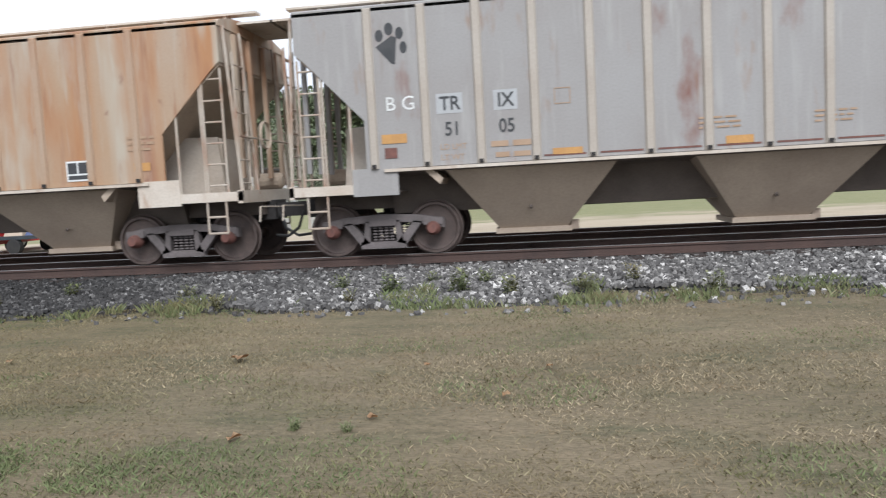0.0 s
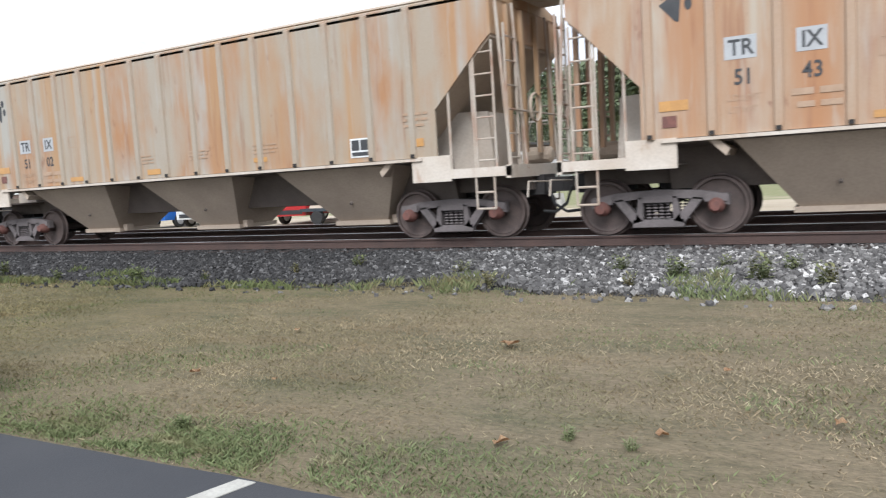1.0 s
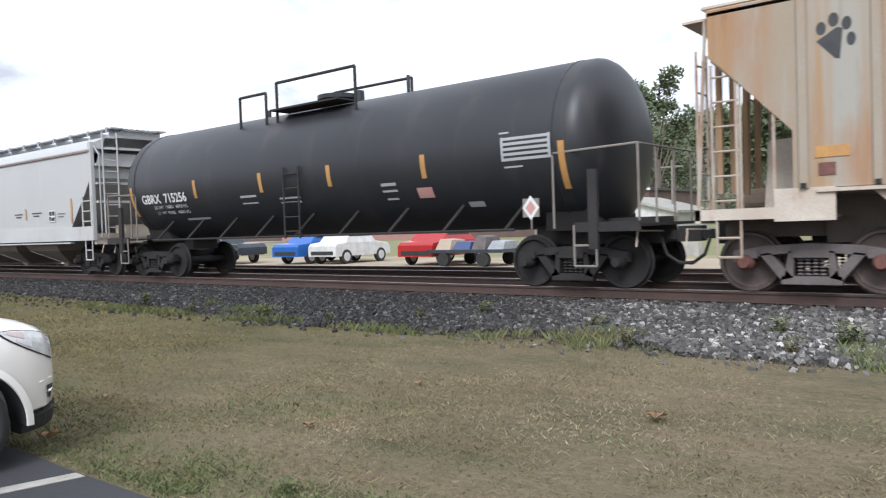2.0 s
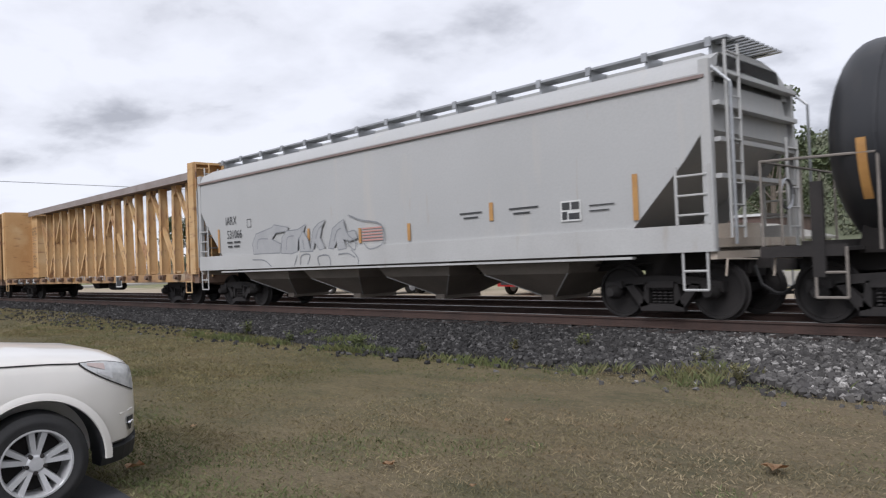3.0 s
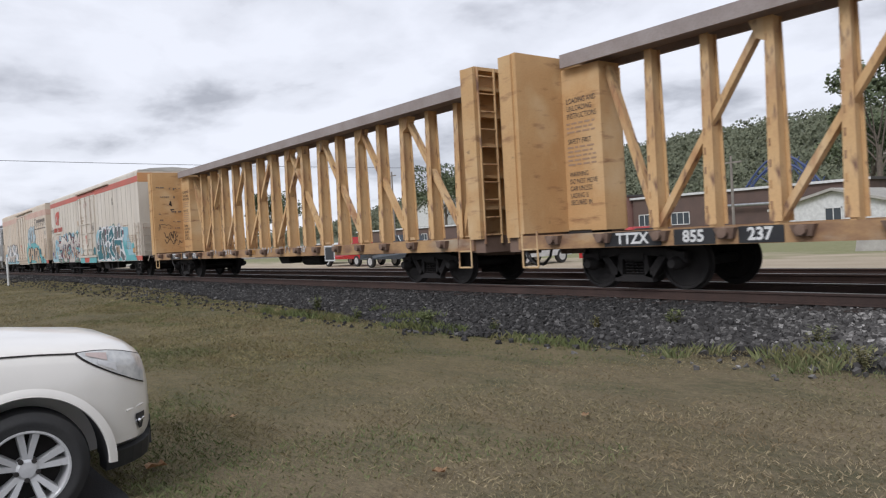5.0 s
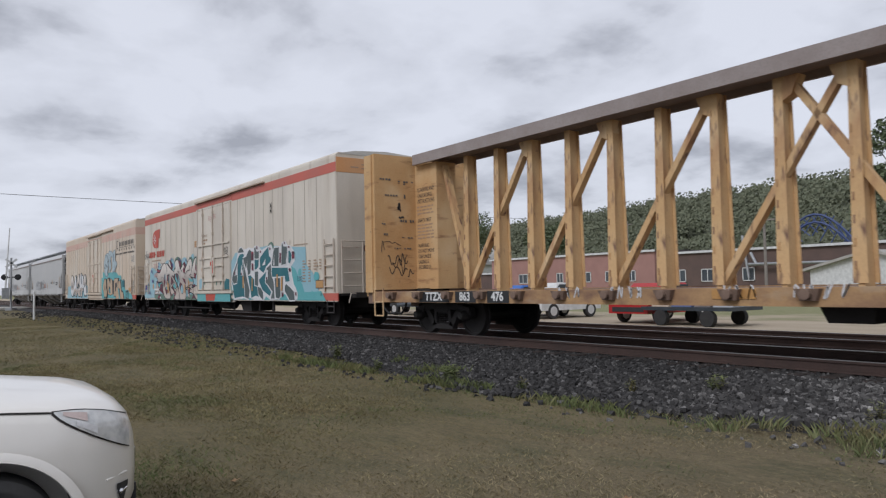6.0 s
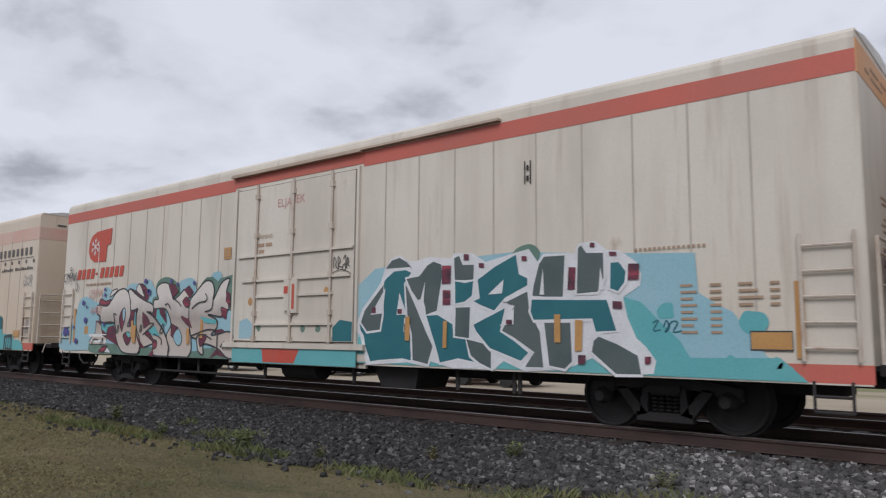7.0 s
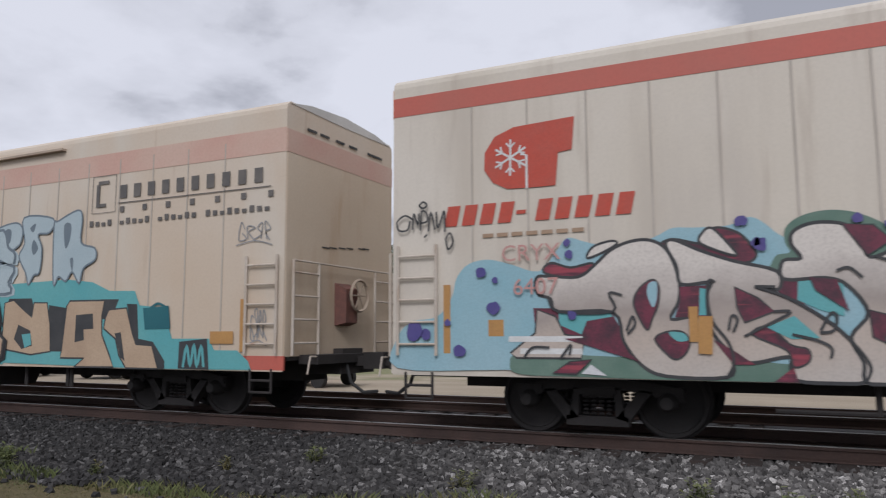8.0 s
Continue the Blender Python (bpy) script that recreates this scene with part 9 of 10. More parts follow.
    part("wiper_cowl", bm, M_PLASTIC, car, "black cowl and wiper")
    bm = bmesh.new()
    bm.faces.new([bm.verts.new(p) for p in ((-0.64, -0.80, 1.105), (0.64, -0.80, 1.105), (0.56, -1.70, 1.602), (-0.56, -1.70, 1.602))])
    part("windscreen", bm, M_GLASSD, car)
    # wheels
    bm = bmesh.new()
    turned(bm, [(-0.11, 0.203), (-0.115, 0.255), (-0.095, 0.292), (-0.05, 0.304), (0.05, 0.304), (0.095, 0.292), (0.108, 0.268), (0.116, 0.255), (0.117, 0.24), (0.112, 0.225), (0.11, 0.203), (-0.11, 0.203)], "x", 48, cap=False)
    tyre = mesh_of("tyre", bm, M_TYRE, True)
    bm = bmesh.new()
    turned(bm, [(-0.10, 0.206), (0.098, 0.206), (0.112, 0.202), (0.112, 0.192), (0.09, 0.184), (0.02, 0.178), (-0.10, 0.178), (-0.10, 0.206)], "x", 48, cap=False)
    for k in range(5):
        for d in (-0.20, 0.20):
            a = 2 * math.pi * k / 5 + d
            b = 2 * math.pi * k / 5 + d * 0.75
            p0, p1 = Vector((0.080, 0.048 * math.cos(b), 0.048 * math.sin(b))), Vector((0.100, 0.190 * math.cos(a), 0.190 * math.sin(a)))
            t = Vector((0, -math.sin(a), math.cos(a)))
            hull(bm, [p0 - t * 0.017 - Vector((0.05, 0, 0)), p0 + t * 0.017 - Vector((0.05, 0, 0)), p1 + t * 0.022 - Vector((0.05, 0, 0)), p1 - t * 0.022 - Vector((0.05, 0, 0))],
                 [p0 - t * 0.012, p0 + t * 0.012, p1 + t * 0.017, p1 - t * 0.017])
    turned(bm, [(0.02, 0.064), (0.076, 0.062), (0.088, 0.04), (0.090, 0.01)], "x", 20)
    rim = mesh_of("rim", bm, M_ALLOY)
    bm = bmesh.new()
    turned(bm, [(-0.04, 0.176), (-0.03, 0.176), (-0.03, 0.02)], "x", 28)
    for k in range(5):
        a = 2 * math.pi * (k + 0.5) / 5
        turned(bm, [(0.06, 0.014), (0.091, 0.013), (0.092, 0.004)], "x", 8, (0, 0.052 * math.cos(a), 0.052 * math.sin(a)))
    disc = mesh_of("brake_disc", bm, M_UNDER)
    for y in (0.0, -2.86):
        for s in (-1, 1):
            w = new("wheel", tyre)
            w.parent = car
            w.matrix_basis = pose(s * 0.80, y, 0.316, 14, 0, 0 if s > 0 else 180) @ Matrix.Scale(1.045, 4)
            tagged(w, "black tyre on a five-spoke silver alloy rim")
            shared("rim", rim, w)
            shared("brake_disc", disc, w)
    car.matrix_basis = pose(-5.66, -10.115, 0.003, 0, 0, -2)


suv()


# ---- plants and litter on the lawn ----
def blades(name, spots, material, label, category, tall, spread, lean, wide, seed):
    """Thin tapered blades, each two crossed slips, as one mesh."""
    g = np.random.default_rng(seed)
    verts, faces = [], []
    for x, y, z, k in spots:
        a = g.random() * 6.283
        h = tall * (0.5 + g.random()) * k
        w = wide * (0.6 + 0.8 * g.random())
        dx, dy = math.cos(a), math.sin(a)
        lx, ly = (g.random() - 0.5) * lean * h * 2, (g.random() - 0.5) * lean * h * 2
        n = len(verts)
        verts += [(x - dx * w, y - dy * w, z), (x + dx * w, y + dy * w, z), (x + lx * 0.4 + dx * w * 0.7, y + ly * 0.4 + dy * w * 0.7, z + h * 0.6), (x + lx, y + ly, z + h)]
        faces += [(n, n + 1, n + 2), (n, n + 2, n + 3)]
    ob = new(name, raw(name, verts, faces, material))
    tagged(ob, label, category, kind="stuff")
    return ob


def lawn():
    g = np.random.default_rng(21)
    spots, green = [], []
    for k in range(330000):
        u = g.random()
        y = -9.6 + 6.6 * u ** 1.15
        x = -1.0 + (g.random() - 0.5) * (16 + 3.2 * (y + 12)) - 4.0
        dens = noise.noise((x * 0.9, y * 1.3, 0))
        if dens < -0.25 and g.random() < 0.6:
            continue
        z = 0.03 * noise.noise((round(x * 1) * 0.5, y * 0.5, 0)) * 0 - 0.005
        lush = noise.noise((x * 0.55 + 9, y * 0.9, 4)) + (0.55 if y < -8.7 and x < 1 else 0) + (0.35 if y > -4.6 else 0)
        (green if lush > 0.27 and g.random() < (0.85 if y < -8.7 else 0.5) else spots).append((x, y, z, 1.0))
    for k in range(9000):
        x, y = g.normal(-2.7, 0.9), -9.55 + abs(g.normal(0, 0.30))
        if noise.noise((x * 2, y * 2, 5)) > -0.15:
            green.append((x, y, -0.005, 1.25))
    blades("dry_grass", spots, M_BLADE, "straw-coloured mown grass blades", "grass", 0.020, 0, 1.8, 0.0032, 1)
    blades("green_grass", green, M_WEED, "patches of green grass and clover", "grass", 0.024, 0, 1.3, 0.0042, 2)
    edge = []
    for k in range(30000):
        x, y = -16 + 22 * g.random(), -4.1 + 2.1 * g.random()
        if noise.noise((x * 0.9, y * 1.1, 8)) + 0.25 * noise.noise((x * 4, y * 4, 2)) > 0.30 + 0.30 * (y + 3.2):
            edge.append((x, y, max(0.0, ballast_height(x, y)) - 0.01, 1.0))
    blades("edge_grass", edge, M_WEED, "unmown grass tufts creeping over the gravel edge", "grass", 0.10, 0, 0.8, 0.007, 6)
    far = [(-9 - 45 * g.random(), -9.0 + 7.6 * g.random(), -0.005, 1.6) for k in range(110000)]
    far = [p for p in far if ballast_height(p[0], p[1]) < -0.02]
    blades("far_grass", far, M_BLADE, "dry grass further along the track", "grass", 0.018, 0, 1.4, 0.006, 3)


def weed(x, y, z, size, n, seed, label):
    """A low weed: arching stems set with small pointed leaves."""
    g = random.Random(seed)
    plant = thing("weed", label, "weed", "weeds along the ballast")
    bm = bmesh.new()
    leaves = bmesh.new()
    for k in range(n):
        a, r = g.uniform(0, 6.28), size * g.uniform(0.2, 0.8)
        p0 = Vector((x + g.uniform(-1, 1) * size * 0.3, y + g.uniform(-1, 1) * size * 0.2, z))
        p1 = p0 + Vector((math.cos(a) * r * 0.5, math.sin(a) * r * 0.5, size * g.uniform(0.5, 1.0)))
        rod(bm, p0, p1, 0.004, 3, 0.002)
        for j in range(7):
            c = p0 + (p1 - p0) * (0.2 + 0.13 * j)
            b = g.uniform(0, 6.28)
            d = Vector((math.cos(b), math.sin(b), g.uniform(-0.2, 0.6))) * size * g.uniform(0.16, 0.34)
            e = d.cross(Vector((0, 0, 1))).normalized() * size * 0.07
            leaves.faces.new([leaves.verts.new(q) for q in (c, c + d * 0.5 + e, c + d, c + d * 0.5 - e)])
    tagged(part("stem_tuft", bm, M_WEED, plant), kind="stuff")
    tagged(part("foliage", leaves, M_WEED, plant), kind="stuff")


def dead_leaf(x, y, r, seed):
    g = random.Random(seed)
    bm = bmesh.new()
    c = bm.verts.new((x, y, 0.03))
    ring = []
    for k in range(9):
        a = 2 * math.pi * k / 9
        q = r * (0.55 + 0.6 * g.random())
        ring.append(bm.verts.new((x + q * math.cos(a), y + q * math.sin(a), 0.03 + r * g.uniform(-0.1, 0.6))))
    for k in range(9):
        bm.faces.new((c, ring[k], ring[(k + 1) % 9]))
    bmesh.ops.solidify(bm, geom=bm.faces[:], thickness=0.002)
    tagged(new("fallen_leaf", mesh_of("fallen_leaf", bm, M_LEAFDRY)), "curled dry brown leaf on the grass", "leaf", "fallen leaves")


lawn()
for k, (x, y, z, s, n) in enumerate(((-1.06, -2.9, 0.02, 0.34, 22), (-0.1, -3.0, 0.02, 0.36, 24), (0.64, -3.2, 0.02, 0.3, 18), (-1.9, -2.4, 0.04, 0.26, 16), (0.2, -2.2, 0.05, 0.24, 16), (-0.6, -2.0, 0.05, 0.22, 12), (1.6, -3.0, 0.02, 0.28, 16), (3.2, -3.4, 0.0, 0.3, 18),
                                     (-6.49, -2.0, 0.05, 0.26, 14), (-14.7, -3.1, 0.02, 0.32, 16), (-10.3, -3.4, 0.0, 0.26, 16), (-9.9, -3.7, 0.0, 0.26, 16), (-2.83, -9.14, 0.0, 0.10, 30), (-0.5, -8.58, 0.0, 0.10, 14),
                                     (-0.16, -8.61, 0.0, 0.08, 12), (-7.2, -2.8, 0.02, 0.22, 12), (-4.2, -2.6, 0.02, 0.24, 14), (-3.4, -3.4, 0.0, 0.22, 14), (2.3, -2.3, 0.04, 0.26, 14), (-1.5, -3.5, 0.0, 0.22, 14), (-12.2, -3.6, 0.0, 0.24, 14), (-8.4, -3.6, 0.0, 0.22, 14))):
    weed(x, y, z, s, n, k, "leafy green weed at the edge of the gravel" if y > -5 else "low green weed clump on the lawn edge")
for k, (x, y, r) in enumerate(((-1.7, -6.6, 0.085), (-0.82, -8.76, 0.05), (-3.83, -8.11, 0.055), (-5.33, -9.32, 0.075), (-0.04, -8.38, 0.045), (-6.3, -8.4, 0.04), (0.1, -7.0, 0.04), (1.1, -7.1, 0.04), (-3.0, -8.1, 0.035), (-4.1, -6.5, 0.04), (0.8, -7.9, 0.04))):
    dead_leaf(x, y, r, k)


# ---- across the tracks ----
def tree(x, y, h, spread, seed, label, dense=1.0, leaf=0.30, material=None):
    g = random.Random(seed)
    t = thing("tree", label, "tree", "trees beyond the tracks")
    bm = bmesh.new()
    rod(bm, (x, y, 0), (x + g.uniform(-0.3, 0.3), y, h * 0.45), h * 0.022, 8, h * 0.014)
    tips = []
    for k in range(11):
        a = g.uniform(0, 6.28)
        z0 = h * g.uniform(0.28, 0.5)
        p = Vector((x, y, z0))
        q = p + Vector((math.cos(a) * spread * g.uniform(0.3, 0.9), math.sin(a) * spread * g.uniform(0.3, 0.9), h * g.uniform(0.15, 0.5)))
        rod(bm, p, q, h * 0.006, 5, h * 0.002)
        tips.append(q)
    part("trunk", bm, M_BARK, t)
    verts, faces = [], []
    lumps = tips + [Vector((x, y, h * 0.8)), Vector((x + 0.3 * spread, y, h * 0.9)), Vector((x - 0.3 * spread, y, h * 0.85))]
    for c in lumps:
        r = spread * g.uniform(0.25, 0.45)
        for k in range(int(300 * dense)):
            d = Vector((g.gauss(0, 1), g.gauss(0, 1), g.gauss(0, 0.8)))
            d = d.normalized() * r * (g.random() ** 0.4)
            p = c + d
            if p.z > h:
                p.z = h - g.random()
            s = leaf * g.uniform(0.5, 1.2)
            u = Vector((g.uniform(-1, 1), g.uniform(-1, 1), g.uniform(-0.6, 0.6))).normalized() * s
            v = u.orthogonal().normalized() * s * 0.6
            n = len(verts)
            verts += [tuple(p - u), tuple(p + v), tuple(p + u), tuple(p - v)]
            faces.append((n, n + 1, n + 2, n + 3))
    crown = new("crown", raw("crown", verts, faces, material or M_LEAFG))
    crown.parent = t


def ridge(x):
    pts = [(-600, 6), (-420, 12), (-340, 20), (-300, 33), (-223, 35), (-141, 38), (-100, 38), (0, 42), (120, 44), (400, 30)]
    for (a, p), (b, q) in zip(pts, pts[1:]):
        if a <= x <= b:
            return p + (q - p) * (x - a) / (b - a)
    return 5.0


def hill():
    verts, faces = [], []
    xs = [-600 + 12 * k for k in range(84)]
    prof = ((150, 0.0), (175, 0.28), (205, 0.62), (235, 0.88), (262, 0.95), (320, 0.8), (420, 0.0))
    for y, f in prof:
        for x in xs:
            verts.append((x, y, max(0.0, (ridge(x) - 4) * f + 1.5 * noise.noise((x * 0.03, y * 0.03, 0))) - 0.2))
    n = len(xs)
    for j in range(len(prof) - 1):
        for i in range(n - 1):
            faces.append((j * n + i, j * n + i + 1, (j + 1) * n + i + 1, (j + 1) * n + i))
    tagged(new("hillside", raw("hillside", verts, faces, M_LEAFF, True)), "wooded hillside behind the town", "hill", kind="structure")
    g = random.Random(4)
    verts, faces = [], []
    for k in range(3600):
        x = g.uniform(-420, 130)
        y = g.uniform(158, 262)
        f = np.interp(y, [p[0] for p in prof], [p[1] for p in prof])
        z = max(0.0, (ridge(x) - 4) * f)
        r = g.uniform(1.6, 4.6)
        for j in range(70):
            d = Vector((g.gauss(0, 1), g.gauss(0, 1), g.gauss(0.25, 0.9))).normalized() * r * g.uniform(0.6, 1.0)
            p = Vector((x, y, z + r * 0.7)) + d
            s = g.uniform(0.25, 0.62)
            u = Vector((g.uniform(-1, 1), g.uniform(-0.5, 0.5), g.uniform(-1, 1))).normalized() * s
            v = u.orthogonal().normalized() * s * 0.8
            n = len(verts)
            verts += [tuple(p - u), tuple(p + v), tuple(p + u), tuple(p - v)]
            faces.append((n, n + 1, n + 2, n + 3))
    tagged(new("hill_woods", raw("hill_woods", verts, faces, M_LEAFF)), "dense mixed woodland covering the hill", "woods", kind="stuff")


def window(parent, x, y, z, w, h, mull=2):
    bm = bmesh.new()
    t = 0.09
    for x0, x1, z0, z1 in ((x, x + w, z, z + t), (x, x + w, z + h - t, z + h), (x, x + t, z, z + h), (x + w - t, x + w, z, z + h)):
        box(bm, x0, x1, y - 0.08, y, z0, z1)
    for k in range(1, mull):
        c = x + w * k / mull
        box(bm, c - 0.04, c + 0.04, y - 0.07, y, z, z + h)
    win = part("window", bm, M_TRIM, parent, "white-framed window")
    bm = bmesh.new()
    box(bm, x + t, x + w - t, y - 0.03, y + 0.01, z + t, z + h - t)
    part("pane", bm, M_GLASSD, win)


def flat_building(name, label, x0, x1, y, h, wall, wins, trim_z=None):
    b = thing(name, label, "building")
    bm = bmesh.new()
    box(bm, x0, x1, y, y + 14, 0, h)
    part("wall", bm, wall, b)
    bm = bmesh.new()
    box(bm, x0 - 0.2, x1 + 0.2, y - 0.2, y + 14.2, h, h + 0.25)
    part("roof", bm, M_ROOFD, b)
    bm = bmesh.new()
    box(bm, x0 - 0.25, x1 + 0.25, y - 0.28, y - 0.21, h - 0.02, h + 0.22)
    part("fascia", bm, M_TRIM, b, "pale roof edge")
    for x, z, w, hh, m in wins:
        window(b, x, y, z, w, hh, m)
    return b


def town():
    flat_building("pink_brick_building", "low pink-brick building with a flat roof", -86, -56.5, 60, 4.9, M_BRICKP, ((-80, 1.5, 2.6, 1.3, 3), (-76, 1.5, 1.4, 1.3, 2), (-72.5, 1.5, 1.2, 1.3, 2), (-69, 1.5, 2.6, 1.3, 3), (-64, 1.5, 1.2, 1.3, 2), (-60.5, 1.5, 1.2, 1.3, 2)))
    d = flat_building("dark_brick_building", "long dark-brick building with a white roof edge", -56.2, -30, 61, 4.5, M_BRICKD, ((-55.4, 1.3, 2.4, 1.4, 3), (-51.0, 1.3, 2.4, 1.4, 3), (-46.0, 1.3, 1.4, 1.4, 2)))
    bm = bmesh.new()
    rod(bm, (-45, 60.3, 3.0), (-31, 60.3, 2.9), 0.16, 8)
    rod(bm, (-44.0, 60.3, 3.0), (-44.6, 60.3, 4.2), 0.16, 8)
    rod(bm, (-44.8, 60.2, 1.6), (-45.4, 60.2, 6.0), 0.14, 8)
    part("pipe_run", bm, M_GALV, d, "pale duct along the wall")
    flat_building("low_shed_row", "low dark sheds with pale roof edges", -120, -88, 62, 3.0, M_BRICKD, ((-112, 1.0, 1.6, 1.1, 2), (-100, 1.0, 1.6, 1.1, 2)))
    for nm, lb, x0, x1, y, hw, hr, m in (("white_roof_house", "small house with a white gable roof", -34, -24, 52, 2.2, 3.4, M_TRIM), ("gabled_house", "pale house with a grey gable roof", -2.5, 8.5, 60, 2.6, 5.2, M_TRIM), ("tall_white_barn", "tall white barn with a pale gable roof", -150, -132, 95, 6.0, 11.0, M_TRIM)):
        hse = thing(nm, lb, "house")
        bm = bmesh.new()
        prism_y(bm, [(x0, 0), (x1, 0), (x1, hw), ((x0 + x1) / 2, hr), (x0, hw)], y, y + 9)
        part("wall", bm, m, hse)
        bm = bmesh.new()
        xm = (x0 + x1) / 2
        for a, b in ((x0 - 0.5, xm), (x1 + 0.5, xm)):
            za = hw - 0.2
            hull(bm, [(a, y - 0.5, za), (b, y - 0.5, hr + 0.05), (b, y + 9.5, hr + 0.05), (a, y + 9.5, za)], [(a, y - 0.5, za + 0.22), (b, y - 0.5, hr + 0.27), (b, y + 9.5, hr + 0.27), (a, y + 9.5, za + 0.22)])
        part("roof", bm, M_ROOFD if nm == "gabled_house" else M_CONC, hse)
        window(hse, xm - 0.8, y, 0.9, 1.4, 1.2, 2)
    # long wall behind the rail gap, and blocks of concrete
    flat_building("grey_shed", "long pale shed behind the lot", 9, 30, 58, 3.2, M_CONC, ((12, 1.0, 1.6, 1.1, 2), (20, 1.0, 1.6, 1.1, 2)))
    for x, y, w in ((-11.4, 17.5, 1.6), (-9.2, 18.5, 1.0), (-13.4, 19.5, 1.4)):
        bm = bmesh.new()
        hull(bm, [(x, y, 0), (x + w, y, 0), (x + w, y + 0.6, 0), (x, y + 0.6, 0)], [(x + 0.06, y + 0.06, 0.52), (x + w - 0.06, y + 0.06, 0.52), (x + w - 0.06, y + 0.5, 0.52), (x + 0.06, y + 0.5, 0.52)])
        tagged(new("concrete_block", mesh_of("concrete_block", bm, M_CONC)), "grey concrete block on bare earth", "concrete block", "concrete blocks")
    # blue lattice structure
    s = thing("steel_truss", "blue arched steel lattice over the roofs", "steel structure")
    x0, x1, y = -51, -40, 75
    for nm, off in (("outer", 0.0), ("inner", -0.9)):
        bm = bmesh.new()
        pts = [(x0 + (x1 - x0) * k / 12, y, 4.0 + off + 4.8 * math.sin(math.pi * k / 12)) for k in range(13)]
        for p, q in zip(pts, pts[1:]):
            rod(bm, p, q, 0.14, 5)
        part("arch", bm, M_BLUESTEEL, s)
    for k in range(11):
        bm = bmesh.new()
        a, b = x0 + (x1 - x0) * (k + 0.5) / 12, x0 + (x1 - x0) * (k + 1.5) / 12
        za = 4.0 + 4.8 * math.sin(math.pi * (k + 0.5) / 12)
        zb = 3.1 + 4.8 * math.sin(math.pi * (k + 1.5) / 12)
        rod(bm, (a, y, za), (b + 0.8, y, zb - 1.2), 0.07, 5)
        rod(bm, (b, y, za), (a - 0.8, y, zb - 1.2), 0.07, 5)
        part("brace", bm, M_BLUESTEEL, s)
    for x, y, h in ((-39.8, 55, 7.6), (-75, 58, 9.5), (-26, 57, 7.0), (-93, 52, 11.5), (-90, -25, 12.3), (-90, 95, 12.3)):
        p = thing("utility_pole", "weathered wooden utility pole with a crossarm", "utility pole", "utility poles")
        bm = bmesh.new()
        rod(bm, (x, y, 0), (x, y, h), 0.16, 8, 0.11)
        part("pole", bm, M_POLE, p)
        bm = bmesh.new()
        box(bm, x - 1.1, x + 1.1, y - 0.07, y + 0.05, h - 0.7, h - 0.55)
        part("crossarm", bm, M_POLE, p)
    bm = bmesh.new()
    pts = [(-90, -25 + 6 * k, 12.2 - 0.5 * math.sin(math.pi * k / 20)) for k in range(21)]
    for p, q in zip(pts, pts[1:]):
        rod(bm, p, q, 0.035, 4)
    tagged(new("overhead_wire", mesh_of("overhead_wire", bm, M_BLACK)), "thin black overhead wire across the tracks", "wire")


def parked_car(label, x, y, paint, long=4.4, tall=1.42, rz=0, pickup=False):
    c = thing("parked_car", label, "car", "cars parked beyond the tracks")
    L, W = long / 2, 0.88
    prof = [(-L, 0.35), (-L, 0.80), (-L + 0.1, 0.92), (-L * 0.62, 0.98), (-L * 0.40, tall), (L * 0.22, tall), (L * 0.48, 0.97), (L * 0.92, 0.86), (L, 0.70), (L, 0.35)]
    if pickup:
        prof = [(-L, 0.45), (-L, 1.0), (-L * 0.2, 1.0), (-L * 0.15, tall), (L * 0.3, tall), (L * 0.45, 1.05), (L * 0.95, 0.98), (L, 0.8), (L, 0.45)]
    bm = bmesh.new()
    rows = []
    for yy, k in ((-W, 0.93), (-W * 0.94, 1.0), (W * 0.94, 1.0), (W, 0.93)):
        rows.append([(px * (1 if pz < 1.0 else 0.97), yy * (1.0 if pz < 1.05 else 0.84), 0.35 + (pz - 0.35) * k) for px, pz in prof])
    rings(bm, rows)
    part("body", bm, paint, c)
    for s in (-1, 1):
        bm = bmesh.new()
        z0, z1 = 1.0, tall - 0.07
        prism_y(bm, [(-L * 0.55, z0), (L * 0.40, z0), (L * 0.20, z1), (-L * 0.36, z1)] if not pickup else [(-L * 0.12, 1.08), (L * 0.38, 1.08), (L * 0.28, z1), (-L * 0.10, z1)], s * W * 0.90 - 0.01, s * W * 0.90 + 0.01)
        part("side_window", bm, M_GLASSD, c)
    bm = bmesh.new()
    turned(bm, [(-0.10, 0.2), (-0.10, 0.30), (-0.06, 0.325), (0.06, 0.325), (0.10, 0.30), (0.10, 0.2)], "y", 18)
    ty = mesh_of("tyre", bm, M_TYRE)
    bm = bmesh.new()
    turned(bm, [(-0.105, 0.05), (-0.10, 0.2), (0.10, 0.2), (0.105, 0.05)], "y", 12)
    hub = mesh_of("hubcap", bm, M_ALLOY)
    for sx in (-0.62, 0.64):
        for sy in (-1, 1):
            w = shared("wheel", ty, c, pose(L * sx, sy * 0.80, 0.325))
            shared("hubcap", hub, w)
    bm = bmesh.new()
    box(bm, -L - 0.02, -L + 0.06, -W * 0.8, W * 0.8, 0.42, 0.58)
    part("bumper", bm, M_PLASTIC, c)
    bm = bmesh.new()
    box(bm, L - 0.06, L + 0.02, -W * 0.8, W * 0.8, 0.42, 0.58)
    part("bumper", bm, M_PLASTIC, c)
    c.matrix_basis = pose(x, y, 0.0, 0, 0, rz)


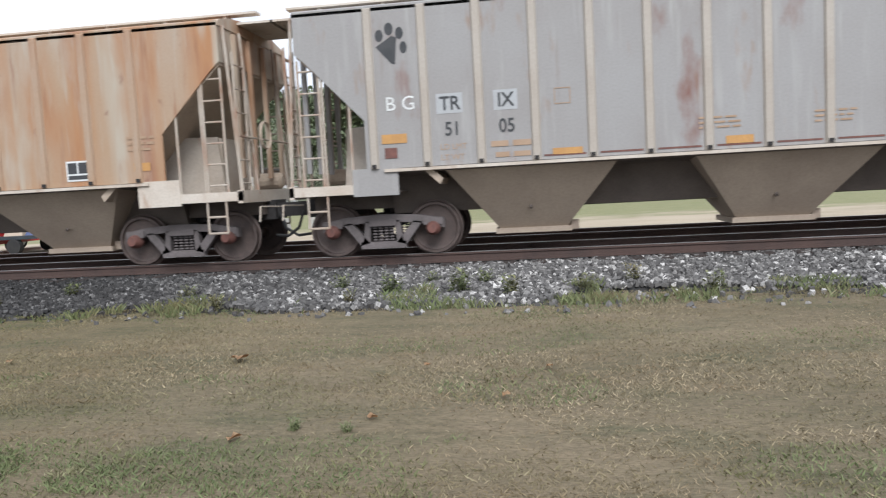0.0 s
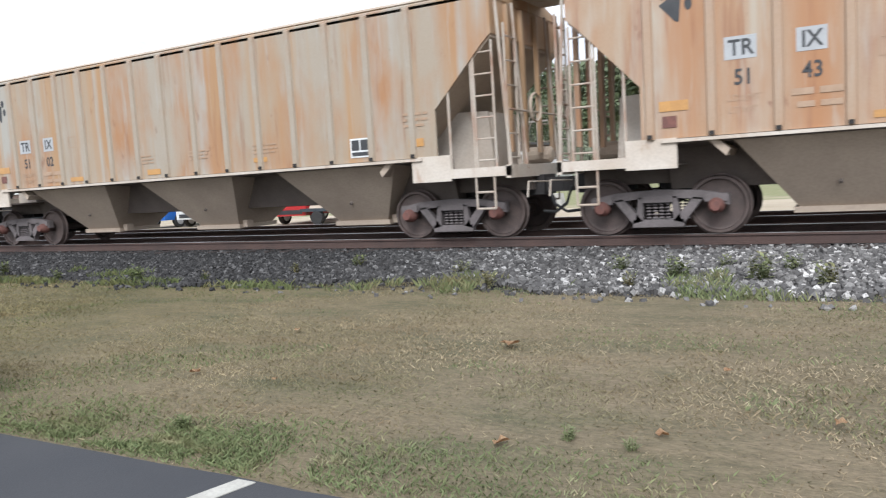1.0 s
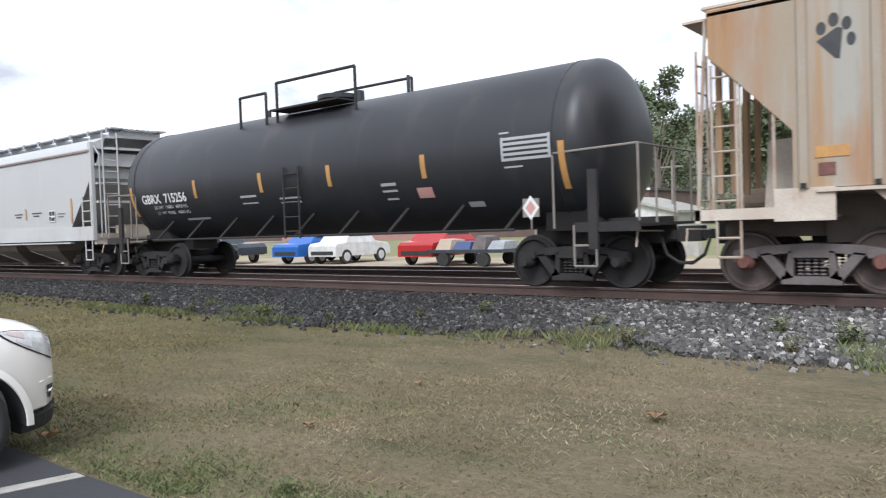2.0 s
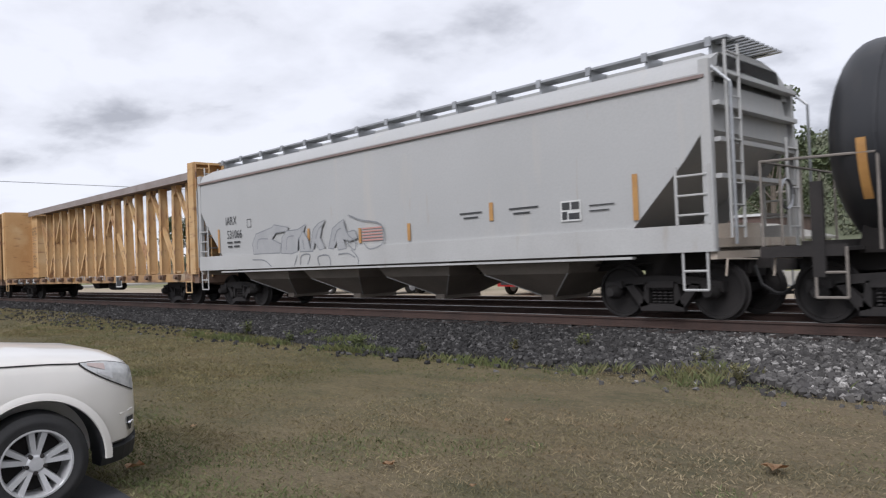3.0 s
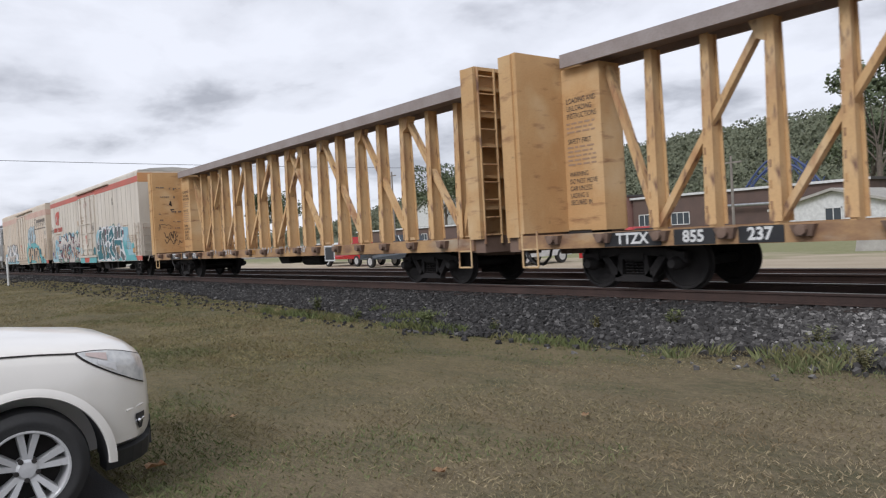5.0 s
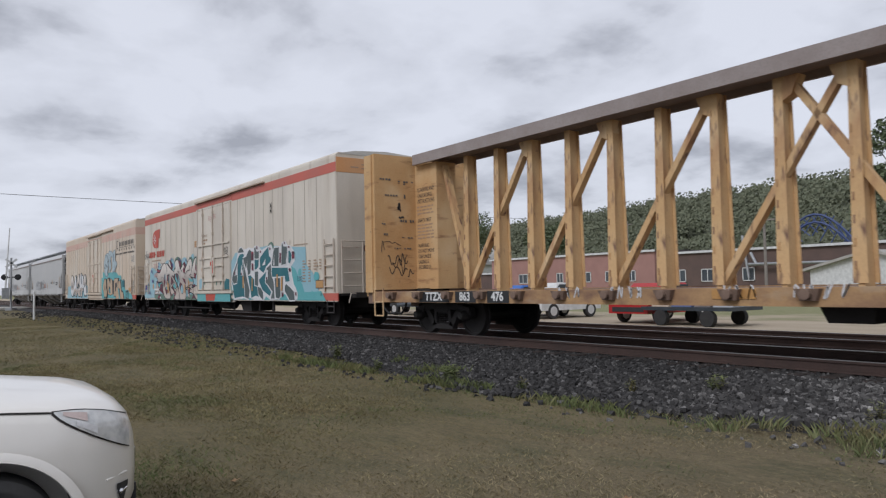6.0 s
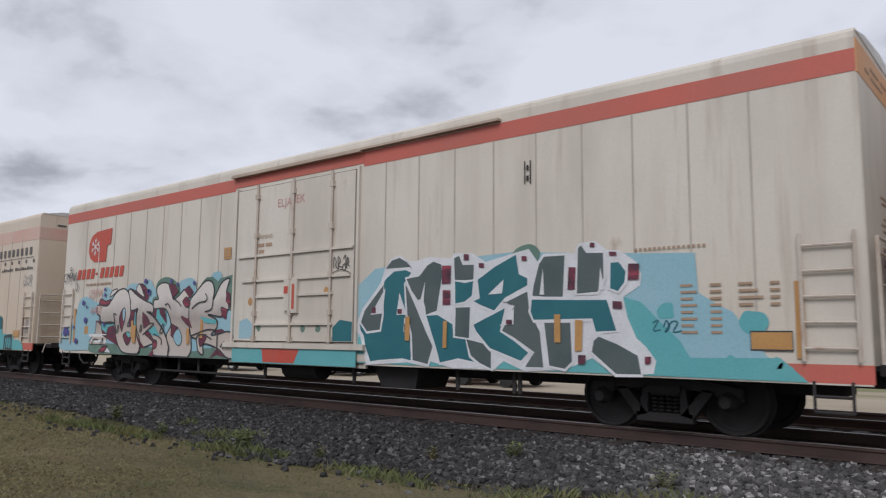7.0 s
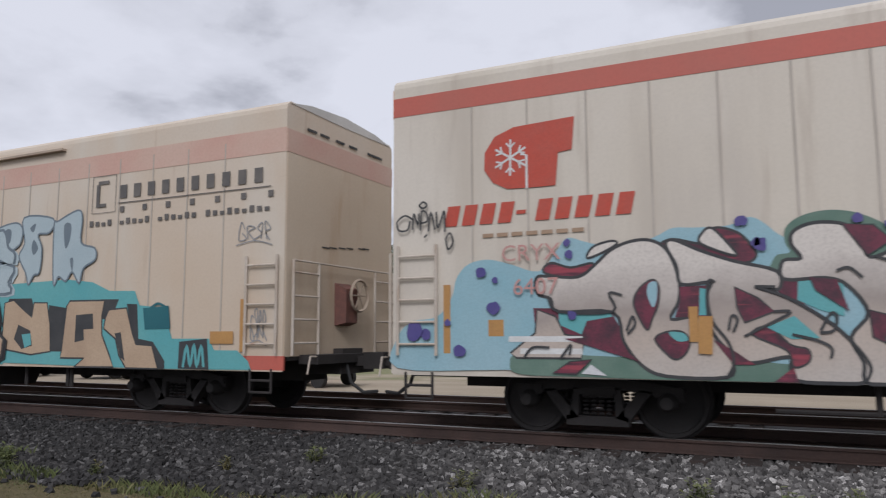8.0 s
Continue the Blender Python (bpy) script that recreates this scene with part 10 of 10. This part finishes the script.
def flatbed(x, y):
    t = thing("loaded_trailer", "low dark flatbed trailer loaded with odd machinery", "trailer")
    bm = bmesh.new()
    box(bm, -1.7, 1.7, -0.9, 0.9, 0.5, 0.62)
    part("bed", bm, M_CARDARK, t)
    for k, (a, b, h, m) in enumerate(((-1.5, -0.8, 0.4, M_CHUTE), (-0.7, 0.1, 0.3, M_BLUESTEEL), (0.2, 0.8, 0.5, M_TRUCK), (0.9, 1.6, 0.3, M_GALV))):
        bm = bmesh.new()
        hull(bm, [(a, -0.6, 0.62), (b, -0.6, 0.62), (b, 0.6, 0.62), (a, 0.6, 0.62)], [(a + 0.1, -0.4, 0.62 + h), (b - 0.05, -0.4, 0.62 + h * 0.9), (b - 0.05, 0.4, 0.62 + h * 0.9), (a + 0.1, 0.4, 0.62 + h)])
        part("machine", bm, m, t)
    for sx in (-0.9, 0.9):
        for sy in (-0.85, 0.85):
            bm = bmesh.new()
            turned(bm, [(-0.1, 0.1), (-0.1, 0.26), (0.1, 0.26), (0.1, 0.1)], "y", 14, (sx, sy, 0.26))
            part("wheel", bm, M_TYRE, t)
    t.matrix_basis = pose(x, y, 0)


def crossing():
    bm = bmesh.new()
    box(bm, -93, -84, -60, 60, -0.02, 0.19)
    tagged(new("crossing_road", mesh_of("crossing_road", bm, M_CONC)), "pale road crossing the tracks", "road", kind="structure")
    m = thing("crossing_signal", "railway crossing signal with its gate arm raised", "crossing signal")
    x, y = -81.2, -2.2
    bm = bmesh.new()
    turned(bm, [(0.0, 0.5), (0.25, 0.5), (0.26, 0.12)], "z", 10, (x, y, 0))
    rod(bm, (x, y, 0.2), (x, y, 4.9), 0.09, 8)
    part("mast", bm, M_GALV, m)
    bm = bmesh.new()
    box(bm, x - 0.25, x + 0.25, y - 0.75, y - 0.15, 1.1, 2.1)
    part("gate_machine", bm, M_GALV, m)
    bm = bmesh.new()
    rod(bm, (x, y - 0.5, 1.4), (x, y - 0.15, 7.7), 0.10, 6, 0.05)
    part("gate_arm", bm, M_TRIM, m)
    for s in (-1, 1):
        bm = bmesh.new()
        turned(bm, [(x - 0.02, 0.28), (x + 0.03, 0.28), (x + 0.03, 0.1), (x + 0.25, 0.12)], "x", 16, (0, y + s * 0.55, 3.1))
        part("lamp", bm, M_BLACK, m)
    bm = bmesh.new()
    rod(bm, (x, y - 0.6, 3.1), (x, y + 0.6, 3.1), 0.05)
    part("lamp_arm", bm, M_BLACK, m)
    for a in (40, -40):
        bm = bmesh.new()
        c, s = math.cos(radians(a)), math.sin(radians(a))
        hull(bm, [(x + 0.1, y - 0.6 * c - 0.1 * s, 4.4 - 0.6 * s + 0.1 * c), (x + 0.1, y - 0.6 * c + 0.1 * s, 4.4 - 0.6 * s - 0.1 * c), (x + 0.1, y + 0.6 * c + 0.1 * s, 4.4 + 0.6 * s - 0.1 * c), (x + 0.1, y + 0.6 * c - 0.1 * s, 4.4 + 0.6 * s + 0.1 * c)],
             [(x + 0.13, y - 0.6 * c - 0.1 * s, 4.4 - 0.6 * s + 0.1 * c), (x + 0.13, y - 0.6 * c + 0.1 * s, 4.4 - 0.6 * s - 0.1 * c), (x + 0.13, y + 0.6 * c + 0.1 * s, 4.4 + 0.6 * s - 0.1 * c), (x + 0.13, y + 0.6 * c - 0.1 * s, 4.4 + 0.6 * s + 0.1 * c)])
        part("crossbuck", bm, M_TRIM, m)
    bm = bmesh.new()
    rod(bm, (-49.5, -4.3, 0), (-49.5, -4.3, 1.6), 0.06, 8)
    turned(bm, [(1.6, 0.06), (1.64, 0.03)], "z", 8, (-49.5, -4.3, 0))
    tagged(new("marker_post", mesh_of("marker_post", bm, M_TRIM)), "short white marker post in the grass", "post")


hill()
town()
crossing()
parked_car("blue sedan parked on the earth lot", -26.3, 12.7, M_CARBLUE, rz=90)
parked_car("red sedan parked on the earth lot", -18.4, 12.3, M_CARRED, 3.9, rz=90)
parked_car("cream hatchback parked beside the blue sedan", -24.1, 12.5, M_TRIM, 3.5, 1.5, rz=90)
parked_car("dark pickup parked on the earth lot", -32.2, 11.2, M_CARDARK, 5.2, 1.65, 2, True)
parked_car("red pickup parked on the earth lot", -38.6, 12.2, M_CARRED, 5.3, 1.7, 0, True)
parked_car("white sedan parked far along the lot", -46.5, 15.0, M_TRIM, 4.5)
flatbed(-15.9, 11.0)
for k, (x, y, h, sp, lb) in enumerate(((-37.5, 82, 20.5, 4.6, "tall leafy tree above the roofs"), (-44, 96, 15, 6.0, "broad green tree behind the roofs"), (-30, 92, 16, 6.5, "broad green tree behind the roofs"), (-129, 90, 17, 8.0, "leafy tree at the end of the hill"), (-112, 98, 14, 6.0, "leafy tree at the end of the hill"),
                                      (3.5, 46, 13.5, 4.2, "green tree between house and tracks"), (9.5, 50, 12.5, 4.5, "green tree beside the house"), (-7, 52, 12.0, 4.6, "green tree across the lot"), (-14.5, 48, 11.0, 4.2, "green tree across the lot"), (-20, 58, 11.5, 4.5, "green tree across the lot"), (16, 48, 12, 4.5, "green tree beside the shed"), (-150, 60, 13, 6, "leafy tree by the crossing road"), (-165, 40, 11, 6, "leafy tree by the crossing road"))):
    tree(x, y, h, sp, 30 + k, lb)


def motions():
    """The whole train rolls by at one speed; every wheelset turns with it."""
    for car, x0 in TRAIN:
        times = [0, 1 / FPS] + [0.1 * k for k in range(1, 80)] + [8 - 1 / FPS, 8]
        walk(car, [(t, pose(x0 + SPEED * t, 0.75, RAIL_Z)) for t in times])
    turn = math.degrees(SPEED / WHEEL_R)
    for ob, x, a in WHEELS:
        walk(ob, [(k / FPS, pose(x, 0, WHEEL_R, 0, a + turn * k / FPS, 0)) for k in range(8 * FPS + 1)])


build_asphalt()
build_ties()
motions()
